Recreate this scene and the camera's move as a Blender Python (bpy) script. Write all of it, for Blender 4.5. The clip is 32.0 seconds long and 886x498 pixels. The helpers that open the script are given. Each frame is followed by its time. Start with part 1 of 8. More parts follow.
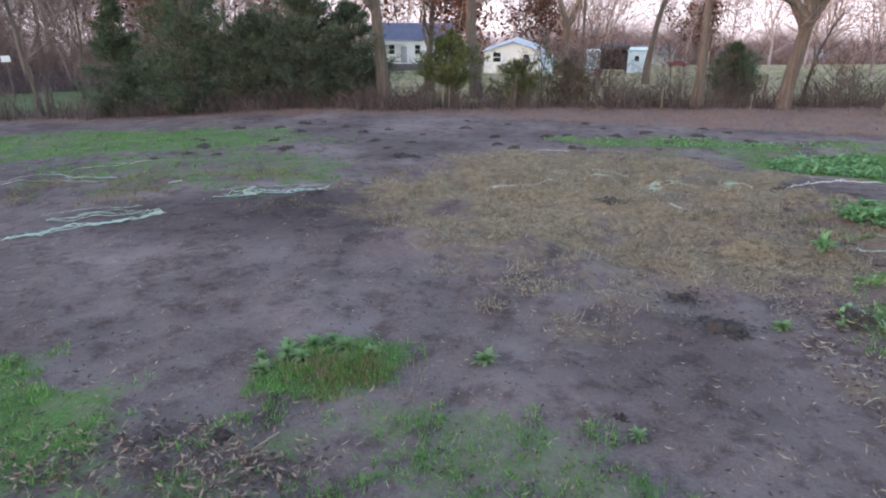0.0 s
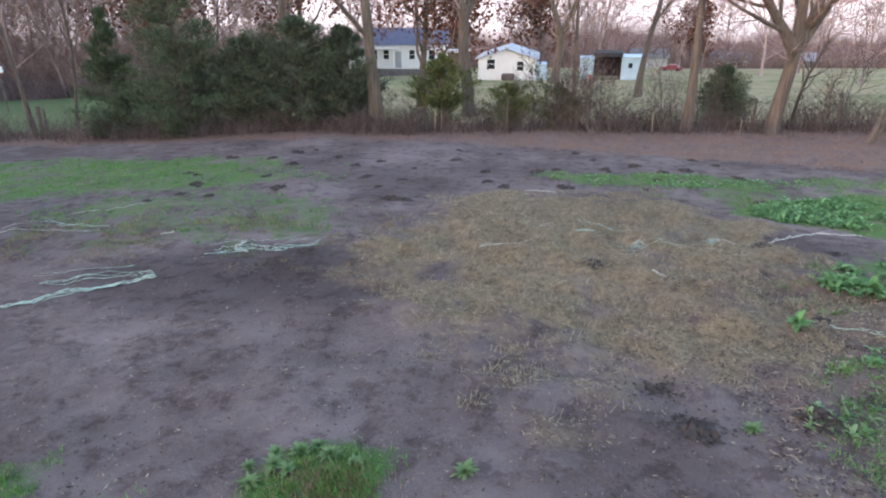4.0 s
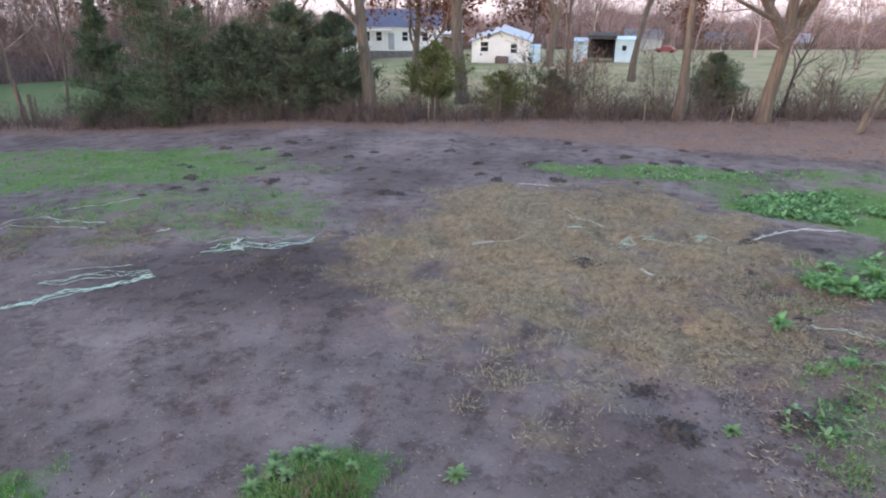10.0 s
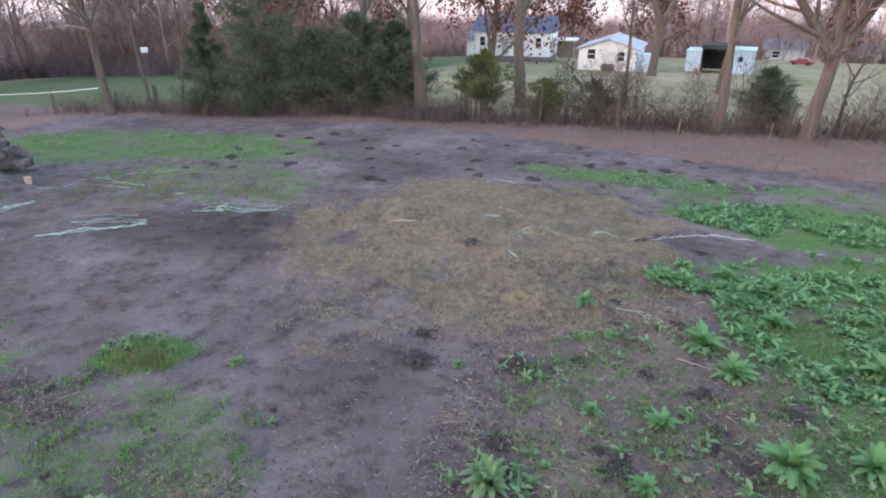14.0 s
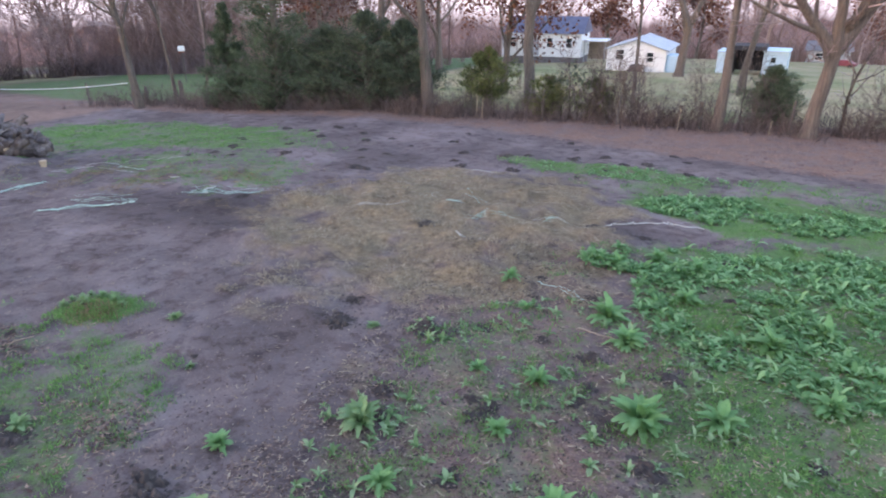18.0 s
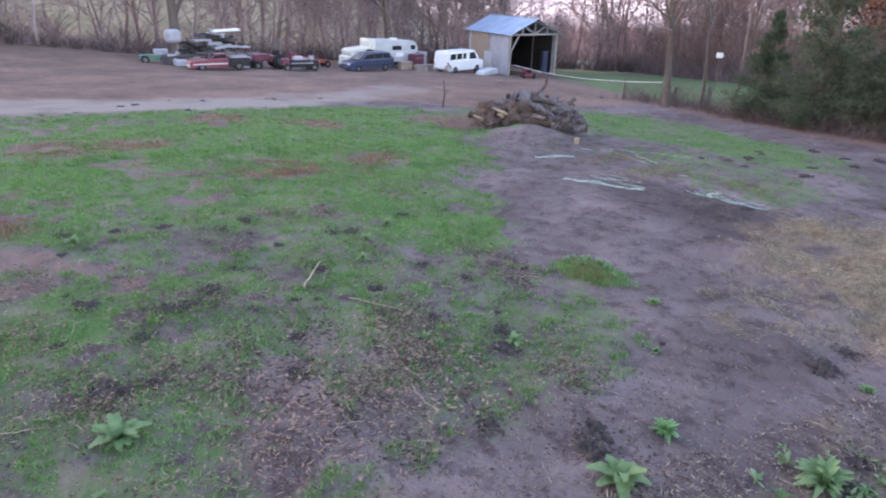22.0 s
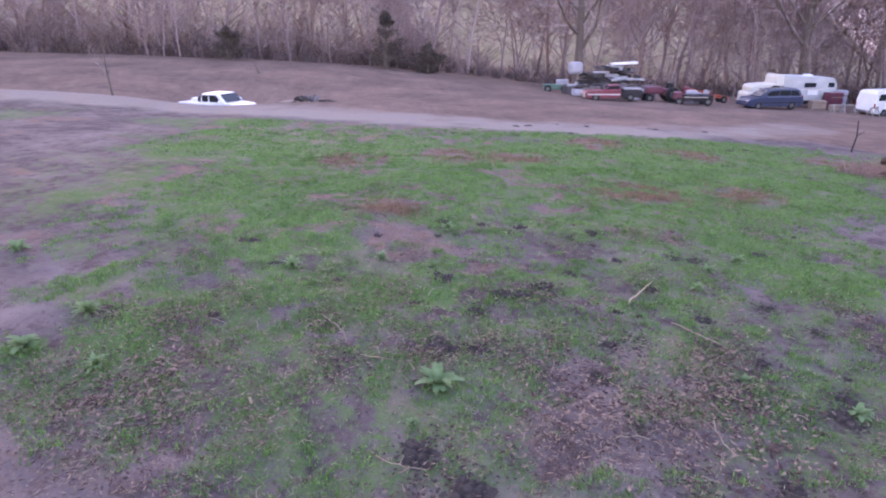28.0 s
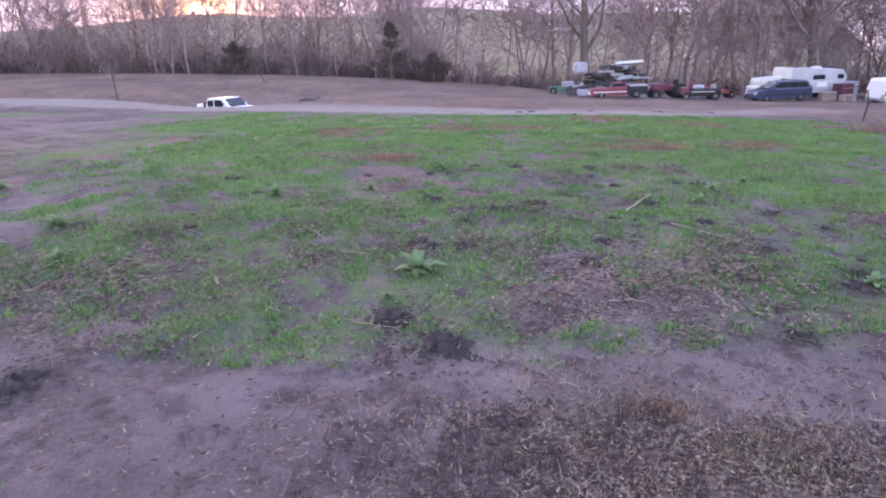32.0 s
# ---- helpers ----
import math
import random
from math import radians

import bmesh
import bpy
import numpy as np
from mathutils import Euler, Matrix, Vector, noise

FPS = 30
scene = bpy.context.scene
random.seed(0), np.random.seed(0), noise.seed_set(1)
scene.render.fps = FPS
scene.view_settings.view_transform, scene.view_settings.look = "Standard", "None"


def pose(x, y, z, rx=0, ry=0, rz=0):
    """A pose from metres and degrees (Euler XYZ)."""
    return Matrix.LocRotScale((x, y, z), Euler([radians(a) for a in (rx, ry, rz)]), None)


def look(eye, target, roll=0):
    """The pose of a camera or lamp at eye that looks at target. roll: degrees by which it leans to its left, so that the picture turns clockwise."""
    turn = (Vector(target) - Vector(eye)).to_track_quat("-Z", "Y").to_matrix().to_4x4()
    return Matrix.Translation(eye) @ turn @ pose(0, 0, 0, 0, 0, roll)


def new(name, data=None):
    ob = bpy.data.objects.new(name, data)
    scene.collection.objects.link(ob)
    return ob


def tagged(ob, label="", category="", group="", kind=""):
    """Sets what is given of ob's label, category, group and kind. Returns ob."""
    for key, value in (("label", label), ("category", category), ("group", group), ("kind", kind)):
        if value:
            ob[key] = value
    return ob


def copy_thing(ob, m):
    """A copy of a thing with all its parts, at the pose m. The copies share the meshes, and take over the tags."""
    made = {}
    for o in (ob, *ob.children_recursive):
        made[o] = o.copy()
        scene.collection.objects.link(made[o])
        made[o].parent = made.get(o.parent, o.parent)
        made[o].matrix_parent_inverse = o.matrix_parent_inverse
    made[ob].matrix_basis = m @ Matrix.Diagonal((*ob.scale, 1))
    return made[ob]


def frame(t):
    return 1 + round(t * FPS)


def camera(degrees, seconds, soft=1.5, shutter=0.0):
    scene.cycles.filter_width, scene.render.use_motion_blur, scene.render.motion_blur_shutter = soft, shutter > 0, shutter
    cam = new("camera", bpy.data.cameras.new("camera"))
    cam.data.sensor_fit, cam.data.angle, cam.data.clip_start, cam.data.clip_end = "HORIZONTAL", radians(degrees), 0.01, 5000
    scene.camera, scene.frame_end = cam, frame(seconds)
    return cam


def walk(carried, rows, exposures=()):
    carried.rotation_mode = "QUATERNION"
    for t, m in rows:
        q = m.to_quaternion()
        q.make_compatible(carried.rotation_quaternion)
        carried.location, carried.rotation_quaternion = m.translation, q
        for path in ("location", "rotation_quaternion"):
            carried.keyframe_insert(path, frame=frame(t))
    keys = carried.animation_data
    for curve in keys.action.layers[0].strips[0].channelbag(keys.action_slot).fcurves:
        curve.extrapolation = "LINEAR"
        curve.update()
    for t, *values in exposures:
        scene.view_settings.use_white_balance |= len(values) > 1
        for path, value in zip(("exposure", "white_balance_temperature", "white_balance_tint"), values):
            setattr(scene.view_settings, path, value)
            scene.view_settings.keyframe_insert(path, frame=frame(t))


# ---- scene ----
# ---------------------------------------------------------------- camera
cam = camera(69.9, 32.0, 2.0, 0.5)
PATH = [
    (0, 1.409, -0.707, 2.912, 3.44, -21.19, -0.41),
    (0.5, 1.422, -0.641, 3.025, 3.41, -21.28, -0.41),
    (1, 1.432, -0.561, 3.123, 3.32, -21.30, -0.41),
    (1.5, 1.450, -0.517, 3.250, 3.26, -21.41, -0.40),
    (2, 1.457, -0.487, 3.390, 3.20, -21.46, -0.40),
    (2.5, 1.458, -0.474, 3.549, 3.17, -21.51, -0.30),
    (3, 1.466, -0.474, 3.708, 3.14, -21.58, -0.40),
    (3.5, 1.486, -0.478, 3.860, 3.05, -21.62, -0.29),
    (5.5, 1.800, -0.490, 4.337, 2.96, -21.53, -0.19),
    (6, 1.861, -0.474, 4.325, 2.91, -23.08, -0.18),
    (6.5, 1.837, -0.437, 4.264, 2.76, -23.21, -0.18),
    (7, 1.755, -0.349, 4.184, 2.67, -23.32, -0.27),
    (7.5, 1.667, -0.296, 4.147, 2.64, -23.30, -0.37),
    (8, 1.590, -0.281, 4.119, 2.51, -23.31, -0.17),
    (8.5, 1.525, -0.324, 4.146, 2.48, -23.30, -0.17),
    (9, 1.473, -0.387, 4.256, 2.42, -23.33, -0.06),
    (9.5, 1.458, -0.456, 4.330, 2.42, -23.35, -0.06),
    (10, 1.557, -0.546, 4.395, 2.42, -23.38, -0.16),
    (10.5, 1.906, -0.698, 4.443, 2.57, -23.39, -0.17),
    (11, 2.438, -0.937, 4.506, 2.85, -23.32, -0.18),
    (11.5, 3.131, -1.230, 4.539, 4.23, -23.18, -0.34),
    (12, 3.949, -1.501, 4.624, 6.23, -23.25, -0.32),
    (12.5, 4.828, -1.742, 4.678, 8.28, -23.18, -0.30),
    (13, 5.609, -1.941, 4.720, 10.83, -23.18, -0.20),
    (13.5, 5.913, -2.105, 4.756, 13.77, -23.15, -0.02),
    (15.5, 7.489, -2.094, 4.676, 16.97, -22.92, -0.24),
    (16, 8.098, -2.078, 4.676, 17.66, -22.93, -0.17),
    (16.5, 8.302, -2.147, 4.697, 17.92, -22.96, -0.28),
    (17, 8.279, -2.236, 4.681, 18.11, -22.87, -0.29),
    (17.5, 8.199, -2.317, 4.647, 18.14, -22.89, -0.29),
    (18, 8.143, -2.405, 4.622, 19.51, -22.86, -0.34),
    (18.5, 8.101, -2.472, 4.591, 22.63, -22.78, -0.07),
    (19, 8.132, -2.498, 4.526, 30.95, -22.43, 0.11),
    (19.5, 8.090, -2.513, 4.475, 43.34, -22.41, 1.06),
    (20, 8.065, -2.518, 4.451, 52.25, -22.65, 1.26),
    (20.5, 8.096, -2.664, 4.522, 55.73, -22.74, 1.26),
    (21, 8.035, -2.757, 4.520, 59.62, -22.74, 1.24),
    (21.5, 8.001, -2.831, 4.535, 61.21, -22.64, 1.20),
    (22, 7.976, -2.864, 4.541, 63.01, -22.56, 1.15),
    (22.5, 8.002, -2.852, 4.553, 64.97, -22.47, 1.11),
    (23, 8.019, -2.830, 4.534, 66.75, -22.33, 1.06),
    (23.5, 8.036, -2.773, 4.505, 68.85, -22.17, 1.02),
    (24, 8.082, -2.731, 4.498, 71.70, -22.01, 0.95),
    (24.5, 8.138, -2.709, 4.492, 74.99, -21.83, 0.89),
    (25, 8.190, -2.703, 4.465, 78.12, -21.59, 0.73),
    (25.5, 8.220, -2.699, 4.419, 81.07, -21.35, 0.69),
    (26, 8.228, -2.691, 4.375, 84.24, -21.14, 0.75),
    (26.5, 8.230, -2.660, 4.330, 88.36, -20.78, 0.60),
    (28.5, 8.519, -2.426, 4.355, 98.49, -19.59, -0.76),
    (29, 8.534, -2.371, 4.250, 98.87, -19.36, -1.06),
    (29.5, 8.532, -2.331, 4.002, 98.99, -19.02, -1.25),
    (30, 8.551, -2.283, 3.703, 99.02, -18.68, -1.45),
    (30.5, 8.582, -2.229, 3.385, 99.00, -18.41, -1.64),
    (31, 8.578, -2.183, 3.036, 98.86, -18.18, -1.84),
    (31.5, 8.560, -2.143, 2.748, 98.74, -17.94, -2.04),
    (32, 8.528, -2.105, 2.601, 98.57, -17.76, -2.33),
]


def heading(yaw, pitch):
    a, b = radians(yaw), radians(pitch)
    return Vector((-math.sin(a) * math.cos(b), math.cos(a) * math.cos(b), math.sin(b)))


walk(cam, [(t, look((x, y, z), Vector((x, y, z)) + heading(yaw, pitch), roll)) for t, x, y, z, yaw, pitch, roll in PATH],
     [(0.0, 1.2, 7100, 27), (5.0, 1.28, 7150, 27), (10.0, 1.38, 7180, 28), (18.0, 1.4, 6880, 34), (24.0, 1.5, 6800, 43), (27.0, 1.5, 6750, 55), (29.0, 1.45, 6800, 61), (30.5, 1.46, 6700, 56), (32.0, 1.46, 6720, 53)])

# ---------------------------------------------------------------- sky and low sun
SUN_DIR = Vector((-0.876, -0.480, 0.062)).normalized()
world = bpy.data.worlds.new("dusk_sky")
scene.world = world
world.use_nodes = True
wn = world.node_tree.nodes
sky = wn.new("ShaderNodeTexSky")
sky.sky_type, sky.sun_disc = "NISHITA", False
sky.sun_elevation = radians(4.2)
sky.sun_rotation = math.atan2(SUN_DIR.x, SUN_DIR.y)
sky.air_density, sky.dust_density, sky.ozone_density = 1.0, 1.0, 1.5
wn["Background"].inputs["Strength"].default_value = 0.7
world.node_tree.links.new(sky.outputs[0], wn["Background"].inputs[0])

sun_data = bpy.data.lights.new("sun", "SUN")
sun_data.energy, sun_data.angle, sun_data.color = 0.25, radians(4.0), (1.0, 0.62, 0.36)
sun = new("sun", sun_data)
sun.matrix_world = look(SUN_DIR * 400, (0, 0, 0))


# ---------------------------------------------------------------- materials
def ramp(nt, fac, stops):
    r = nt.nodes.new("ShaderNodeValToRGB")
    els = r.color_ramp.elements
    while len(els) < len(stops):
        els.new(0.5)
    for e, (p, c) in zip(els, stops):
        e.position, e.color = p, (*c, 1)
    nt.links.new(fac, r.inputs[0])
    return r.outputs[0]


def noise_out(nt, scale, detail=4.0, rough=0.6, coords=None, stretch=None):
    n = nt.nodes.new("ShaderNodeTexNoise")
    n.inputs["Scale"].default_value, n.inputs["Detail"].default_value, n.inputs["Roughness"].default_value = scale, detail, rough
    if coords is not None:
        if stretch:
            m = nt.nodes.new("ShaderNodeMapping")
            m.inputs["Scale"].default_value = stretch
            nt.links.new(coords, m.inputs["Vector"])
            coords = m.outputs[0]
        nt.links.new(coords, n.inputs["Vector"])
    return n.outputs["Fac"]


def mixc(nt, fac, a, b, mode="MIX"):
    m = nt.nodes.new("ShaderNodeMix")
    m.data_type, m.blend_type = "RGBA", mode
    for sock, v in ((m.inputs[0], fac), (m.inputs[6], a), (m.inputs[7], b)):
        if isinstance(v, (int, float)):
            sock.default_value = v
        elif isinstance(v, tuple):
            sock.default_value = (*v, 1)
        else:
            nt.links.new(v, sock)
    return m.outputs[2]


def math_node(nt, op, a, b, c=None, clamp=False):
    m = nt.nodes.new("ShaderNodeMath")
    m.operation, m.use_clamp = op, clamp
    for sock, v in zip(m.inputs, (a, b, c)):
        if v is None:
            continue
        if isinstance(v, (int, float)):
            sock.default_value = v
        else:
            nt.links.new(v, sock)
    return m.outputs[0]


def bump(nt, height, strength, distance):
    b = nt.nodes.new("ShaderNodeBump")
    b.inputs["Strength"].default_value, b.inputs["Distance"].default_value = strength, distance
    nt.links.new(height, b.inputs["Height"])
    nt.links.new(b.outputs[0], nt.nodes["Principled BSDF"].inputs["Normal"])


def surface(name, stops, scale=3.0, fine=40.0, rough=0.85, metal=0.0, relief=0.3, depth=0.01, stretch=None, vary=0.0, island=False, alpha=None, spec=0.3):
    """A procedural surface: a colour range driven by coarse noise, broken up by a fine grain, with relief."""
    m = bpy.data.materials.new(name)
    m.use_nodes = True
    nt = m.node_tree
    p = nt.nodes["Principled BSDF"]
    tc = nt.nodes.new("ShaderNodeTexCoord").outputs["Object"]
    coarse = noise_out(nt, scale, 4, 0.6, tc, stretch)
    grain = noise_out(nt, fine, 3, 0.7, tc, stretch)
    fac = math_node(nt, "ADD", math_node(nt, "MULTIPLY", coarse, 0.65), math_node(nt, "MULTIPLY", grain, 0.35))
    if vary:
        src = nt.nodes.new("ShaderNodeNewGeometry").outputs["Random Per Island"] if island else nt.nodes.new("ShaderNodeObjectInfo").outputs["Random"]
        fac = math_node(nt, "ADD", fac, math_node(nt, "MULTIPLY", math_node(nt, "SUBTRACT", src, 0.5), vary))
    lo, hi = 0.28, 0.72
    n = len(stops)
    col = ramp(nt, fac, [(lo + (hi - lo) * i / max(1, n - 1), c) for i, c in enumerate(stops)])
    nt.links.new(col, p.inputs["Base Color"])
    p.inputs["Roughness"].default_value, p.inputs["Metallic"].default_value = rough, metal
    p.inputs["Specular IOR Level"].default_value = spec
    if relief:
        bump(nt, grain, relief, depth)
    return m


def glass_dark(name, col=(0.02, 0.025, 0.03)):
    m = bpy.data.materials.new(name)
    m.use_nodes = True
    p = m.node_tree.nodes["Principled BSDF"]
    p.inputs["Base Color"].default_value = (*col, 1)
    p.inputs["Roughness"].default_value, p.inputs["Specular IOR Level"].default_value = 0.06, 0.6
    return m


def leafy(name, stops, rough=0.6, trans=0.25, scale=1.2, vary=0.9):
    """Thin leaf or blade: colour by piece, a little light through it."""
    m = surface(name, stops, scale, 25.0, rough, relief=0, vary=vary, island=True)
    p = m.node_tree.nodes["Principled BSDF"]
    p.inputs["Transmission Weight"].default_value = 0.0
    p.inputs["Subsurface Weight"].default_value = 0.0
    nt = m.node_tree
    t = nt.nodes.new("ShaderNodeBsdfTranslucent")
    nt.links.new(p.inputs["Base Color"].links[0].from_socket, t.inputs[0])
    mx = nt.nodes.new("ShaderNodeMixShader")
    mx.inputs[0].default_value = trans
    nt.links.new(p.outputs[0], mx.inputs[1])
    nt.links.new(t.outputs[0], mx.inputs[2])
    nt.links.new(mx.outputs[0], nt.nodes["Material Output"].inputs[0])
    return m


def ground_material():
    m = bpy.data.materials.new("pasture_ground")
    m.use_nodes = True
    nt = m.node_tree
    p = nt.nodes["Principled BSDF"]
    tc = nt.nodes.new("ShaderNodeTexCoord").outputs["Object"]

    def attr(n):
        a = nt.nodes.new("ShaderNodeAttribute")
        a.attribute_name = n
        return a.outputs["Fac"]

    n_big = noise_out(nt, 0.35, 5, 0.6, tc)
    n_mid = noise_out(nt, 1.6, 5, 0.65, tc)
    n_small = noise_out(nt, 7.0, 5, 0.7, tc)
    n_fine = noise_out(nt, 34.0, 4, 0.75, tc)
    n_grit = noise_out(nt, 130.0, 2, 0.7, tc)

    def mask(a, wobble, edge, amt=1.3):
        w = math_node(nt, "MULTIPLY", math_node(nt, "SUBTRACT", wobble, 0.5), amt)
        s = math_node(nt, "ADD", math_node(nt, "SUBTRACT", a, 0.5), w)
        return math_node(nt, "MULTIPLY_ADD", s, edge, 0.5, clamp=True)

    wob = math_node(nt, "ADD", math_node(nt, "MULTIPLY", n_mid, 0.55), math_node(nt, "MULTIPLY", n_small, 0.45))
    mixfac = math_node(nt, "ADD", math_node(nt, "MULTIPLY", n_mid, 0.5), math_node(nt, "MULTIPLY", n_small, 0.5))
    soil = ramp(nt, mixfac, [(0.3, (0.085, 0.066, 0.066)), (0.5, (0.166, 0.133, 0.132)), (0.7, (0.23, 0.19, 0.187))])
    soil = mixc(nt, 0.4, soil, ramp(nt, n_fine, [(0.32, (0.085, 0.066, 0.066)), (0.5, (0.165, 0.134, 0.133)), (0.7, (0.255, 0.214, 0.21))]))
    soil = mixc(nt, ramp(nt, noise_out(nt, 0.8, 3, 0.5, tc), [(0.45, (0, 0, 0)), (0.62, (0.55, 0.55, 0.55))]), soil, (0.225, 0.187, 0.188))
    # darker blotches put the shade of hoof prints into the soil colour
    pock_shade = ramp(nt, noise_out(nt, 3.1, 6, 0.72, tc), [(0.38, (0, 0, 0)), (0.5, (1, 1, 1))])
    soil = mixc(nt, math_node(nt, "MULTIPLY", pock_shade, 1.0), mixc(nt, 1.0, soil, (0.62, 0.58, 0.58), "MULTIPLY"), soil)
    straw = ramp(nt, noise_out(nt, 22.0, 5, 0.8, tc, (1, 2.6, 1)), [(0.3, (0.1, 0.075, 0.056)), (0.48, (0.21, 0.158, 0.104)), (0.68, (0.35, 0.275, 0.18))])
    straw = mixc(nt, ramp(nt, n_mid, [(0.46, (0, 0, 0)), (0.66, (0.7, 0.7, 0.7))]), straw, (0.17, 0.126, 0.098))
    straw = mixc(nt, 1.0, straw, ramp(nt, n_small, [(0.3, (0.55, 0.53, 0.5)), (0.6, (1.15, 1.15, 1.12))]), "MULTIPLY")
    leaf = ramp(nt, noise_out(nt, 26.0, 4, 0.8, tc), [(0.34, (0.1, 0.052, 0.04)), (0.5, (0.225, 0.128, 0.092)), (0.68, (0.34, 0.22, 0.165))])
    leaf = mixc(nt, math_node(nt, "MULTIPLY", n_big, 0.6), leaf, (0.205, 0.15, 0.135))
    leaf = mixc(nt, ramp(nt, noise_out(nt, 1.1, 5, 0.7, tc), [(0.42, (0.6, 0.6, 0.6)), (0.58, (0, 0, 0))]), leaf, soil)
    grass = ramp(nt, n_fine, [(0.28, (0.05, 0.1, 0.034)), (0.5, (0.082, 0.165, 0.052)), (0.72, (0.125, 0.225, 0.08))])
    grass = mixc(nt, ramp(nt, n_mid, [(0.5, (0, 0, 0)), (0.66, (0.75, 0.75, 0.75))]), grass, mixc(nt, 0.5, leaf, soil))
    gravel = ramp(nt, n_fine, [(0.3, (0.2, 0.162, 0.138)), (0.5, (0.28, 0.234, 0.204)), (0.7, (0.36, 0.31, 0.275))])
    field = mixc(nt, 0.5, ramp(nt, n_big, [(0.36, (0.16, 0.17, 0.075)), (0.48, (0.28, 0.245, 0.14)), (0.6, (0.35, 0.285, 0.18))]), ramp(nt, noise_out(nt, 0.09, 4, 0.6, tc), [(0.4, (0.14, 0.175, 0.07)), (0.55, (0.31, 0.255, 0.155))]))
    brown = ramp(nt, mixfac, [(0.3, (0.14, 0.09, 0.075)), (0.5, (0.2, 0.13, 0.108)), (0.7, (0.27, 0.185, 0.152))])

    far_soil = ramp(nt, n_big, [(0.36, (0.66, 0.64, 0.64)), (0.62, (1.12, 1.1, 1.1))])
    soil = mixc(nt, 1.0, soil, far_soil, "MULTIPLY")
    brown = mixc(nt, 1.0, brown, ramp(nt, noise_out(nt, 0.22, 6, 0.7, tc), [(0.36, (0.72, 0.74, 0.72)), (0.64, (1.22, 1.2, 1.16))]), "MULTIPLY")
    soil = mixc(nt, mask(attr("damp"), wob, 2.0, 1.6), soil, mixc(nt, 1.0, soil, (0.55, 0.54, 0.55), "MULTIPLY"))
    col = mixc(nt, mask(attr("brown"), n_mid, 3.0, 0.9), soil, brown)
    col = mixc(nt, mask(attr("leaf"), wob, 2.4, 1.7), col, leaf)
    col = mixc(nt, mask(attr("straw"), n_mid, 3.2, 1.2), col, straw)
    col = mixc(nt, mask(attr("gravel"), n_big, 2.6, 1.0), col, gravel)
    col = mixc(nt, mask(attr("grass"), wob, 3.6, 1.9), col, grass)
    col = mixc(nt, mask(attr("field"), n_mid, 3.0, 0.6), col, field)
    nt.links.new(col, p.inputs["Base Color"])
    p.inputs["Roughness"].default_value = 0.95
    p.inputs["Specular IOR Level"].default_value = 0.15
    pits = nt.nodes.new("ShaderNodeTexVoronoi")
    pits.feature = "SMOOTH_F1"
    pits.inputs["Scale"].default_value = 4.3
    nt.links.new(tc, pits.inputs["Vector"])
    n_small = math_node(nt, "ADD", n_small, math_node(nt, "MULTIPLY", pits.outputs["Distance"], 0.9))
    hgt = math_node(nt, "ADD", math_node(nt, "MULTIPLY", n_small, 0.6), math_node(nt, "ADD", math_node(nt, "MULTIPLY", n_fine, 0.35), math_node(nt, "MULTIPLY", n_grit, 0.1)))
    bump(nt, hgt, 0.9, 0.085)
    return m


M_GROUND = ground_material()
M_BARK = surface("grey_brown_bark", [(0.075, 0.058, 0.05), (0.15, 0.118, 0.1), (0.24, 0.195, 0.165)], 3, 22, 0.95, relief=1.0, depth=0.05, stretch=(4, 4, 0.35))
M_BARK_PALE = surface("pale_bark", [(0.075, 0.056, 0.05), (0.155, 0.12, 0.104), (0.25, 0.2, 0.172)], 3, 16, 0.95, relief=1.0, depth=0.05, stretch=(4, 4, 0.35))
M_TWIG = surface("bare_twigs", [(0.23, 0.162, 0.162), (0.325, 0.24, 0.24), (0.41, 0.315, 0.312)], 0.4, 5, 0.95, relief=0, vary=0.5, island=True)
M_TWIG_RED = surface("reddish_twigs", [(0.185, 0.115, 0.105), (0.27, 0.178, 0.162), (0.35, 0.245, 0.222)], 0.2, 5, 0.95, relief=0, vary=0.6, island=True)
M_BRUSH = surface("dry_brush", [(0.068, 0.047, 0.045), (0.112, 0.081, 0.075), (0.17, 0.126, 0.115)], 0.5, 6, 0.95, relief=0, vary=0.6, island=True)
M_BRUSH_MAUVE = surface("mauve_brown_brush", [(0.13, 0.088, 0.088), (0.19, 0.135, 0.135), (0.26, 0.19, 0.188)], 0.5, 6, 0.95, relief=0, vary=0.6, island=True)
M_CEDAR = leafy("dark_cedar_sprays", [(0.045, 0.07, 0.04), (0.085, 0.115, 0.066), (0.13, 0.165, 0.1)], 0.8, 0.3)
M_HOLLY = leafy("dark_privet_leaves", [(0.04, 0.056, 0.036), (0.075, 0.096, 0.058), (0.12, 0.15, 0.092)], 0.6, 0.25)
M_WOODBUSH = leafy("dusky_evergreen_sprays", [(0.06, 0.048, 0.04), (0.095, 0.077, 0.066), (0.14, 0.116, 0.1)], 0.8, 0.12)
M_STUBBLE = leafy("red_brown_dead_stubble", [(0.075, 0.042, 0.036), (0.17, 0.104, 0.084), (0.32, 0.225, 0.175)], 0.85, 0.2)
M_PINE = leafy("yellow_green_needles", [(0.045, 0.065, 0.02), (0.085, 0.105, 0.032), (0.14, 0.15, 0.05)], 0.7, 0.2)
M_REDLEAF = leafy("russet_leaves", [(0.09, 0.032, 0.024), (0.16, 0.06, 0.04), (0.24, 0.11, 0.07)], 0.8, 0.3)
M_GRASS = leafy("grass_blades", [(0.06, 0.135, 0.04), (0.076, 0.185, 0.05), (0.115, 0.27, 0.072), (0.165, 0.33, 0.1), (0.2, 0.34, 0.12)], 0.7, 0.38, 0.9, 0.3)
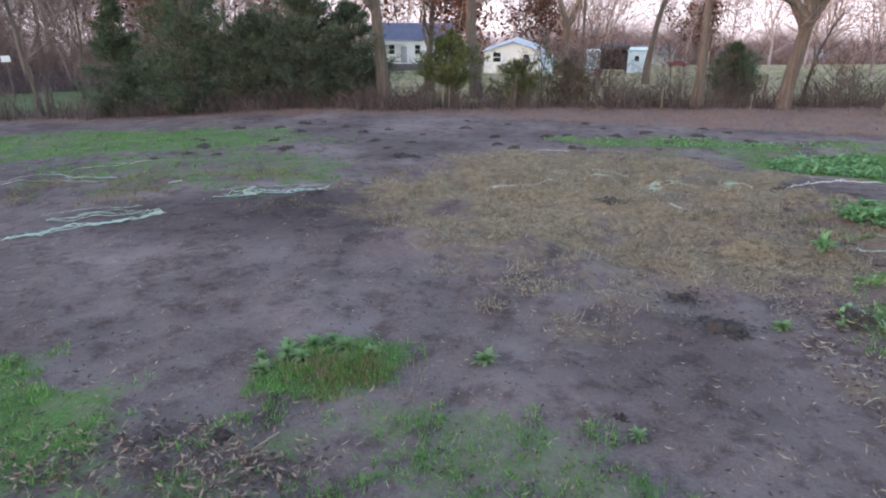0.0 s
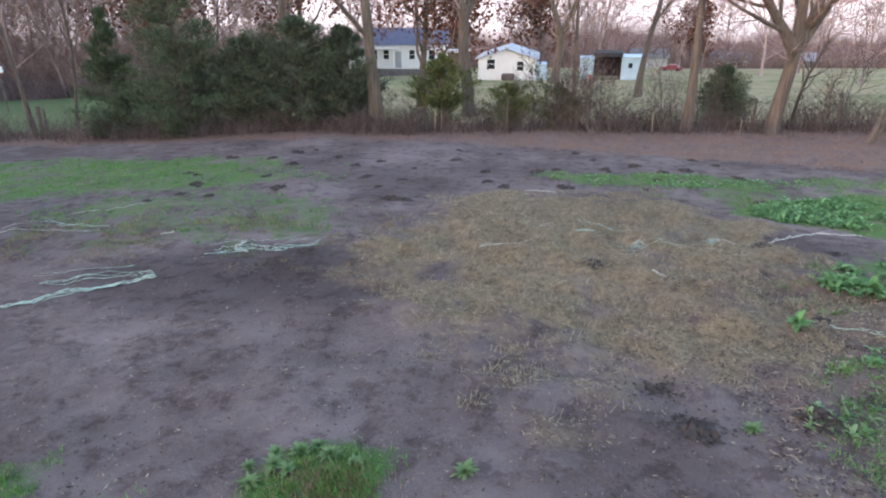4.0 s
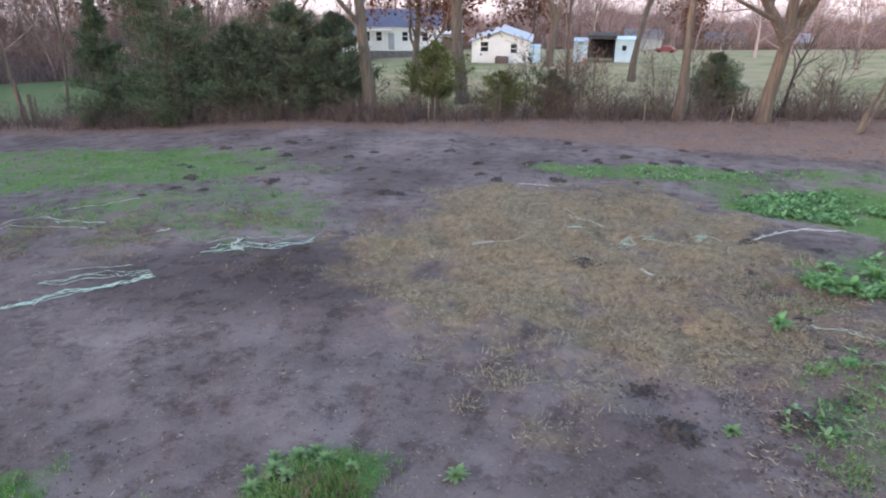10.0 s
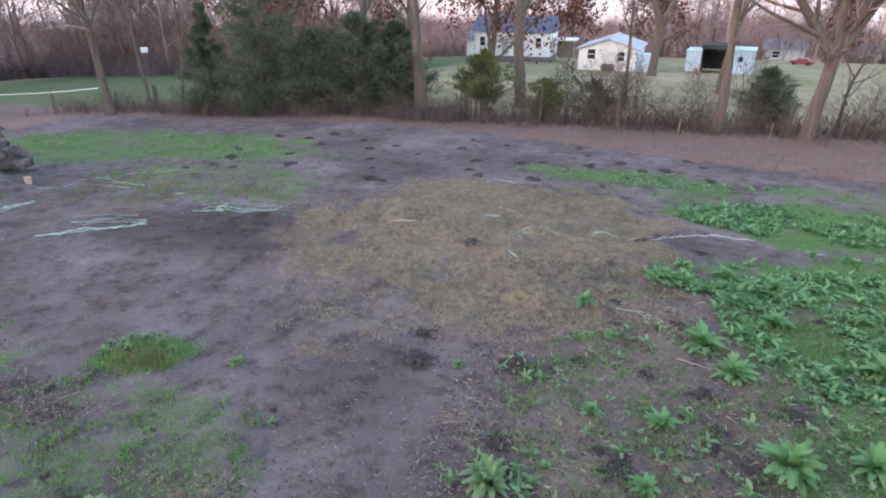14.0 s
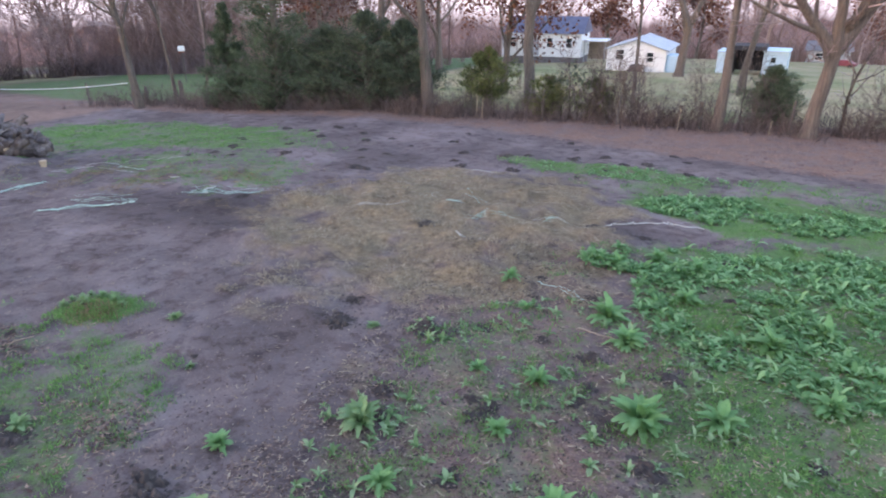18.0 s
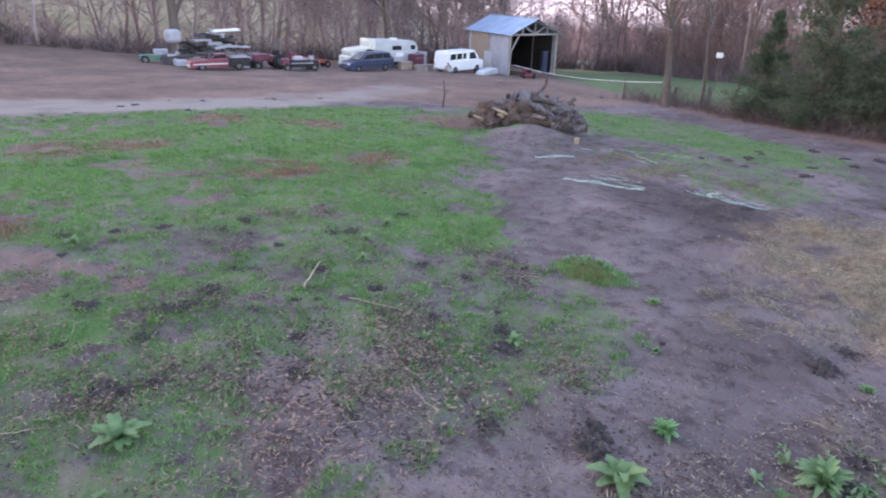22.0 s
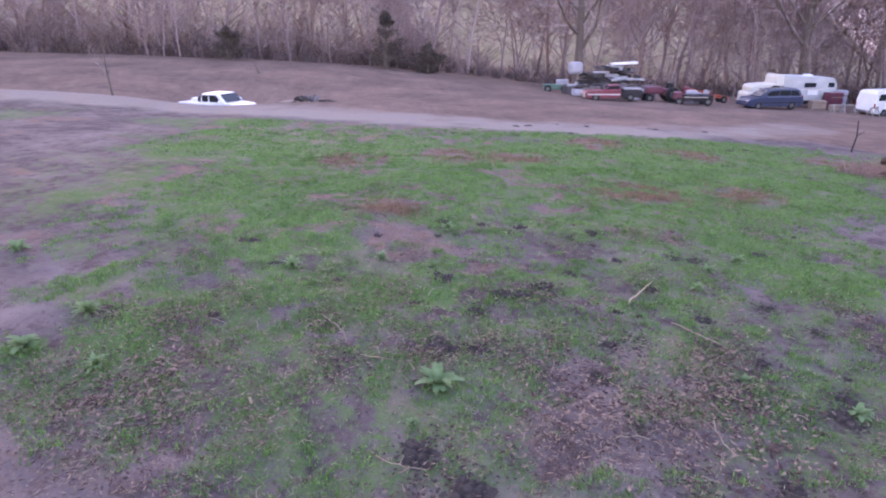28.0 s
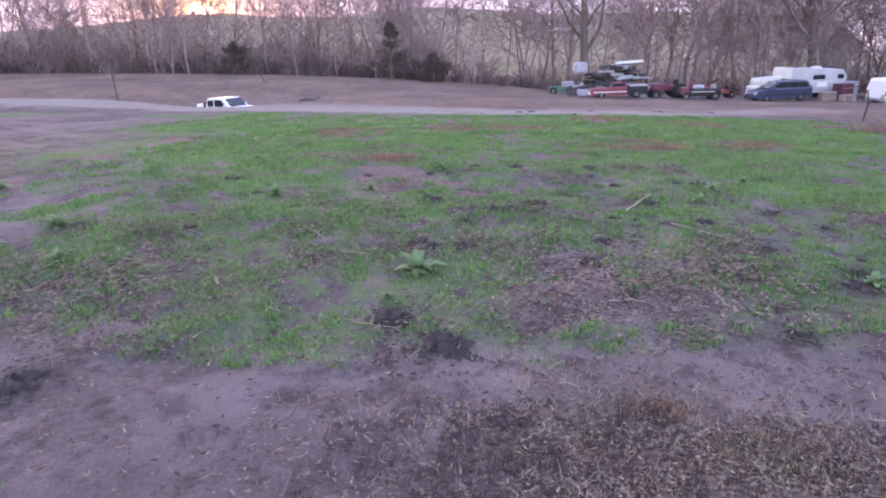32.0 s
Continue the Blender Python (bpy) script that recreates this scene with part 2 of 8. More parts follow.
M_DRYGRASS = leafy("dry_grass_blades", [(0.13, 0.09, 0.05), (0.21, 0.155, 0.09), (0.3, 0.235, 0.14)], 0.8, 0.25)
M_WEED = leafy("broad_weed_leaves", [(0.095, 0.225, 0.085), (0.155, 0.34, 0.135), (0.25, 0.45, 0.215)], 0.7, 0.5)
M_WEED_PALE = leafy("pale_weed_leaves", [(0.1, 0.19, 0.075), (0.16, 0.28, 0.12), (0.25, 0.38, 0.2)], 0.7, 0.42)
M_DEADLEAF = leafy("dead_leaf_litter", [(0.08, 0.05, 0.042), (0.155, 0.108, 0.088), (0.26, 0.195, 0.155)], 0.85, 0.1)
M_RUSSETLEAF = leafy("russet_fallen_leaves", [(0.12, 0.058, 0.045), (0.22, 0.118, 0.09), (0.33, 0.2, 0.155)], 0.85, 0.1)
M_STRAW = leafy("straw_stalks", [(0.14, 0.108, 0.076), (0.245, 0.198, 0.137), (0.37, 0.31, 0.225)], 0.8, 0.1)
M_CLOD = surface("dark_damp_dung", [(0.028, 0.023, 0.022), (0.058, 0.046, 0.043), (0.1, 0.08, 0.073)], 9, 60, 0.95, relief=0.9, depth=0.02)
M_NET = surface("pale_green_net_wrap", [(0.25, 0.4, 0.34), (0.38, 0.54, 0.47), (0.52, 0.64, 0.57)], 4, 40, 0.7, relief=0.2)
M_NET_PALE = surface("faded_net_wrap", [(0.42, 0.42, 0.38), (0.52, 0.52, 0.47), (0.65, 0.64, 0.6)], 4, 40, 0.7, relief=0.2)
M_STICK = surface("weathered_stick", [(0.22, 0.16, 0.11), (0.34, 0.26, 0.19), (0.46, 0.37, 0.28)], 6, 40, 0.9, relief=0.3)
M_LOG = surface("rotten_log", [(0.05, 0.038, 0.034), (0.13, 0.1, 0.09), (0.27, 0.22, 0.205)], 5, 30, 0.95, relief=0.9, depth=0.03, vary=0.35)
M_LOG_RED = surface("red_brown_rotten_wood", [(0.045, 0.03, 0.026), (0.095, 0.064, 0.054), (0.17, 0.12, 0.1)], 4, 26, 0.95, relief=0.9, depth=0.03)
M_LOG_GREY = surface("bleached_root_wood", [(0.06, 0.048, 0.05), (0.16, 0.135, 0.138), (0.3, 0.26, 0.262)], 5, 30, 0.95, relief=0.9, depth=0.03)
M_LOG_CUT = surface("log_end_wood", [(0.3, 0.22, 0.15), (0.42, 0.33, 0.24)], 5, 40, 0.9, relief=0.3)
M_WHITE = surface("white_siding_paint", [(0.68, 0.67, 0.67), (0.76, 0.75, 0.75), (0.82, 0.82, 0.82)], 1.5, 12, 0.7, relief=0.1)
M_BLUEROOF = surface("blue_metal_roof", [(0.075, 0.08, 0.125), (0.1, 0.105, 0.16), (0.135, 0.14, 0.2)], 1, 12, 0.45, relief=0.1)
M_GREYROOF = surface("grey_shingle_roof", [(0.16, 0.15, 0.16), (0.22, 0.21, 0.22), (0.3, 0.28, 0.29)], 2, 18, 0.9, relief=0.3)
M_GALV = surface("galvanised_roof", [(0.23, 0.33, 0.46), (0.31, 0.42, 0.56), (0.4, 0.51, 0.64)], 0.8, 14, 0.35, metal=0.35, relief=0.1)
M_TIN = surface("weathered_tin_sheet", [(0.28, 0.29, 0.33), (0.38, 0.39, 0.43), (0.48, 0.48, 0.51)], 1.1, 14, 0.55, metal=0.2, relief=0.2)
M_TINBLUE = surface("pale_blue_tin", [(0.32, 0.45, 0.56), (0.42, 0.56, 0.66), (0.52, 0.65, 0.73)], 1.1, 14, 0.55, relief=0.2)
M_PLANK = surface("weathered_planks", [(0.17, 0.12, 0.095), (0.27, 0.2, 0.155), (0.38, 0.29, 0.235)], 2, 22, 0.9, relief=0.5, stretch=(1, 1, 5), vary=0.3)
M_TIMBER = surface("pale_timber", [(0.2, 0.18, 0.17), (0.29, 0.26, 0.245), (0.38, 0.345, 0.325)], 2, 22, 0.9, relief=0.4)
M_STACK = surface("grey_weathered_lumber", [(0.06, 0.053, 0.058), (0.11, 0.098, 0.105), (0.19, 0.17, 0.178)], 2, 20, 0.85, relief=0.4, vary=0.4)
M_RUSSET = leafy("russet_dead_grass", [(0.17, 0.1, 0.068), (0.27, 0.17, 0.115), (0.37, 0.255, 0.175)], 0.85, 0.25)
# near-black for dark parts; inside the sheds it stands in for shade
M_DARK = surface("dark_parts_and_interior_shade", [(0.022, 0.02, 0.022), (0.04, 0.036, 0.038), (0.06, 0.055, 0.055)], 2, 20, 0.9, relief=0.3)
M_CARWHITE = surface("white_vehicle_paint", [(0.66, 0.66, 0.67), (0.74, 0.74, 0.75), (0.8, 0.8, 0.81)], 1.2, 20, 0.32, relief=0.02, spec=0.5)
M_CARCREAM = surface("cream_camper_paint", [(0.58, 0.55, 0.48), (0.66, 0.63, 0.56), (0.73, 0.71, 0.65)], 1.2, 20, 0.4, relief=0.03, spec=0.5)
M_CARGREY = surface("grey_camper_panel", [(0.36, 0.37, 0.38), (0.45, 0.46, 0.47), (0.54, 0.55, 0.55)], 1.2, 20, 0.45, relief=0.03, spec=0.5)
M_CARBLUE = surface("dark_blue_vehicle_paint", [(0.014, 0.024, 0.058), (0.022, 0.036, 0.082), (0.036, 0.055, 0.11)], 1.2, 20, 0.3, relief=0.02, spec=0.6)
M_CARRED = surface("faded_red_vehicle_paint", [(0.15, 0.024, 0.036), (0.21, 0.038, 0.052), (0.28, 0.07, 0.085)], 1.2, 20, 0.4, relief=0.03, spec=0.5)
M_MAROON = surface("dark_maroon_paint", [(0.09, 0.02, 0.035), (0.14, 0.032, 0.052), (0.2, 0.06, 0.08)], 1.2, 20, 0.4, relief=0.03, spec=0.5)
M_ORANGE = surface("orange_red_implement_paint", [(0.48, 0.08, 0.045), (0.6, 0.12, 0.06), (0.68, 0.2, 0.12)], 2, 20, 0.5, relief=0.05)
M_GREENPAINT = surface("faded_green_paint", [(0.05, 0.13, 0.095), (0.09, 0.19, 0.145), (0.15, 0.26, 0.21)], 2, 20, 0.6, relief=0.05)
M_STRIPE = surface("pale_side_stripe", [(0.55, 0.52, 0.5), (0.65, 0.62, 0.6)], 3, 20, 0.5, relief=0)
M_RUBBER = surface("tyre_rubber", [(0.012, 0.012, 0.013), (0.022, 0.022, 0.023), (0.04, 0.038, 0.037)], 5, 40, 0.85, relief=0.3)
M_RIM = surface("dull_steel_rim", [(0.1, 0.1, 0.105), (0.15, 0.15, 0.155), (0.22, 0.22, 0.22)], 6, 40, 0.4, metal=0.6, relief=0.05)
M_CHROME = surface("dull_bumper_steel", [(0.35, 0.35, 0.37), (0.46, 0.46, 0.48), (0.55, 0.55, 0.57)], 6, 40, 0.3, metal=0.7, relief=0.03)
M_LAMP = surface("clear_lamp_lens", [(0.55, 0.55, 0.53), (0.68, 0.68, 0.66)], 8, 40, 0.2, relief=0, spec=0.6)
M_LAMPRED = surface("red_lamp_lens", [(0.3, 0.02, 0.02), (0.4, 0.04, 0.035)], 8, 40, 0.2, relief=0, spec=0.6)
M_GLASS = glass_dark("dark_window_glass")
M_TARP = surface("grey_blue_tarp", [(0.25, 0.24, 0.27), (0.36, 0.35, 0.39), (0.48, 0.47, 0.51)], 2, 14, 0.6, relief=0.5, depth=0.05)
M_ROPE = surface("white_tape_line", [(0.62, 0.62, 0.6), (0.74, 0.74, 0.72)], 4, 40, 0.7, relief=0.1)
M_WIRE = surface("rusty_fence_wire", [(0.1, 0.085, 0.075), (0.17, 0.145, 0.13)], 4, 30, 0.7, metal=0.4, relief=0)
M_POST = surface("old_fence_post", [(0.07, 0.058, 0.05), (0.12, 0.1, 0.088), (0.19, 0.165, 0.145)], 4, 30, 0.95, relief=0.6)
M_MUD = surface("mound_earth", [(0.1, 0.08, 0.08), (0.155, 0.125, 0.125), (0.21, 0.175, 0.172)], 2, 20, 0.95, relief=0.9, depth=0.04)


# ---------------------------------------------------------------- helpers
def np_mesh(name, verts, faces, mat, smooth=False):
    """A mesh from arrays: faces are rows of 3 or 4 indices."""
    me = bpy.data.meshes.new(name)
    verts, faces = np.asarray(verts, np.float32), np.asarray(faces, np.int32)
    k = faces.shape[1]
    me.vertices.add(len(verts))
    me.vertices.foreach_set("co", verts.ravel())
    me.loops.add(faces.size)
    me.loops.foreach_set("vertex_index", faces.ravel())
    me.polygons.add(len(faces))
    me.polygons.foreach_set("loop_start", np.arange(0, faces.size, k, dtype=np.int32))
    me.polygons.foreach_set("use_smooth", np.full(len(faces), smooth, dtype=bool))
    me.update(calc_edges=True)
    me.materials.append(mat)
    return me


def np_part(name, verts, faces, mat, parent=None, label="", smooth=False):
    ob = new(name, np_mesh(name, verts, faces, mat, smooth))
    if parent:
        ob.parent = parent
    if label:
        ob["label"] = label
    return ob


def part(name, bm, mat, parent=None, label="", smooth=False):
    me = bpy.data.meshes.new(name)
    for f in bm.faces:
        f.smooth = smooth
    bm.to_mesh(me)
    bm.free()
    me.materials.append(mat)
    ob = new(name, me)
    if parent:
        ob.parent = parent
    if label:
        ob["label"] = label
    return ob


def thing(name, x, y, z, rz, label, category, group=""):
    e = new(name)
    e.empty_display_size = 0.2
    e.matrix_world = pose(x, y, z, 0, 0, rz)
    return tagged(e, label, category, group)


def box(bm, cx, cy, cz, sx, sy, sz, bevel=0.0, rz=0.0, rx=0.0):
    r = bmesh.ops.create_cube(bm, size=1.0)
    vs = r["verts"]
    bmesh.ops.scale(bm, vec=(sx, sy, sz), verts=vs)
    if bevel:
        es = list({e for v in vs for e in v.link_edges})
        out = bmesh.ops.bevel(bm, geom=es, offset=bevel, segments=2, affect="EDGES", profile=0.5)
        vs = list({v for f in out["faces"] for v in f.verts} | {v for v in vs if v.is_valid})
    m = Matrix.Translation((cx, cy, cz)) @ Matrix.Rotation(rz, 4, "Z") @ Matrix.Rotation(rx, 4, "X")
    bmesh.ops.transform(bm, matrix=m, verts=vs)
    return bm


def boxed(*a, **k):
    return box(bmesh.new(), *a, **k)


def cyl(bm, p0, p1, r0, r1=None, n=10):
    p0, p1 = Vector(p0), Vector(p1)
    d = p1 - p0
    r = bmesh.ops.create_cone(bm, cap_ends=True, segments=n, radius1=r0, radius2=r0 if r1 is None else r1, depth=d.length)
    m = Matrix.Translation((p0 + p1) / 2) @ d.to_track_quat("Z", "Y").to_matrix().to_4x4()
    bmesh.ops.transform(bm, matrix=m, verts=r["verts"])
    return bm


def poly_prism(bm, outline, x0, x1, bevel=0.0):
    """An outline in (y, z) carried from x0 to x1."""
    a = [bm.verts.new((x0, y, z)) for y, z in outline]
    b = [bm.verts.new((x1, y, z)) for y, z in outline]
    n = len(a)
    fs = [bm.faces.new(a), bm.faces.new(b[::-1])]
    for i in range(n):
        fs.append(bm.faces.new((a[i], b[i], b[(i + 1) % n], a[(i + 1) % n])))
    bmesh.ops.recalc_face_normals(bm, faces=fs)
    if bevel:
        bmesh.ops.bevel(bm, geom=list({e for f in fs for e in f.edges}), offset=bevel, segments=2, affect="EDGES", profile=0.5)
    return bm


def tube_arrays(lines, sides):
    """lines: (points, radii) polylines, made into open tubes; gives vertices and quads."""
    V, Q, base = [], [], 0
    ang = np.linspace(0, 2 * np.pi, sides, endpoint=False)
    ca, sa = np.cos(ang), np.sin(ang)
    for pts, rad in lines:
        pts = np.asarray(pts, float)
        n = len(pts)
        d = np.gradient(pts, axis=0)
        d /= np.linalg.norm(d, axis=1, keepdims=True) + 1e-9
        ref = np.array([1.0, 0, 0]) if abs(d[0, 0]) < 0.8 else np.array([0, 1.0, 0])
        u = np.cross(d, ref)
        u /= np.linalg.norm(u, axis=1, keepdims=True) + 1e-9
        v = np.cross(d, u)
        r = np.asarray(rad, float)[:, None, None]
        ring = pts[:, None, :] + r * (u[:, None, :] * ca[None, :, None] + v[:, None, :] * sa[None, :, None])
        V.append(ring.reshape(-1, 3))
        i = np.arange(n - 1)[:, None] * sides + np.arange(sides)[None, :]
        j = np.arange(n - 1)[:, None] * sides + (np.arange(sides)[None, :] + 1) % sides
        Q.append((np.stack([i, j, j + sides, i + sides], -1).reshape(-1, 4)) + base)
        base += n * sides
    return np.concatenate(V), np.concatenate(Q)


def smooth01(t):
    t = np.clip(t, 0, 1)
    return t * t * (3 - 2 * t)


def land(x, y):
    """Height of the ground: a pasture that falls away to the north and west, with a rise in the south-west."""
    x, y = np.asarray(x, float), np.asarray(y, float)
    z = 0.1 - 0.045 * np.clip(y, 0, 25) - 0.065 * np.clip(np.minimum(y, 100) - 25, 0, None) - 0.15 * np.clip(y - 100, 0, 220) + 0.03 * np.clip(-y, 0, 200)
    z = z - 0.045 * np.clip(np.minimum(-x, 80) - 5, 0, None)
    z = z + 1.35 * smooth01((-x - 32) / 25) * smooth01((-y + 5) / 30)
    z = z - 1.6 * np.exp(-((x + 35.2) ** 2 + (y + 22.0) ** 2) / 30) + 0.42 * np.exp(-((x + 31.4 + 0.1 * y) / 1.8) ** 2) * smooth01((-y - 4) / 8)
    z = z + 0.62 * smooth01((-y - 14) / 30) * smooth01((-x - 31) / 9) - 0.2 * smooth01((-x - 36) / 8) * smooth01((y + 6) / 8) * (1 - smooth01((y - 40) / 8))
    bearing = y / np.clip(-x, 60, None)
    hill = 1 - smooth01((bearing - 0.4) / 0.16)
    z = z + (0.1 + 0.02 * lump(x, y, 45, 61)) * np.clip(-x - 92, 0, 150) * hill - 0.06 * np.clip(-x - 80, 0, 200) * (1 - hill) * smooth01((y - 20) / 40)
    return z


def lump(x, y, s, seed=0.0):
    """Smooth value noise, -1 to 1, over arrays."""
    x, y = np.asarray(x, float) / s + seed * 17.3, np.asarray(y, float) / s - seed * 9.1
    xi, yi = np.floor(x), np.floor(y)
    fx, fy = smooth01(x - xi), smooth01(y - yi)

    def hsh(a, b):
        q = np.sin(a * 127.1 + b * 311.7 + 0.7) * 43758.5453
        return (q - np.floor(q)) * 2 - 1
    return (hsh(xi, yi) * (1 - fx) + hsh(xi + 1, yi) * fx) * (1 - fy) + (hsh(xi, yi + 1) * (1 - fx) + hsh(xi + 1, yi + 1) * fx) * fy


def relief(x, y):
    """Trampled unevenness, in the part of the field that the camera passes."""
    near = smooth01((34 - np.hypot(np.asarray(x) - 2, np.asarray(y) - 4)) / 14)
    return near * (0.035 * lump(x, y, 1.3, 1) + 0.03 * lump(x, y, 0.5, 2) + 0.022 * lump(x, y, 0.24, 3)) + 0.08 * lump(x, y, 6, 4) + near * (0.09 * lump(x, y, 0.42, 5) + 0.07 * lump(x, y, 0.8, 6)) * ell(np.asarray(x, float), np.asarray(y, float), 3.6, 10.1, 4.3, 4.9, 0.3)


def ground_z(x, y):
    return land(x, y) + relief(x, y) + mounds(x, y)


def mounds(x, y):
    x, y = np.asarray(x, float), np.asarray(y, float)
    m = 0.55 * np.exp(-(((x + 11.3) / 1.5) ** 2 + ((y - 10.5) / 1.25) ** 2))          # earth beside the stump pile
    m = m + 0.08 * np.exp(-(((x - 0.15) / 0.55) ** 2 + ((y - 4.05) / 0.45) ** 2))       # grassy hummock
    m = m + 0.22 * np.exp(-(((x - 3.2) / 3.6) ** 2 + ((y - 10.8) / 2.6) ** 2))          # spread hay
    return m


def ell(x, y, cx, cy, rx, ry, soft=0.5, rot=0.0):
    """1 inside an ellipse, fading to 0 outside it."""
    c, s = math.cos(rot), math.sin(rot)
    u, v = (x - cx) * c + (y - cy) * s, -(x - cx) * s + (y - cy) * c
    return 1 - smooth01((np.sqrt((u / rx) ** 2 + (v / ry) ** 2) - (1 - soft)) / (2 * soft))


def leaf_edge(x):
    """Where the leaf litter under the northern tree row begins."""
    return np.interp(x, [-40, -15, 0, 9.7, 13.2, 20, 40], [27, 22.6, 21.8, 18.6, 17.2, 15, 12])


def path_dist(x, y):
    """Distance from the bare track that bends round the field."""
    pts = [(-3.0, 6.6), (0.5, 5.4), (2.6, 4.3), (3.7, 2.8), (4.1, 0.6), (4.5, -1.4), (4.9, -3.6), (4.9, -6.5), (3.9, -10.5)]
    best = np.full(np.shape(x), 1e9)
    for (ax, ay), (bx, by) in zip(pts, pts[1:]):
        dx, dy = bx - ax, by - ay
        t = np.clip(((x - ax) * dx + (y - ay) * dy) / (dx * dx + dy * dy), 0, 1)
        best = np.minimum(best, np.hypot(x - ax - t * dx, y - ay - t * dy))
    return best


RUSSET_SPOTS = [(-13.3, -4.8, 1.5), (-13.5, -2.6, 1.3), (-8.9, 0.3, 1.2), (-9.3, 3.6, 1.3), (-16.8, 9.4, 1.6), (-16.5, 3.9, 1.4), (-8.7, 1.2, 0.9), (-18.5, 0.5, 1.5), (-11.5, -8.0, 1.4), (2.2, -6.8, 0.9), (2.0, 0.1, 0.7), (1.9, -1.5, 0.7), (-5.5, -5.5, 0.9)]


def zones(x, y):
    """How much grass, straw, leaf litter, gravel, far field, brown stubble and damp there is at each place."""
    x, y = np.asarray(x, float), np.asarray(y, float)
    track = smooth01((path_dist(x, y) - 0.25) / 1.1)
    west = smooth01((3.0 - x + 0.25 * (3.0 - y)) / 4.0) * smooth01((6.1 - y + 0.9 * lump(x, y, 1.9, 24) + 0.5 * lump(x, y, 0.7, 25) + 0.5 * np.clip(-x - 4, 0, 10)) / 3.6) * smooth01((x + 23.5) / 3.0) * smooth01((y + 15.5 - 0.45 * (np.minimum(x, -3) + 7.5) + 2.2 * lump(x, y, 2.4, 26)) / 9.0 + 0.3)
    g = west * (0.6 + 0.16 * smooth01((-x - 2) / 4) + 0.24 * lump(x, y, 2.6, 21) + 0.24 * lump(x, y, 1.1, 22) + 0.14 * lump(x, y, 0.45, 23))
    x0_, y0_ = x, y
    x, y = x + 0.7 * lump(x0_, y0_, 1.7, 81) + 0.35 * lump(x0_, y0_, 0.6, 82), y + 0.6 * lump(x0_, y0_, 1.6, 83) + 0.3 * lump(x0_, y0_, 0.6, 84)
    g = np.maximum(g, 0.55 * ell(x, y, 1.5, -4.5, 4.5, 4.5, 0.4))
    g = np.maximum(g, 0.5 * ell(x, y, 2.0, 0.2, 2.4, 3.2, 0.4))
    g = np.maximum(g, 0.8 * ell(x, y, -2.5, 2.7, 1.5, 1.3, 0.4))
    g = np.maximum(g, 0.46 * ell(x, y, 1.7, 3.2, 1.0, 0.8, 0.5))
    g = np.maximum(g, 0.4 * ell(x, y, 8.5, 3.0, 4.2, 4.5, 0.35))
    g = np.maximum(g, 0.75 * ell(x, y, 10.6, 3.2, 2.6, 3.0, 0.4))
    g = np.maximum(g, 0.92 * ell(x, y, 11.0, 8.0, 3.6, 3.5, 0.3))
    g = np.maximum(g, 0.9 * ell(x, y, 10.6, 13.4, 3.2, 1.7, 0.3))
    g = np.maximum(g, 0.66 * ell(x, y, 7.0, 16.9, 3.6, 1.3, 0.4))
    g = np.maximum(g, 0.62 * ell(x, y, 14.5, 11.5, 3.5, 4.0, 0.4))
    g = np.maximum(g, (0.46 + 0.18 * lump(x, y, 1.2, 94)) * ell(x, y, 10.6, 15.2, 5.6, 2.6, 0.45))
    g = np.maximum(g, (0.66 + 0.24 * lump(x, y, 1.6, 91) + 0.16 * lump(x, y, 0.5, 92)) * ell(x, y, -11.2, 17.6, 8.6, 3.5, 0.45, -0.05))
    g = np.maximum(g, (0.46 + 0.15 * lump(x, y, 0.8, 93)) * ell(x, y, -4.6, 12.9, 4.2, 2.0, 0.5))
    g = np.maximum(g, 0.55 * ell(x, y, -16.5, 13.0, 5.0, 4.0, 0.4))
    g = np.maximum(g, 0.6 * ell(x, y, -16.0, 8.8, 4.5, 2.8, 0.5))
    g = np.maximum(g, 0.55 * ell(x, y, -20.0, -27.0, 5.0, 3.0, 0.5))
    g = np.maximum(g, 0.42 * ell(x, y, -7.0, -13.5, 9.0, 5.0, 0.6, 0.45))
    x, y = x0_, y0_
    g = g * (0.25 + 0.75 * track)
    g = np.maximum(g, 0.9 * ell(x, y, 0.15, 4.05, 0.75, 0.5, 0.5, 0.35))
    s = ell(x + 0.9 * lump(x, y, 1.7, 41) + 0.4 * lump(x, y, 0.5, 44), y + 0.9 * lump(x, y, 1.6, 42) + 0.4 * lump(x, y, 0.5, 45), 3.4, 10.6, 4.0, 4.7, 0.4, -0.12)
    s = np.maximum(s, 0.55 * ell(x, y, 6.2, 9.0, 1.8, 3.2, 0.4))
    s = np.maximum(s, 0.45 * ell(x, y, 6.4, 3.4, 2.2, 2.0, 0.5))
    s = s * (0.74 + 0.3 * lump(x, y, 1.1, 43) + 0.22 * lump(x, y, 0.4, 46))
    edge = leaf_edge(x)
    lf = smooth01((y - edge) / 2.5) * (1 - smooth01((y - 27.8) / 2.5))
    lf = np.maximum(lf, 0.5 * ell(x, y, 5.6, 7.4, 2.6, 2.6, 0.5))
    lf = np.maximum(lf, (0.55 + 0.2 * lump(x, y, 0.9, 85)) * ell(x, y, 8.4, 3.9, 3.3, 4.6, 0.35))
    lf = np.maximum(lf, 0.5 * ell(x, y, 5.2, -1.2, 1.9, 1.4, 0.5))
    lf = np.maximum(lf, 0.48 * ell(x, y, 2.6, -7.0, 2.4, 1.8, 0.5))
    lf = np.maximum(lf, 0.42 * ell(x, y, -9.2, 2.0, 3.2, 3.2, 0.5))
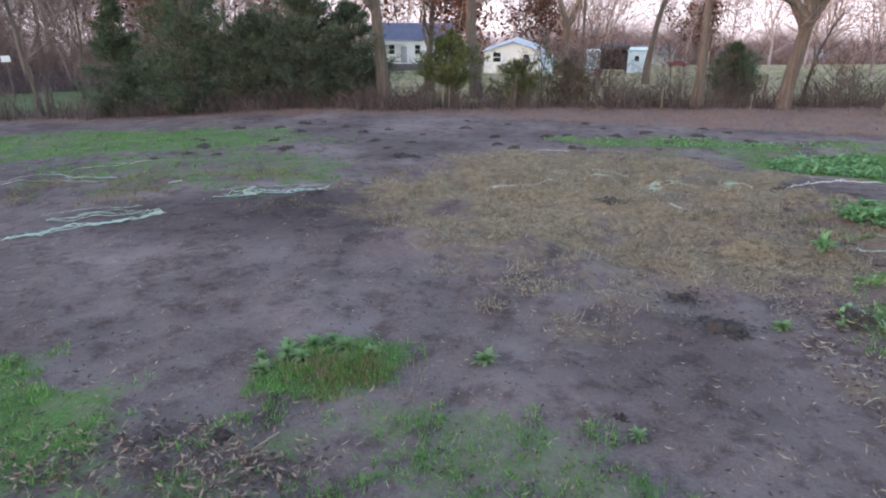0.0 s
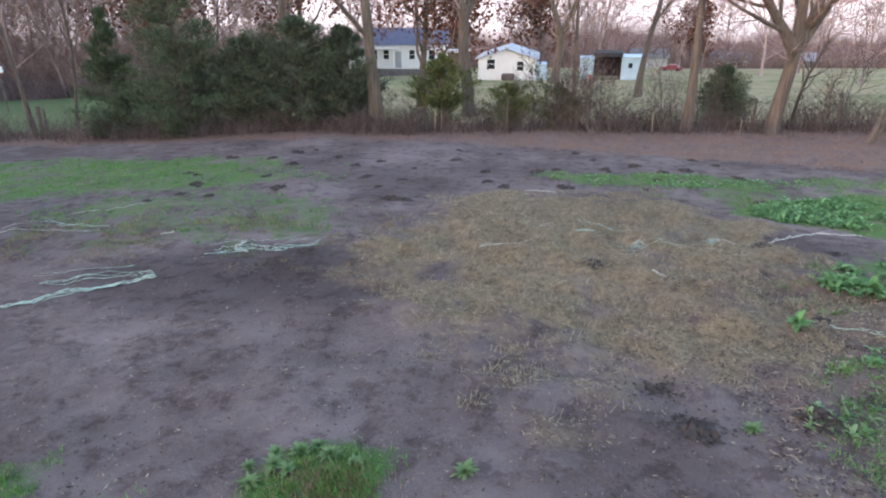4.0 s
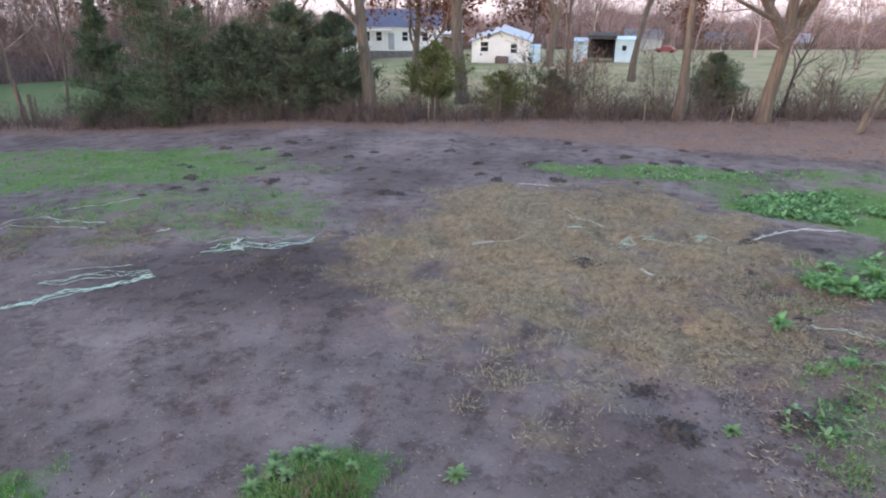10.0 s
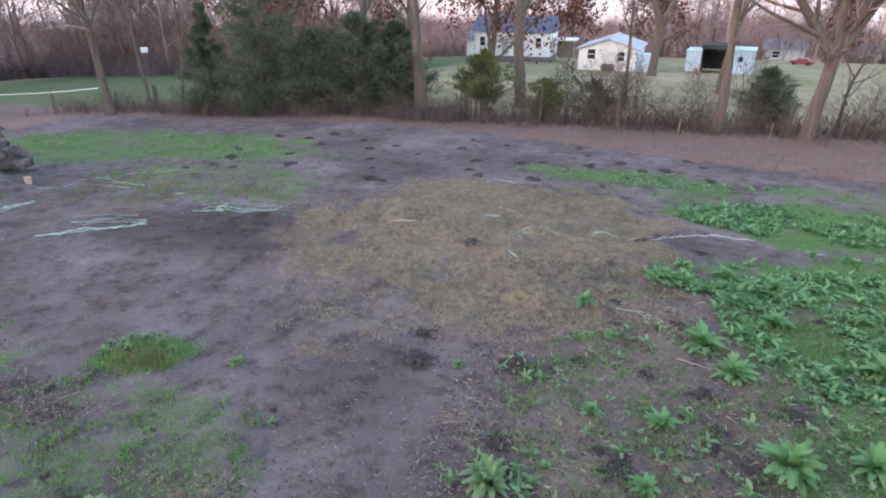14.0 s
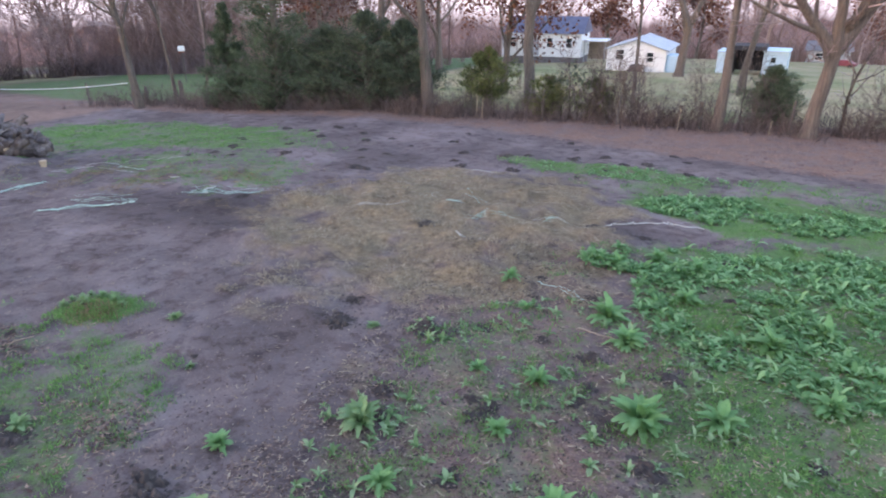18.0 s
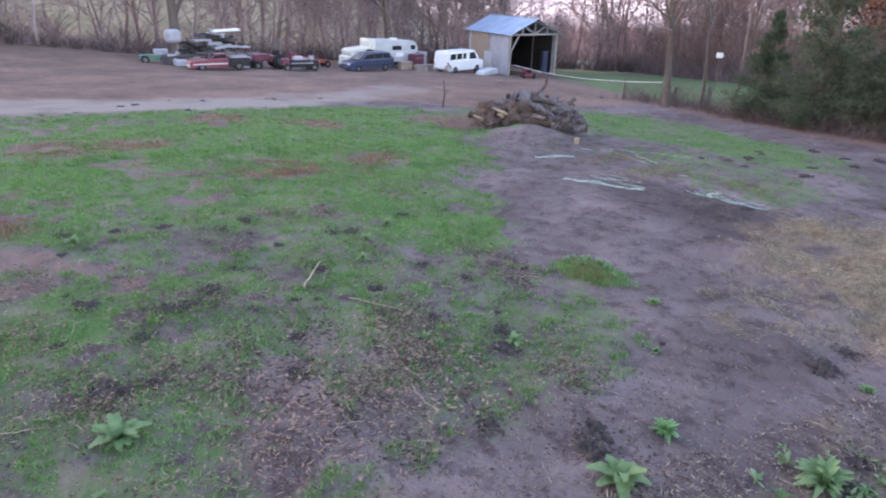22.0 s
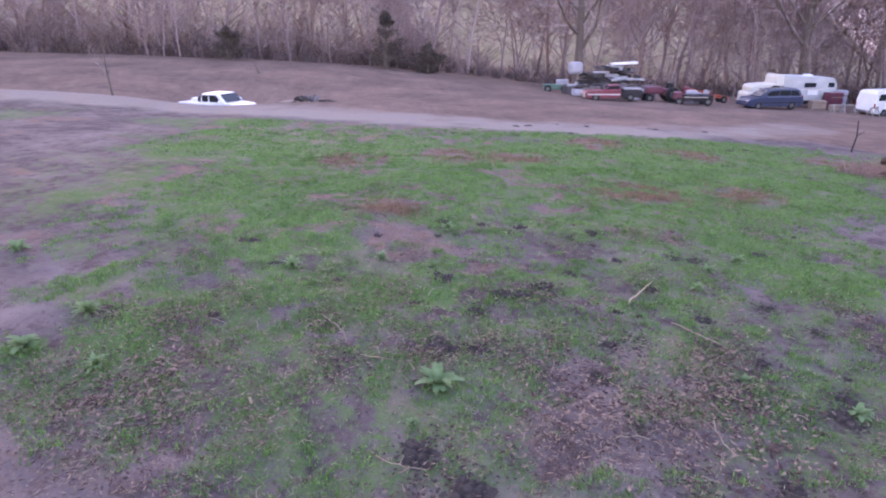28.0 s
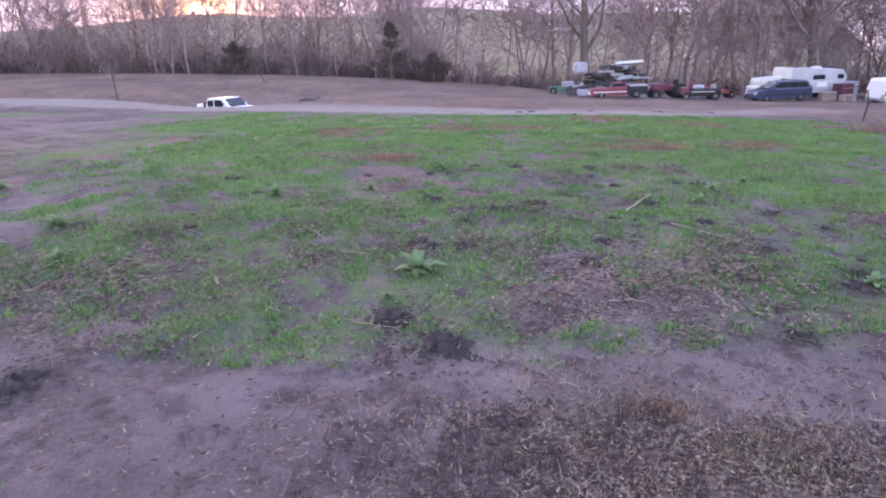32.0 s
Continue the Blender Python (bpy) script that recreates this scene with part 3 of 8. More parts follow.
    dead = smooth01((lump(x, y, 1.5, 51) + 0.7 * lump(x, y, 0.55, 52) + 0.4 * lump(x, y, 0.2, 53) - 0.2) / 0.5)
    lf = np.maximum(lf, 0.7 * dead * smooth01((1.0 - x) / 4) * smooth01((2.2 - y) / 2) * smooth01((x + 24) / 3))
    g = g * (1 - 0.5 * dead * smooth01((2.2 - y) / 2))
    for rx_, ry_, rs_ in RUSSET_SPOTS:
        spot = ell(x, y, rx_, ry_, rs_, rs_ * 0.8, 0.5) * np.clip(0.75 + 0.5 * lump(x, y, 0.6, 57), 0, 1) * (1.0 if rx_ < -4 else 0.5)
        lf = np.maximum(lf, 0.85 * spot)
        g = g * (1 - 0.6 * spot)
    gc = np.interp(y, [-40, -22, -9, 2, 9, 16], [-29, -27.0, -25.0, -23.6, -27, -33])
    gw = np.interp(y, [-40, -22, -9, 2, 9, 16, 24], [1.6, 1.8, 1.2, 1.6, 2.6, 3, 2])
    gr = (0.74 - 0.22 * smooth01((y + 2) / 10)) * (1 - smooth01((np.abs(x - gc) - gw * 0.8) / 3.4)) * (1 - smooth01((y - 12) / 12))
    fl = smooth01((y - 27.5 - 0.5 * np.clip(-x - 30, 0, 40)) / 2.5) * smooth01((x + 76) / 8) + 0.55 * smooth01((-x - 84) / 8)
    br = np.clip(smooth01((-x - 24 + 2.0 * smooth01((y - 4) / 5) + 3.5 * smooth01((y - 11) / 3)) / 4) * (1 - smooth01((y - 48) / 8)), 0, 1)
    damp = 0.75 * ell(x, y, -2.3, 9.0, 3.6, 1.7, 0.5) + 0.35 * ell(x, y, 0.5, 17.6, 7.0, 2.4, 0.5) + 0.4 * ell(x, y, 6.9, 10.8, 1.8, 1.2, 0.5) + 0.5 * ell(x, y, 7.2, 3.6, 3.2, 3.2, 0.6) + 0.3 * ell(x, y, -1.0, -2.6, 3.4, 2.6, 0.6)
    green_far = smooth01((-x - 11) / 4) * (1 - smooth01((-x - 50) / 12)) * fl
    g = np.maximum(np.clip(g, 0, 1) * (1 - br), 0.62 * green_far)
    fl = fl * (1 - 0.75 * green_far)
    return np.clip(g, 0, 1), np.clip(s, 0, 1), np.clip(lf, 0, 1), np.clip(gr, 0, 1), np.clip(fl, 0, 1), br, np.clip(damp, 0, 1)


# ---------------------------------------------------------------- far distance: hazy land and pale sky, painted on a glowing sheet behind everything
def backdrop_material():
    m = bpy.data.materials.new("glowing_dusk_distance")
    m.use_nodes = True
    nt = m.node_tree
    tc = nt.nodes.new("ShaderNodeTexCoord").outputs["Object"]
    sep = nt.nodes.new("ShaderNodeSeparateXYZ")
    nt.links.new(tc, sep.inputs[0])
    wob = math_node(nt, "ADD", math_node(nt, "MULTIPLY", math_node(nt, "SUBTRACT", noise_out(nt, 0.03, 3, 0.6, tc, (1, 1, 0.3)), 0.5), 13.0),
                    math_node(nt, "MULTIPLY", math_node(nt, "SUBTRACT", noise_out(nt, 0.3, 5, 0.75, tc, (1, 1, 0.4)), 0.5), 11.0))
    hgt = math_node(nt, "ADD", sep.outputs["Z"], wob)
    # distant woods are only a hazy darker band in the glowing colour
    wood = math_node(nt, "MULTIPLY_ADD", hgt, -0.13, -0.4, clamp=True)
    sky_col = ramp(nt, math_node(nt, "MULTIPLY_ADD", sep.outputs["Z"], 0.02, 0.4, clamp=True), [(0.0, (0.84, 0.82, 0.87)), (0.35, (0.82, 0.83, 0.9)), (0.65, (0.74, 0.79, 0.9)), (1.0, (0.62, 0.71, 0.88))])
    # the low sun, its wide glare and the warm sky round it, painted into the emission
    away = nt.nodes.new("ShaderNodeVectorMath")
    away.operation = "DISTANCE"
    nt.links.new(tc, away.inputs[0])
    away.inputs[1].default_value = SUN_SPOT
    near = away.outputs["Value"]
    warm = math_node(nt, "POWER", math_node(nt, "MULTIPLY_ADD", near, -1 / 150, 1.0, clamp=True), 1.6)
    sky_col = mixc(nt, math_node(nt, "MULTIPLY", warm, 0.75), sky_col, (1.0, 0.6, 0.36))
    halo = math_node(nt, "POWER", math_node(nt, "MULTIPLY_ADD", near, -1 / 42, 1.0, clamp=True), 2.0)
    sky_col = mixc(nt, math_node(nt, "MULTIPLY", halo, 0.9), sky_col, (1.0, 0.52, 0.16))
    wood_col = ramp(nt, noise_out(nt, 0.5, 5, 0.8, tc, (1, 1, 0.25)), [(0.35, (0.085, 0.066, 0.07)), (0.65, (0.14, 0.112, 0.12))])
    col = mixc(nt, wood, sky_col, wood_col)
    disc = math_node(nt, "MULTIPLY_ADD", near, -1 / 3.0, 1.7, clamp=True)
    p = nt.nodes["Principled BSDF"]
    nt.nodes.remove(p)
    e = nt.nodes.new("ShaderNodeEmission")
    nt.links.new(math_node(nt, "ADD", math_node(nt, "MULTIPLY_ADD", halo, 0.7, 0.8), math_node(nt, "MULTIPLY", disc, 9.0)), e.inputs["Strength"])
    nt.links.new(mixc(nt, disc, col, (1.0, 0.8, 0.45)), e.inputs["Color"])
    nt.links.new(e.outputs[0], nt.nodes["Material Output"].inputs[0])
    return m


SUN_SPOT = tuple(260 * SUN_DIR + Vector((0, 0, 0.8)))
ba = np.radians(np.linspace(-150, 75, 120))
bz = np.concatenate([np.full(120, -70.0), np.full(120, 27.0)])
bV = np.stack([np.tile(260 * np.sin(ba), 2), np.tile(260 * np.cos(ba), 2), bz], -1)
bi = np.arange(119)
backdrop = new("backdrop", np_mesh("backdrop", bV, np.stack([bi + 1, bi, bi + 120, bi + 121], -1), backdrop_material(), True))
tagged(backdrop, "glowing sheet painted with pale dusk sky over hazy distant woods", "backdrop", kind="structure")


# ---------------------------------------------------------------- ground
def axis(lo, hi, step, far_lo, far_hi, grow=1.16):
    a = list(np.arange(lo, hi, step))
    up, s = [hi], step
    while up[-1] < far_hi:
        s *= grow
        up.append(up[-1] + s)
    dn, s = [lo - step], step
    while dn[-1] > far_lo:
        s *= grow
        dn.append(dn[-1] - s)
    return np.array(dn[::-1] + a + up)


GX = axis(-9.0, 14.0, 0.16, -900, 900, 1.07)
GY = axis(-8.0, 19.0, 0.16, -900, 900, 1.07)
gx, gy = np.meshgrid(GX, GY)
gz = ground_z(gx, gy)
nx, ny = len(GX), len(GY)
gi = (np.arange(ny - 1)[:, None] * nx + np.arange(nx - 1)[None, :]).ravel()
ground = new("ground", np_mesh("ground", np.stack([gx, gy, gz], -1).reshape(-1, 3), np.stack([gi, gi + 1, gi + nx + 1, gi + nx], -1), M_GROUND, True))
tagged(ground, "trampled horse pasture of bare soil, grass and leaf litter", "ground", kind="structure")
for zone_name, values in zip(("grass", "straw", "leaf", "gravel", "field", "brown", "damp"), zones(gx, gy)):
    a = ground.data.attributes.new(zone_name, "FLOAT", "POINT")
    a.data.foreach_set("value", values.ravel().astype(np.float32))


# ---------------------------------------------------------------- trees
def grow_tree(rng, height, r0, first=0.3, n_limbs=9, depth=3, spread=50, lean=(0, 0), wander=0.04, keep=0.62, fork=0.0, twig=0.012, split=(0.2, 0.45), stems=(-1, 1)):
    """Branch polylines of a bare broadleaf tree, trunk first; level numbers beside them."""
    out = []

    def branch(p, d, length, r, level, stem=False):
        n = 9 if level == 0 else (6 if level == 1 else 4)
        pts, rad = [p], [r]
        d = d.normalized()
        step = length / (n - 1)
        end = r * (0.8 if stem else 0.4 if level == 0 else 0.3)
        for i in range(1, n):
            w = wander * (1 if level == 0 else 3.2)
            d = (d + Vector((rng.gauss(0, w), rng.gauss(0, w), rng.gauss(0, w * 0.5) + (0.0 if level == 0 else 0.07)))).normalized()
            p = p + d * step
            pts.append(p)
            rad.append(r + (end - r) * i / (n - 1))
        if level == 0:
            rad[0] = r * 1.45
            rad[1] = r * 1.08
        out.append((level, pts, rad))
        if level >= depth or r < twig:
            return
        kids = 2 if stem else n_limbs if level == 0 else (6 if level == 1 else 4)
        lo = 0.72 if stem else first if level == 0 else 0.2
        turn = rng.random() * 6.28
        for k in range(kids):
            f = lo + (1 - lo) * (k + rng.random() * 0.8) / kids
            f = min(f, 0.99)
            i = f * (n - 1)
            a, b = int(i), min(int(i) + 1, n - 1)
            q = pts[a].lerp(pts[b], i - a)
            axis_d = (pts[b] - pts[a]).normalized() if b > a else d
            turn += 2.4 + rng.uniform(-0.4, 0.4)
            side = axis_d.orthogonal().normalized()
            side.rotate(Matrix.Rotation(turn, 3, axis_d))
            ang = radians(spread * rng.uniform(0.65, 1.2)) * (1.0 if level else 1.0 - 0.35 * f)
            nd = axis_d * math.cos(ang) + side * math.sin(ang)
            rr = (rad[a] + (rad[b] - rad[a]) * (i - a)) * rng.uniform(0.42, keep)
            ln = length * (0.62 - 0.28 * f if level == 0 else 0.55) * rng.uniform(0.7, 1.15)
            branch(q, nd, ln, rr, level + 1)

    base = Vector((0, 0, -0.15))
    d0 = Vector((lean[0], lean[1], 1))
    if fork:
        branch(base, d0, fork, r0, 0, True)
        p, d = out[0][1][-1], (out[0][1][-1] - out[0][1][-2]).normalized()
        side = Vector((1, 0.2, 0))
        for s in stems:
            branch(p - d * 0.15, d + side * s * rng.uniform(*split), (height - fork) * rng.uniform(0.8, 1.0), r0 * (0.68 if s < 0 else 0.58), 0)
    else:
        branch(base, d0, height, r0, 0)
    return out


def bare_tree(name, x, y, seed, label, mat=None, twig_mat=None, category="tree", group="", rz=0.0, **k):
    rng = random.Random(seed)
    lines = grow_tree(rng, **k)
    t = thing(name, x, y, float(ground_z(x, y)), rz, label, category, group)
    trunk = [(p, r) for l, p, r in lines if l == 0]
    limbs = [(p, r) for l, p, r in lines if l == 1]
    twigs = [(p, [max(q, 0.006) for q in r]) for l, p, r in lines if l >= 2]
    np_part("trunk", *tube_arrays(trunk, 12), mat or M_BARK, t, smooth=True)
    for limb in limbs:
        np_part("limb", *tube_arrays([limb], 7), mat or M_BARK, t, smooth=True)
    if twigs:
        tagged(np_part("branchwork", *tube_arrays(twigs, 3), twig_mat or M_TWIG, t), kind="stuff")
    return t, lines


def sprays(rng, centres, normals, size, stretch=1.0, flat=0.5, thin=1.0):
    """Small bent leaf quads at many places, turned by chance about their outward directions."""
    n = len(centres)
    d = normals + rng.normal(0, flat, (n, 3))
    d /= np.linalg.norm(d, axis=1, keepdims=True) + 1e-9
    ref = rng.normal(0, 1, (n, 3))
    u = np.cross(d, ref)
    u /= np.linalg.norm(u, axis=1, keepdims=True) + 1e-9
    s = size * rng.uniform(0.6, 1.35, (n, 1))
    a = centres - d * s * 0.5 * stretch
    b = centres + u * s * 0.36 * thin
    c = centres + d * s * 0.5 * stretch
    e = centres - u * s * 0.36 * thin
    V = np.stack([a, b, c, e], 1).reshape(-1, 3)
    return V, np.arange(4 * n).reshape(n, 4)


def conifer(name, x, y, seed, height, width, label, mat, leaves=9000, size=0.2, taper=1.0, base=0.03, category="tree", trunk_mat=None, clumps=90, bottom=0.55, group="", widest=0.3):
    """An evergreen: a trunk, limbs, and a crown of small sprays gathered in clumps along them."""
    rng = np.random.default_rng(seed)
    t = thing(name, x, y, float(ground_z(x, y)), 0, label, category, group)
    pts = [(0, 0, -0.1), (0.05, 0, height * 0.35), (0.0, 0.04, height * 0.7), (0, 0, height * 0.97)]
    np_part("trunk", *tube_arrays([(pts, [width * 0.055 + 0.03, width * 0.04 + 0.02, width * 0.025, 0.01])], 8), trunk_mat or M_BARK, t, smooth=True)
    hh = rng.random(clumps) ** (1.35 if widest < 0.2 else 0.9)
    lines, cs, ns = [], [], []
    per = leaves // clumps
    for k in range(clumps):
        h = base + (1 - base) * hh[k]
        prof = (bottom + (1 - bottom) * math.sin(min(1, (h - base) / (widest + 0.05)) * math.pi / 2)) * (1 - max(0, (h - widest) / (1 - widest)) ** taper * 0.97)
        a = rng.random() * 6.283
        r = width * 0.5 * prof * rng.uniform(0.6, 1.3) * (0.95 + 0.25 * math.sin(3.1 * a + seed) * math.sin(7 * h + seed))
        tip = np.array([math.cos(a) * r, math.sin(a) * r, h * height + r * 0.18 * (1 if taper > 1 else 0.5)])
        root = np.array([0, 0, max(0.1, h * height - r * 0.25)])
        lines.append(([root, (root + tip) / 2 + [0, 0, 0.03], tip], [0.03 + 0.004 * width, 0.02, 0.006]))
        f = rng.random((per, 1)) ** 0.6
        spread = (0.08 + 0.12 * width * 0.5) * (1.2 - 0.75 * f) * rng.uniform(0.7, 1.25) * (0.3 + 0.7 * prof)
        c = root + (tip - root) * (0.15 + 0.95 * f) + rng.normal(0, 1, (per, 3)) * spread * [1, 1, 0.75]
        cs.append(c)
        ns.append(np.tile((tip - root) / (np.linalg.norm(tip - root) + 1e-6), (per, 1)) * 0.6 + [0, 0, 0.45])
    tagged(np_part("branchwork", *tube_arrays(lines, 4), trunk_mat or M_BARK, t), kind="stuff")
    V, Q = sprays(rng, np.concatenate(cs), np.concatenate(ns), size, 3.3, 0.65, 0.45)
    V[:, 2] = np.maximum(V[:, 2], 0.02)
    np_part("crown", V, Q, mat, t)
    return t


NORTH_TREES = "bare trees of the fence row"
bare_tree("tree", -2.54, 25.8, 11, "tall bare tree with a thick grey forked trunk", height=13, r0=0.25, first=0.28, n_limbs=12, spread=42, group=NORTH_TREES)
bare_tree("tree", 1.2, 31.2, 12, "tall bare tree with furrowed grey-brown trunk", height=14, r0=0.3, first=0.38, n_limbs=11, spread=40, fork=5.0, group=NORTH_TREES)
bare_tree("tree", 10.12, 25.94, 13, "slim straight bare tree with pale brown bark", mat=M_BARK_PALE, height=14, r0=0.175, first=0.42, n_limbs=11, spread=45, lean=(0.045, 0), wander=0.03, group=NORTH_TREES)
bare_tree("tree", 13.4, 25.65, 14, "massive bare tree with spreading twisted limbs", mat=M_BARK_PALE, height=12, r0=0.28, first=0.1, n_limbs=13, spread=52, fork=3.5, lean=(0.09, 0), wander=0.035, split=(0.45, 0.75), stems=(-1.1, -0.35, 0.3, 1), group=NORTH_TREES)
bare_tree("tree", -19.06, 25.0, 15, "bare tree with a fluted grey trunk at the green field", height=12, r0=0.19, first=0.24, n_limbs=12, spread=46, lean=(-0.08, 0), group=NORTH_TREES)
bare_tree("sapling", 6.4, 32.0, 16, "thin straight bare sapling behind the fence", height=9, r0=0.1, first=0.4, n_limbs=9, spread=35, depth=2, group=NORTH_TREES)
bare_tree("sapling", -18.4, 27.2, 17, "slender dark bare sapling beside a post", height=8, r0=0.11, first=0.45, n_limbs=8, spread=30, depth=2, group=NORTH_TREES)
bare_tree("sapling", -16.6, 27.4, 18, "slender leaning bare sapling near the cedars", height=6.5, r0=0.08, first=0.45, n_limbs=8, spread=30, depth=2, lean=(0.12, 0), group=NORTH_TREES)
bare_tree("sapling", 14.9, 27.2, 19, "crooked bare sapling beside a massive trunk", height=4.2, r0=0.08, first=0.3, n_limbs=9, spread=55, depth=2, wander=0.12, group=NORTH_TREES)
bare_tree("leaning_trunk", 15.6, 22.9, 20, "pale broken trunk leaning over the leaf litter", mat=M_BARK_PALE, height=3.8, r0=0.085, first=0.5, n_limbs=4, spread=60, depth=2, lean=(0.3, 0.05), category="tree", group=NORTH_TREES)
bare_tree("leaning_trunk", 15.9, 23.2, 21, "second pale trunk leaning over the leaf litter", mat=M_BARK_PALE, height=3.2, r0=0.065, first=0.5, n_limbs=4, spread=50, depth=2, lean=(0.5, 0.0), category="tree", group=NORTH_TREES)
bare_tree("tree", 20.5, 27.0, 22, "bare tree with grey trunk in the fence row", height=12, r0=0.3, first=0.3, n_limbs=10, spread=48, group=NORTH_TREES)
bare_tree("tree", 8.6, 59.0, 23, "old snag with a pale split trunk near the house", mat=M_BARK_PALE, height=14, r0=0.38, first=0.2, n_limbs=10, spread=36, fork=4.5, group=NORTH_TREES)
bare_tree("tree", 12.5, 44.0, 24, "bare tree standing in the far field", height=11, r0=0.22, first=0.3, n_limbs=10, spread=45, group=NORTH_TREES)
bare_tree("tree", -8.5, 34.0, 25, "bare tree behind the dark cedars", height=13, r0=0.26, first=0.35, n_limbs=11, spread=42, group=NORTH_TREES)
bare_tree("tree", 25.5, 31.5, 26, "bare tree beyond the fence with fine twigs", height=12, r0=0.25, first=0.3, n_limbs=10, spread=45, group=NORTH_TREES)

EVERGREENS = "dark evergreens of the fence row"
conifer("cedar", -13.9, 26.3, 31, 5.2, 3.5, "dark green cedar with a ragged pointed crown", M_CEDAR, 15000, 0.085, 0.9, clumps=150, widest=0.16, group=EVERGREENS)
conifer("cedar", -10.7, 26.0, 32, 8.4, 4.6, "tall dark green cedar with a ragged crown", M_CEDAR, 24000, 0.085, 0.95, clumps=200, widest=0.16, group=EVERGREENS)
conifer("evergreen_shrub", -8.0, 26.2, 33, 3.8, 3.5, "dense dark evergreen shrub beside the cedars", M_HOLLY, 15000, 0.085, 2.6, clumps=150, base=0.06, bottom=0.75, group=EVERGREENS)
conifer("evergreen_shrub", -5.9, 26.3, 34, 4.4, 4.2, "broad dark evergreen shrub with a rounded top", M_HOLLY, 16000, 0.085, 2.8, clumps=160, base=0.06, bottom=0.75, group=EVERGREENS)
conifer("evergreen_shrub", -4.1, 26.7, 35, 4.1, 3.2, "dark evergreen shrub against a tree trunk", M_HOLLY, 16000, 0.085, 2.6, clumps=120, base=0.06, bottom=0.75, group=EVERGREENS)
conifer("juniper", 12.3, 28.3, 36, 2.55, 2.3, "small rounded green juniper at the fence", M_CEDAR, 15000, 0.06, 2.0, clumps=130, bottom=0.75, group=EVERGREENS)
conifer("young_pine", 0.1, 26.6, 37, 3.0, 3.4, "young yellow-green pine with pale bare stems", M_PINE, 5500, 0.09, 1.6, base=0.33, clumps=60, trunk_mat=M_BARK_PALE, group=EVERGREENS)
conifer("evergreen_shrub", 2.9, 26.9, 38, 1.9, 2.2, "low green shrub in the fence row brush", M_PINE, 3200, 0.08, 2.0, clumps=50, group=EVERGREENS)
conifer("evergreen_shrub", 5.0, 27.2, 39, 1.8, 1.8, "low green shrub in dry brush", M_PINE, 2400, 0.08, 2.0, clumps=40, group=EVERGREENS)


def leaf_tree(name, x, y, seed, height, label, mat, leaves, size, crown_from=0.25, spread=46):
    """A tree that still carries its russet leaves."""
    t, lines = bare_tree(name, x, y, seed, label, height=height, r0=height * 0.024, first=crown_from, n_limbs=11, spread=spread)
    rng = np.random.default_rng(seed)
    tips = np.array([np.array(p[-1]) for l, p, r in lines if l >= 2] + [np.array(p[len(p) // 2]) for l, p, r in lines if l >= 2])
    c = tips[rng.integers(0, len(tips), leaves)] + rng.normal(0, 0.38, (leaves, 3))
    V, Q = sprays(rng, c, np.tile([0, 0, 0.3], (leaves, 1)), size, 1.1, 1.0)
    np_part("crown", V, Q, mat, t)
    return t


sap, sap_lines = bare_tree("leafy_sapling", 4.2, 26.3, 58, "bent thin sapling with a few dark leaves", height=2.0, r0=0.03, first=0.5, n_limbs=8, spread=65, depth=2, wander=0.1, lean=(0.25, 0), category="sapling")
sap_rng = np.random.default_rng(58)
sap_tips = np.array([np.array(p[-1]) for l, p, r in sap_lines if l >= 1])
sap_c = sap_tips[sap_rng.integers(0, len(sap_tips), 170)] + sap_rng.normal(0, 0.12, (170, 3))
np_part("crown", *sprays(sap_rng, sap_c, np.tile([0.3, 0, -0.2], (170, 1)), 0.13, 1.2, 0.8), M_HOLLY, sap)
leaf_tree("russet_oak", -1.6, 36.5, 51, 9, "oak that keeps its russet autumn leaves", M_REDLEAF, 9000, 0.2, 0.16, 52)
leaf_tree("russet_oak", -1.5, 97.0, 54, 11, "distant maroon oak behind the white cottage", M_REDLEAF, 4000, 0.4, 0.12, 55)
leaf_tree("russet_oak", 11.0, 104.0, 55, 10, "distant dull red oak beyond the tin shed", M_REDLEAF, 3500, 0.42, 0.15, 52)
leaf_tree("russet_oak", 37.0, 112.0, 56, 9, "distant rusty oak at the far field", M_REDLEAF, 3000, 0.42, 0.15, 52)
leaf_tree("russet_oak", -15.0, 62.0, 52, 13, "distant oak with dull red leaves", M_REDLEAF, 6000, 0.32, 0.16, 50)
leaf_tree("russet_oak", -26.0, 58.0, 53, 14, "distant reddish oak over the green field", M_REDLEAF, 6000, 0.34, 0.16, 50)


# woods: a few pattern trees, repeated with turns and sizes into one mesh
def wood_pattern(seed, tall, twigs, low=0.17, limbs=11, thin=1.0):
    rng = random.Random(seed)
    lines = grow_tree(rng, height=tall, r0=tall * rng.uniform(0.006, 0.0125), first=low, n_limbs=limbs, depth=3, spread=48, wander=0.075, twig=0.003)
    big = [(p, r) for l, p, r in lines if l <= 1]
    small = [(p, [max(q, 0.03 * thin) for q in r]) for l, p, r in lines if l == 2]
    fine = [([p[0], p[-1]], [0.032 * thin, 0.016 * thin]) for l, p, r in lines if l == 3]
    rng.shuffle(fine)
    a, qa = tube_arrays(big[:1], 6)
    a2, q2 = tube_arrays([([p[0], p[2], p[3], p[-1]], [r[0], r[2], r[3], r[-1]]) for p, r in big[1:]], 3)
    a, qa = np.concatenate([a, a2]), np.concatenate([qa, q2 + len(a)])
    b, qb = tube_arrays([([p[0], p[-1]], [r[0], r[-1]]) for p, r in small] + fine[:twigs], 3)
    return np.concatenate([a, b]), np.concatenate([qa, qb + len(a)])


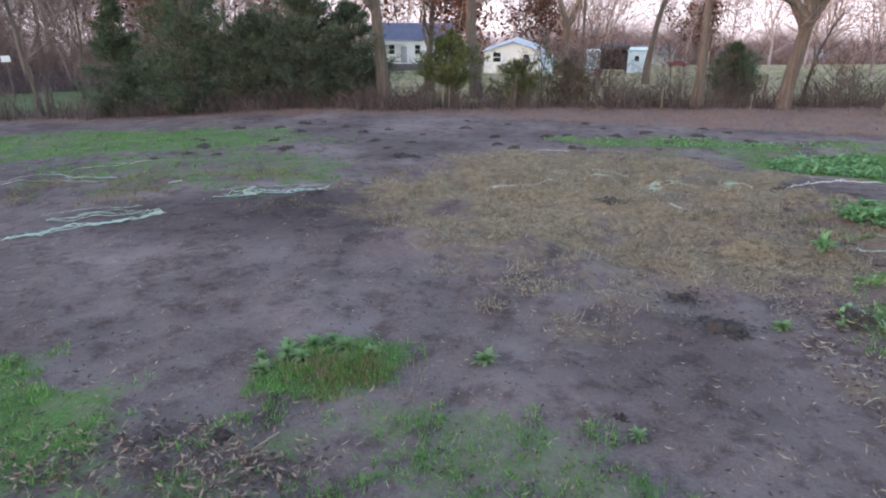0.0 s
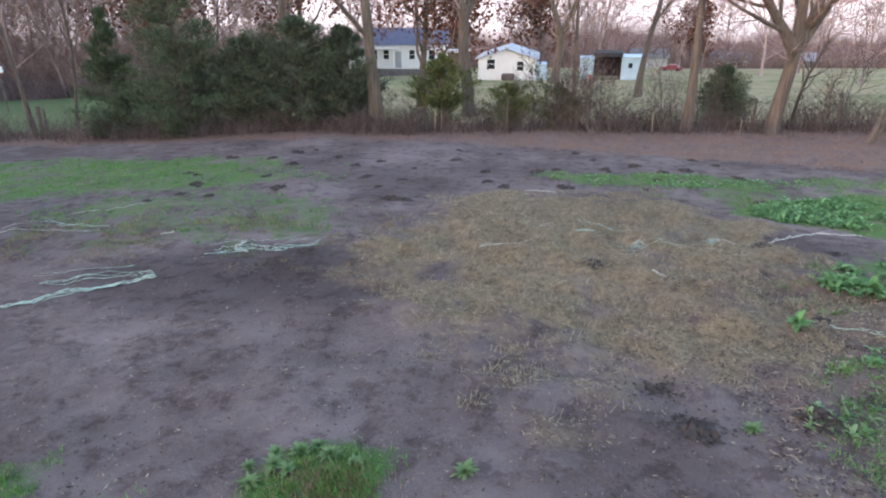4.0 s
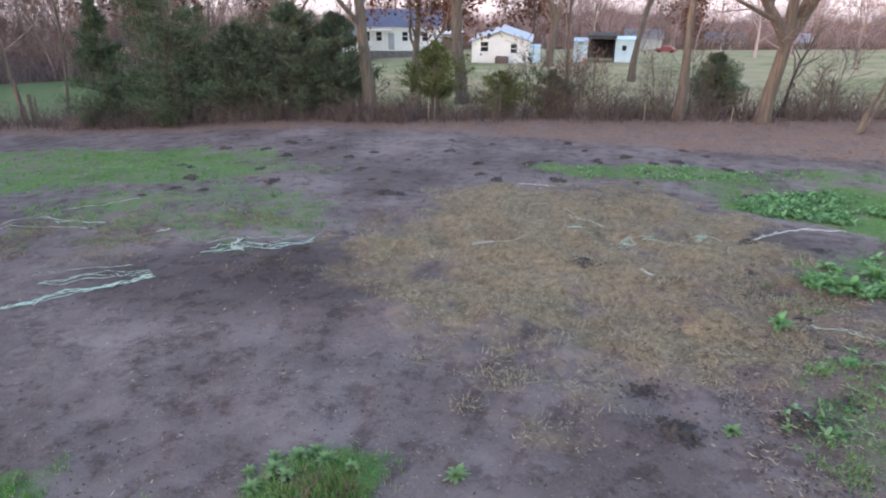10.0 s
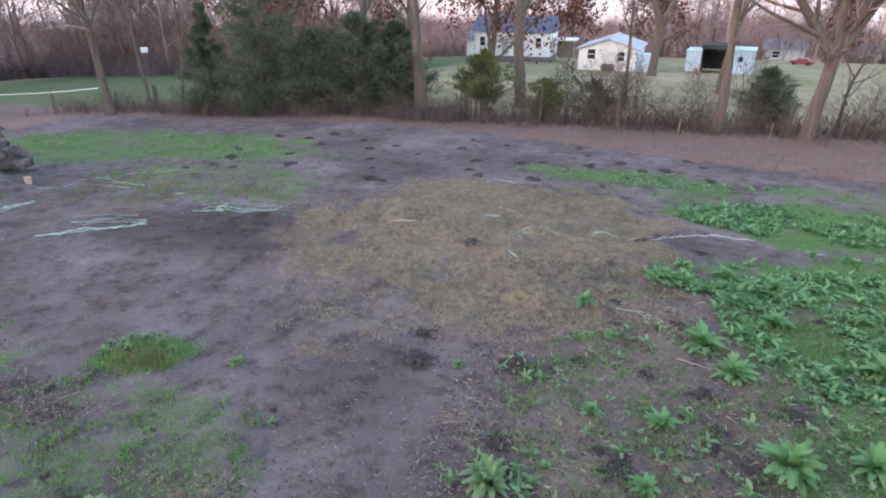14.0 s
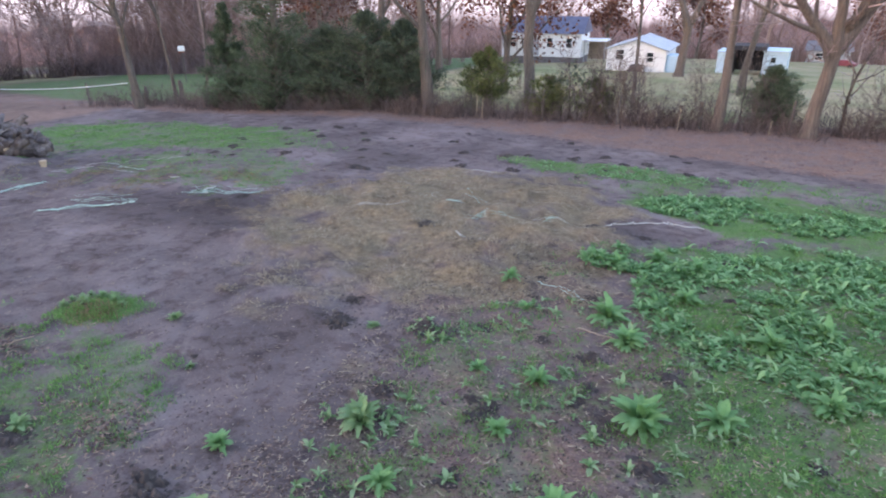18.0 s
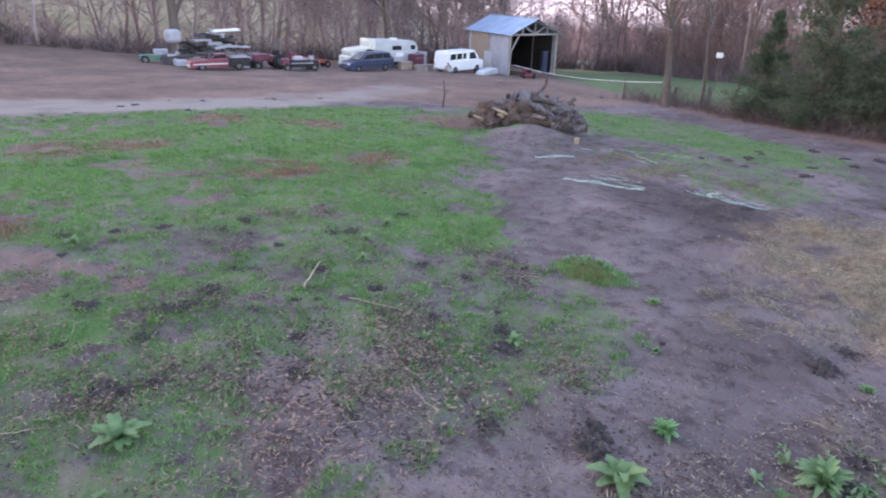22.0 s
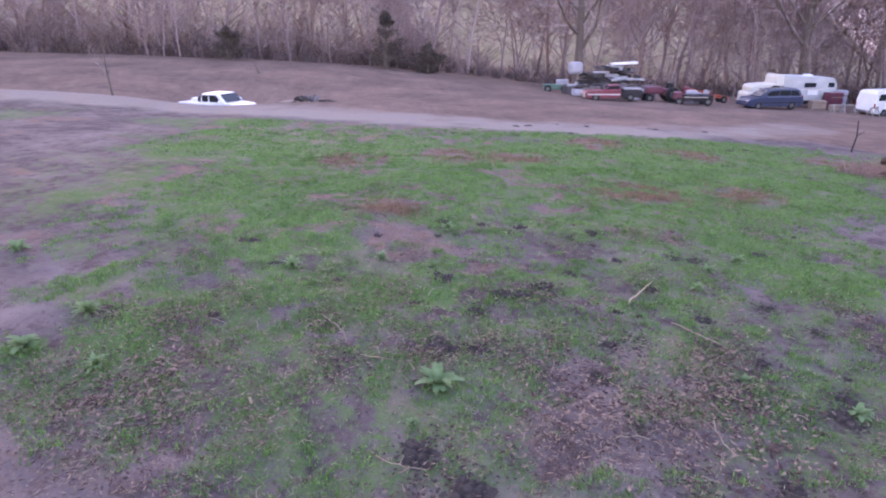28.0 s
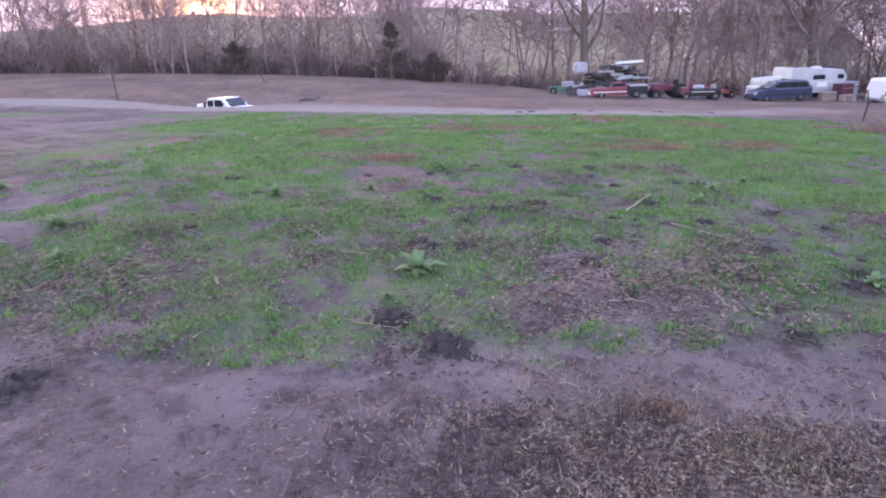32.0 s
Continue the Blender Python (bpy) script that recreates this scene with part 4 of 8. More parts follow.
YOUNG_PATTERNS = [wood_pattern(90 + i, 6.5, 80, 0.06, 12, 0.55) for i in range(5)]
FAR_PATTERNS = [wood_pattern(80 + i, 15.0, 110, 0.17, 10, 1.3) for i in range(5)]
WOOD_PATTERNS = [wood_pattern(70 + i, 15.0, 260) for i in range(6)]


def woods(name, places, label, mat, seed, lo=0.75, hi=1.25, kinds=None):
    rng = np.random.default_rng(seed)
    V, Q, base = [], [], 0
    for x, y in places:
        v, q = (kinds or WOOD_PATTERNS)[rng.integers(len(kinds or WOOD_PATTERNS))]
        a, s = rng.random() * 6.283, rng.uniform(lo, hi)
        w = s * rng.uniform(0.85, 1.2)
        c, n = math.cos(a) * w, math.sin(a) * w
        V.append(np.stack([v[:, 0] * c - v[:, 1] * n + x, v[:, 0] * n + v[:, 1] * c + y, v[:, 2] * s + float(land(x, y)) - 0.1], -1))
        Q.append(q + base)
        base += len(v)
    ob = np_part(name, np.concatenate(V), np.concatenate(Q), mat)
    return tagged(ob, label, "woods", kind="stuff")


def scatter(rng, n, x0, x1, y0, y1):
    return np.stack([rng.uniform(x0, x1, n), rng.uniform(y0, y1, n)], -1)


wr = np.random.default_rng(5)
west_edge = lambda y: np.interp(y, [-120, -60, -40, -20, 0, 20, 40, 60], [-40, -52, -60, -70, -69, -67, -62, -56])
wy = np.concatenate([wr.uniform(-75, -20, 20), wr.uniform(-20, 50, 40)])
west_places = np.stack([west_edge(wy) - 2 - wr.exponential(8, 60), wy], -1)
woods("west_woods", west_places, "bare grey-brown woods beyond the parked vehicles", M_TWIG, 1)
wy = np.concatenate([wr.uniform(-75, 50, 20), wr.uniform(10, 46, 24)])
woods("west_woods_red", np.stack([west_edge(wy) - 5 - wr.exponential(10, 44), wy], -1), "bare woods with reddish twigs beyond the parked vehicles", M_TWIG_RED, 2)
young_y = np.concatenate([wr.uniform(-60, -16, 44), wr.uniform(14, 48, 50), wr.uniform(-16, 14, 14)])
woods("young_growth", np.stack([west_edge(young_y) - wr.exponential(6, 108), young_y], -1), "mauve-brown young bare trees along the woods edge", M_TWIG, 21, 0.6, 1.5, YOUNG_PATTERNS)
young_x = wr.uniform(-56, -18, 45)
gap_y = wr.uniform(46, 66, 46)
woods("north_west_corner", np.stack([-76 + 0.9 * (gap_y - 46) + wr.normal(0, 4, 46), gap_y], -1), "hazy mauve thicket at the corner of the woods", M_TWIG, 23, 0.5, 1.1, YOUNG_PATTERNS)
woods("corner_trees", np.stack([wr.uniform(-70, -54, 9), wr.uniform(56, 80, 9)], -1), "a few tall bare trees at the corner of the woods", M_TWIG_RED, 24, 0.7, 1.0, FAR_PATTERNS)
woods("young_growth_north", np.stack([young_x, 58 + wr.exponential(6, 45)], -1), "reddish young bare trees beyond the green field", M_TWIG_RED, 22, 0.7, 1.5, YOUNG_PATTERNS)
nw = np.stack([wr.uniform(-66, -20, 52), wr.uniform(58, 88, 52)], -1)
woods("north_west_woods", nw, "reddish bare woods beyond the green field", M_TWIG_RED, 3, 0.75, 1.25, FAR_PATTERNS)
nf = np.stack([np.concatenate([wr.uniform(-50, 40, 32), wr.uniform(40, 100, 14)]), wr.uniform(98, 124, 46)], -1)
woods("north_woods", nf, "hazy bare trees behind the far houses", M_TWIG_RED, 4, 0.65, 1.1, FAR_PATTERNS)
ne = np.stack([wr.uniform(30, 90, 14), wr.uniform(50, 110, 14)], -1)
woods("north_east_trees", ne, "scattered bare trees beyond the field", M_TWIG, 6, 0.6, 0.9, FAR_PATTERNS)
# trees to the south and east are never in view; added only for reflections
back = np.stack([wr.uniform(-40, 70, 8), wr.uniform(-75, -50, 8)], -1)
woods("south_woods", back, "unseen bare trees added behind the pasture for reflections", M_TWIG, 7, 0.75, 1.25, FAR_PATTERNS)
east = np.stack([wr.uniform(55, 80, 7), wr.uniform(-50, 40, 7)], -1)
woods("east_woods", east, "unseen bare trees added east of the pasture for reflections", M_TWIG, 8, 0.75, 1.25, FAR_PATTERNS)


def thicket(name, spots, tall, per, label, mat, seed, width=0.012, sides=3, kind="stuff"):
    """Dry stems rising from many spots, each bent its own way."""
    rng = np.random.default_rng(seed)
    lines = []
    for (x, y), h in zip(spots, tall):
        z = float(ground_z(x, y))
        for _ in range(per):
            a, lean = rng.random() * 6.283, rng.uniform(0.1, 0.75)
            hh = h * rng.uniform(0.5, 1.15)
            d = np.array([math.cos(a) * lean, math.sin(a) * lean, 1.0])
            b = np.array([x + rng.normal(0, 0.25), y + rng.normal(0, 0.25), z - 0.03])
            m = b + d * hh * 0.55 + rng.normal(0, 0.05, 3)
            e = m + (d + np.array([math.cos(a) * 0.5, math.sin(a) * 0.5, -0.35])) * hh * 0.45
            w = width * rng.uniform(0.6, 1.4)
            lines.append(([b, m, e], [w, w * 0.75, w * 0.35]))
    ob = np_part(name, *tube_arrays(lines, sides), mat)
    return tagged(ob, label, "brush", kind=kind)


br_rng = np.random.default_rng(9)
xs = br_rng.uniform(-24, 42, 860)
thicket("fence_row_brush", np.stack([xs, 26.4 + br_rng.normal(0, 0.7, 860) - 0.04 * np.clip(xs - 12, 0, 40) * 2], -1), br_rng.gamma(3.0, 0.28, 860).clip(0.25, 1.7), 11, "tangle of dry stems along the fence row", M_BRUSH, 10, 0.009)
woods("fence_row_saplings", np.stack([br_rng.uniform(-3, 36, 72), 27.0 + br_rng.normal(0, 0.9, 72)], -1), "thin bare shrubs standing in the fence row", M_BRUSH, 25, 0.16, 0.44, YOUNG_PATTERNS)
xs = br_rng.uniform(-2, 30, 260)
thicket("tall_fence_row_stems", np.stack([xs, 26.9 + br_rng.normal(0, 0.6, 260)], -1), br_rng.uniform(0.9, 2.1, 260), 7, "tall dry stems standing along the fence row", M_BRUSH, 26, 0.008)
xs = br_rng.uniform(-14, -1, 160)
thicket("cedar_underbrush", np.stack([xs, 25.5 + br_rng.normal(0, 0.35, 160)], -1), br_rng.uniform(0.5, 1.3, 160), 14, "dry brown stems under the cedars", M_BRUSH, 11, 0.011)


def understory_lift(y):
    """How tall the young growth stands along the woods: high in the south and north, low where the hill shows through."""
    gap = smooth01((y + 20) / 8) * (1 - smooth01((y - 9) / 9))
    return (1 - 0.6 * gap) * (1 - 0.42 * (1 - smooth01((y + 26) / 10))) * (0.75 + 0.45 * lump(y, y * 0.3, 7.0, 71) + 0.25 * lump(y, y * 0.3, 2.3, 72))


ws = br_rng.uniform(-85, 60, 520)
thicket("woods_edge_brush", np.stack([west_edge(ws) - br_rng.exponential(3.0, 520), ws], -1), br_rng.uniform(1.0, 3.6, 520) * (0.5 + 0.5 * understory_lift(ws)), 15, "tall dry brush along the woods edge", M_BRUSH, 12, 0.028)
ws = br_rng.uniform(-62, -20, 260)
thicket("far_field_brush", np.stack([ws, 57 + br_rng.exponential(3, 260)], -1), br_rng.uniform(1.2, 3.4, 260), 13, "dark brush at the far side of the green field", M_BRUSH_MAUVE, 13, 0.03)
ws = br_rng.uniform(-45, 110, 430)
thicket("far_hedge", np.stack([ws, 106 + br_rng.exponential(6, 430)], -1), br_rng.gamma(4.0, 1.0, 430).clip(1.5, 7), 14, "hazy hedge behind the far houses", M_TWIG_RED, 14, 0.05)
ws = br_rng.uniform(-75, 48, 300)
thicket("woods_understory", np.stack([west_edge(ws) - 3 - br_rng.exponential(9.0, 300), ws], -1), br_rng.gamma(3.0, 1.7, 300).clip(1.2, 13) * understory_lift(ws), 12, "dense grey-brown young growth inside the woods", M_TWIG, 15, 0.03)
ws = br_rng.uniform(-75, 48, 200)
thicket("red_understory", np.stack([west_edge(ws) - 3 - br_rng.exponential(9.0, 200), ws], -1), br_rng.gamma(3.0, 1.7, 200).clip(1.2, 13) * understory_lift(ws), 12, "dense reddish young growth inside the woods", M_TWIG_RED, 16, 0.03)
ws = br_rng.uniform(-62, -18, 260)
thicket("north_west_understory", np.stack([ws, 59 + br_rng.exponential(9, 260)], -1), br_rng.gamma(3.0, 1.7, 260), 12, "dense reddish young growth beyond the green field", M_TWIG_RED, 17, 0.03)
ws = np.concatenate([br_rng.uniform(-80, -13, 300), br_rng.uniform(-13, 10, 40)])
thicket("sunset_understory", np.stack([west_edge(ws) - 2 - br_rng.exponential(7.0, 340), ws], -1), br_rng.gamma(6.0, 0.62, 340).clip(1.5, 6.5), 16, "dense mauve-brown young growth under the sunset woods", M_BRUSH_MAUVE, 27, 0.03)
sy = br_rng.uniform(-80, -14, 84)
woods("sunset_saplings", np.stack([west_edge(sy) - 4 - br_rng.exponential(9.0, 84), sy], -1), "mauve-brown saplings inside the sunset woods", M_TWIG_RED, 28, 0.45, 0.95, YOUNG_PATTERNS)
conifer("evergreen_shrub", -65.5, -18.3, 41, 6.2, 4.6, "dark evergreen in the woods edge", M_WOODBUSH, 3500, 0.17, 1.2, clumps=60)
conifer("evergreen_shrub", -59.2, -34.2, 42, 3.2, 5.0, "dark thicket under the sunset woods", M_WOODBUSH, 2800, 0.17, 1.3, clumps=50)
conifer("evergreen_shrub", -64.0, -13.2, 43, 3.0, 4.2, "dark cedar clump in the bare woods", M_WOODBUSH, 3500, 0.17, 1.3, clumps=46)
bare_tree("tree", -64.0, 3.2, 61, "big spreading bare tree behind the lumber stack", height=17, r0=0.5, first=0.2, n_limbs=13, spread=52, depth=3, group="bare trees by the vehicles")
bare_tree("tree", -66.0, 27.0, 62, "big bare tree behind the camper", height=18, r0=0.5, first=0.25, n_limbs=13, spread=50, depth=3, group="bare trees by the vehicles")
bare_tree("sapling", -28.5, -27.6, 63, "thin dead sapling leaning on the brown slope", height=3.8, r0=0.06, first=0.15, n_limbs=7, spread=22, depth=2, lean=(0.05, -0.12))
bare_tree("dead_stem", -46.6, -25.6, 64, "short leaning dead stem at the edge of the slope", height=0.95, r0=0.1, first=0.6, n_limbs=2, spread=40, depth=1, lean=(0.2, -0.45))


# ---------------------------------------------------------------- fence row
fence = thing("wire_fence", 0, 26.0, 0, 0, "old wire fence with weathered wooden posts in brush", "fence")
for px_ in np.arange(-24, 43, 3.35):
    py_ = 26.3 - 0.08 * max(0, px_ - 12) + 0.15 * math.sin(px_ * 1.7)
    pz_ = float(ground_z(px_, py_))
    bm = bmesh.new()
    cyl(bm, (px_, py_ - 26.0, pz_ - 0.2), (px_ + 0.05 * math.sin(px_ * 5), py_ - 26.0, pz_ + 1.25 + 0.1 * math.sin(px_ * 3.1)), 0.065, 0.055, 8)
    part("post", bm, M_POST, fence)
for hgt in (0.35, 0.75, 1.12):
    pts = []
    for px_ in np.arange(-24, 43, 1.1):
        py_ = 26.3 - 0.08 * max(0, px_ - 12) + 0.15 * math.sin(px_ * 1.7)
        pts.append((px_, py_ - 26.0 - 0.06, float(land(px_, py_)) + hgt + 0.02 * math.sin(px_ * 2)))
    np_part("wire", *tube_arrays([(pts, [0.006] * len(pts))], 4), M_WIRE, fence)
for px_, py_, tall in ((-17.92, 27.0, 1.35), (-20.6, 27.2, 1.0)):
    bm = cyl(bmesh.new(), (0, 0, -0.2), (0.04, 0, tall), 0.1, 0.09, 9)
    p_ = part("corner_post", bm, M_POST)
    p_.location = (px_, py_, float(ground_z(px_, py_)))
    tagged(p_, "thick dark weathered corner post", "post")
for px_, py_, tall, rr in ((-0.15, 25.7, 0.95, 0.03), (0.1, 25.75, 0.9, 0.025), (8.6, 25.4, 0.9, 0.018), (12.0, 25.2, 0.6, 0.018), (13.3, 13.2, 0.9, 0.013)):
    bm = cyl(bmesh.new(), (0, 0, -0.1), (0.03, 0.02, tall), rr, rr * 0.8, 7)
    p_ = part("stake", bm, M_STICK)
    p_.location = (px_, py_, float(ground_z(px_, py_)))
    tagged(p_, "thin pale wooden stake in the ground", "stake")


# ---------------------------------------------------------------- houses to the north
def window_part(parent, x, y, z, w, h, glass=M_GLASS):
    """A window in a wall that faces -y: frame, pane and sill."""
    bm = bmesh.new()
    for sx in (-1, 1):
        box(bm, x + sx * (w / 2 + 0.04), y - 0.03, z, 0.08, 0.08, h + 0.16)
    for sz in (-1, 1):
        box(bm, x, y - 0.03, z + sz * (h / 2 + 0.04), w, 0.08, 0.08)
    box(bm, x, y - 0.02, z, w, 0.05, 0.05)
    f = part("window", bm, M_WHITE, parent)
    part("pane", boxed(x, y - 0.005, z, w, 0.03, h), glass, f)
    part("sill", boxed(x, y - 0.07, z - h / 2 - 0.1, w + 0.2, 0.14, 0.05), M_WHITE, f)
    return f


def siding(parent, x0, x1, y, z0, z1, mat, gable=None, step=0.2):
    """Lapped boards on a wall that faces -y; gable: the height at which the roof slope begins, and the peak's."""
    n = int((z1 - z0) / step)
    bm = bmesh.new()
    for i in range(n):
        za, zb = z0 + i * step, z0 + (i + 1) * step
        cut = 0.0
        if gable and zb > gable[0]:
            cut = (x1 - x0) / 2 * min(0.97, (zb - gable[0]) / (gable[1] - gable[0]))
        vs = [bm.verts.new(v) for v in ((x0 + cut, y - 0.035, za), (x1 - cut, y - 0.035, za), (x1 - cut, y - 0.006, zb), (x0 + cut, y - 0.006, zb), (x0 + cut, y, za), (x1 - cut, y, za))]
        bm.faces.new(vs[:4])
        bm.faces.new((vs[0], vs[4], vs[5], vs[1]))
    return part("siding", bm, mat, parent)


def gable_house(x, y, width, deep, eave, peak, rz, label, roof_mat, wall_mat=M_WHITE):
    h_ = thing("house", x, y, float(land(x, y)) - 0.05, rz, label, "house", "houses beyond the field")
    w2 = width / 2
    bm = bmesh.new()
    out = [(-w2, 0), (w2, 0), (w2, eave), (0, peak), (-w2, eave)]
    a = [bm.verts.new((u, 0, v)) for u, v in out]
    b = [bm.verts.new((u, deep, v)) for u, v in out]
    bm.faces.new(a), bm.faces.new(b[::-1])
    for i in range(5):
        bm.faces.new((a[i], b[i], b[(i + 1) % 5], a[(i + 1) % 5]))
    bmesh.ops.recalc_face_normals(bm, faces=bm.faces)
    part("wall", bm, wall_mat, h_)
    siding(h_, -w2, w2, 0, 0.25, peak - 0.1, wall_mat, (eave, peak))
    sl = math.hypot(w2, peak - eave)
    an = math.atan2(peak - eave, w2)
    for s in (-1, 1):
        bm = boxed(0, 0, 0, sl + 0.45, deep + 0.6, 0.1)
        bmesh.ops.rotate(bm, verts=bm.verts, cent=(0, 0, 0), matrix=Matrix.Rotation(s * an, 3, "Y"))
        bmesh.ops.translate(bm, verts=bm.verts, vec=(s * (w2 / 2 + 0.1), deep / 2, (eave + peak) / 2 + 0.03))
        part("roof", bm, roof_mat, h_)
    return h_


gh = gable_house(4.5, 65.0, 5.65, 8.0, 2.05, 2.95, -6, "white gabled cottage with two dark windows", M_TIN)
window_part(gh, -1.55, -0.035, 1.55, 0.75, 0.9)
window_part(gh, 1.35, -0.035, 1.4, 0.6, 0.85)
part("foundation_shrub", boxed(0.2, -0.5, 0.35, 1.3, 0.7, 0.75, 0.2), M_BRUSH, gh, "dark brown shrub against the wall")
part("lean_to", boxed(3.4, 1.5, 0.8, 1.1, 2.4, 1.6, 0.04), M_TINBLUE, gh, "pale blue tin lean-to")

bh = thing("house", -6.75, 75.0, float(land(-6.75, 75)) + 0.85, -3, "long white house with a blue metal roof", "house", "houses beyond the field")
bh.scale = (0.73, 0.75, 0.86)
part("wall", boxed(0, 3.5, 1.45, 12.4, 7, 3.1), M_WHITE, bh)
part("foundation", boxed(0, 3.5, -0.7, 12.2, 6.8, 1.5), M_STACK, bh, "grey block foundation")
siding(bh, -6.2, 6.2, 0, 0.1, 2.95, M_WHITE)
bm = poly_prism(bmesh.new(), [(-0.5, 2.95), (7.5, 2.95), (3.5, 5.0)], -6.6, 6.6)
part("roof", bm, M_BLUEROOF, bh)
for wx in (-4.8, -2.9, 1.2, 4.3):
    window_part(bh, wx, -0.035, 1.75, 0.85, 1.15)
part("door", boxed(-1.0, -0.03, 1.1, 0.95, 0.08, 2.1, 0.01), M_TIN, bh, "grey front door")
for wx in (-4.0, -2.2, -1.6):
    part("porch_post", boxed(wx, -1.1, 1.25, 0.14, 0.14, 2.5), M_WHITE, bh)
part("porch_roof", boxed(-2.8, -0.7, 2.56, 4.0, 1.5, 0.12), M_WHITE, bh)
cp = thing("carport", -0.75, 75.4, float(land(-0.75, 75.4)) + 0.25, -3, "open carport with pale flat roof beside a house", "carport")
cp.scale = (0.62, 0.7, 1.0)
part("roof", boxed(0, 2.5, 2.3, 4.2, 5.0, 0.14), M_WHITE, cp)
for wx, wy_ in ((-1.9, 0.2), (1.9, 0.2), (-1.9, 4.8), (1.9, 4.8)):
    part("post", boxed(wx, wy_, 1.1, 0.12, 0.12, 2.3), M_TIN, cp)
part("back_wall", boxed(0, 4.7, 1.05, 3.9, 0.1, 2.1), M_PLANK, cp)

ts = thing("field_shed", 15.1, 66.5, float(land(15.1, 66.5)) - 0.05, -10, "pale blue tin shed with a dark open front", "shed")
part("left_wall", boxed(-3.0, 0.0, 1.05, 1.7, 0.1, 2.2), M_TINBLUE, ts)
part("right_wall", boxed(2.5, 0.0, 1.15, 2.6, 0.1, 2.4), M_TINBLUE, ts)
# back wall is near-black: the shade of the open front in its colour
part("back_wall", boxed(0, 4.5, 1.15, 7.6, 0.1, 2.3), M_DARK, ts)
part("side_wall", boxed(-3.85, 2.25, 1.05, 0.1, 4.4, 2.1), M_TINBLUE, ts)
part("side_wall", boxed(3.8, 2.25, 1.15, 0.1, 4.4, 2.3), M_TINBLUE, ts)
# added near-black walls that darken the opening as its shade would
part("inner_wall", boxed(-2.1, 2.25, 1.15, 0.1, 4.4, 2.3), M_DARK, ts)
part("inner_wall", boxed(1.15, 2.25, 1.15, 0.1, 4.4, 2.3), M_DARK, ts)
part("roof", boxed(2.5, 2.2, 2.42, 2.9, 5.0, 0.1), M_TINBLUE, ts)
part("roof", boxed(-3.0, 2.2, 2.2, 1.9, 5.0, 0.1), M_TINBLUE, ts)
bm = poly_prism(bmesh.new(), [(-0.4, 2.45), (-0.2, 2.85), (2.2, 3.0), (4.7, 2.7), (4.7, 2.4)], -2.2, 1.3)
part("sagging_roof", bm, M_DARK, ts, "ragged dark sagging roof")
part("small_window", boxed(2.3, -0.08, 1.55, 0.5, 0.06, 0.5), M_GLASS, ts)
ts.scale = (0.8, 0.8, 0.92)
part("red_bin", boxed(-2.5, -0.5, 0.25, 0.4, 0.4, 0.5, 0.05), M_ORANGE, ts, "orange-red tub beside the shed")


def low_house(x, y, w, hgt, rz, label, wall, roof):
    h_ = thing("house", x, y, float(land(x, y)), rz, label, "house", "houses beyond the field")
    part("wall", boxed(0, 2.5, hgt / 2, w, 5, hgt), wall, h_)
    part("roof", poly_prism(bmesh.new(), [(-0.4, hgt), (5.4, hgt), (2.5, hgt + 1.2)], -w / 2 - 0.3, w / 2 + 0.3), roof, h_)
    for k in range(int(w / 3)):
        window_part(h_, -w / 2 + 1.6 + 3 * k, -0.02, hgt * 0.58, 0.9, 0.9)
    return h_


low_house(-15.5, 104, 7, 2.6, 0, "small distant white house between trees", M_WHITE, M_GREYROOF)
low_house(29, 106, 5.5, 1.9, -10, "small distant pale house beyond the field", M_CARGREY, M_GREYROOF)
low_house(44, 112, 6, 1.8, -15, "distant white low building beyond the field", M_WHITE, M_GREYROOF)
low_house(55, 110, 4.5, 1.6, -20, "distant pale trailer home beyond the field", M_CARGREY, M_TIN)
low_house(-46, 84, 8, 2.6, 25, "distant pale building hidden in woods", M_WHITE, M_GREYROOF)
oc = thing("far_car", 27.4, 88.0, float(land(27.4, 88)), 60, "distant orange-red car in the field", "car")
oc.scale = (0.6, 0.6, 0.6)
part("body", poly_prism(bmesh.new(), [(-2.2, 0.3), (2.2, 0.3), (2.2, 0.85), (1.2, 0.95), (0.6, 1.4), (-1.0, 1.4), (-1.5, 0.95), (-2.2, 0.85)], -0.85, 0.85, 0.06), M_CARRED, oc)
for wy_ in (-1.35, 1.35):
    for wx in (-0.78, 0.78):
        part("wheel", cyl(bmesh.new(), (wx - 0.1, wy_, 0.31), (wx + 0.1, wy_, 0.31), 0.31, n=14), M_RUBBER, oc)
hoop = thing("basketball_hoop", -31.8, 43.6, float(land(-31.8, 43.6)), 35, "white basketball backboard on a thin pole", "hoop")

part("pole", cyl(bmesh.new(), (0, 0, -0.2), (0, 0, 2.9), 0.045), M_POST, hoop)
part("backboard", boxed(0, -0.35, 2.95, 0.55, 0.05, 0.42, 0.01), M_WHITE, hoop)
part("arm", boxed(0, -0.17, 2.8, 0.06, 0.34, 0.06), M_TIN, hoop)
bm = bmesh.new()
bmesh.ops.create_circle(bm, segments=16, radius=0.23)
rim_pts = [(0.23 * math.cos(a), -0.62 + 0.23 * math.sin(a), 2.68) for a in np.linspace(0, 6.2832, 17)]
bm.free()
np_part("rim", *tube_arrays([(rim_pts, [0.012] * 17)], 5), M_ORANGE, hoop)


# ---------------------------------------------------------------- pole shed in the west
def place_z(x, y):
    return float(ground_z(x, y))


SH = thing("pole_shed", -46.6, 34.5, place_z(-46, 33) - 0.05, 90, "open-fronted pole shed with a blue-grey metal roof", "shed")
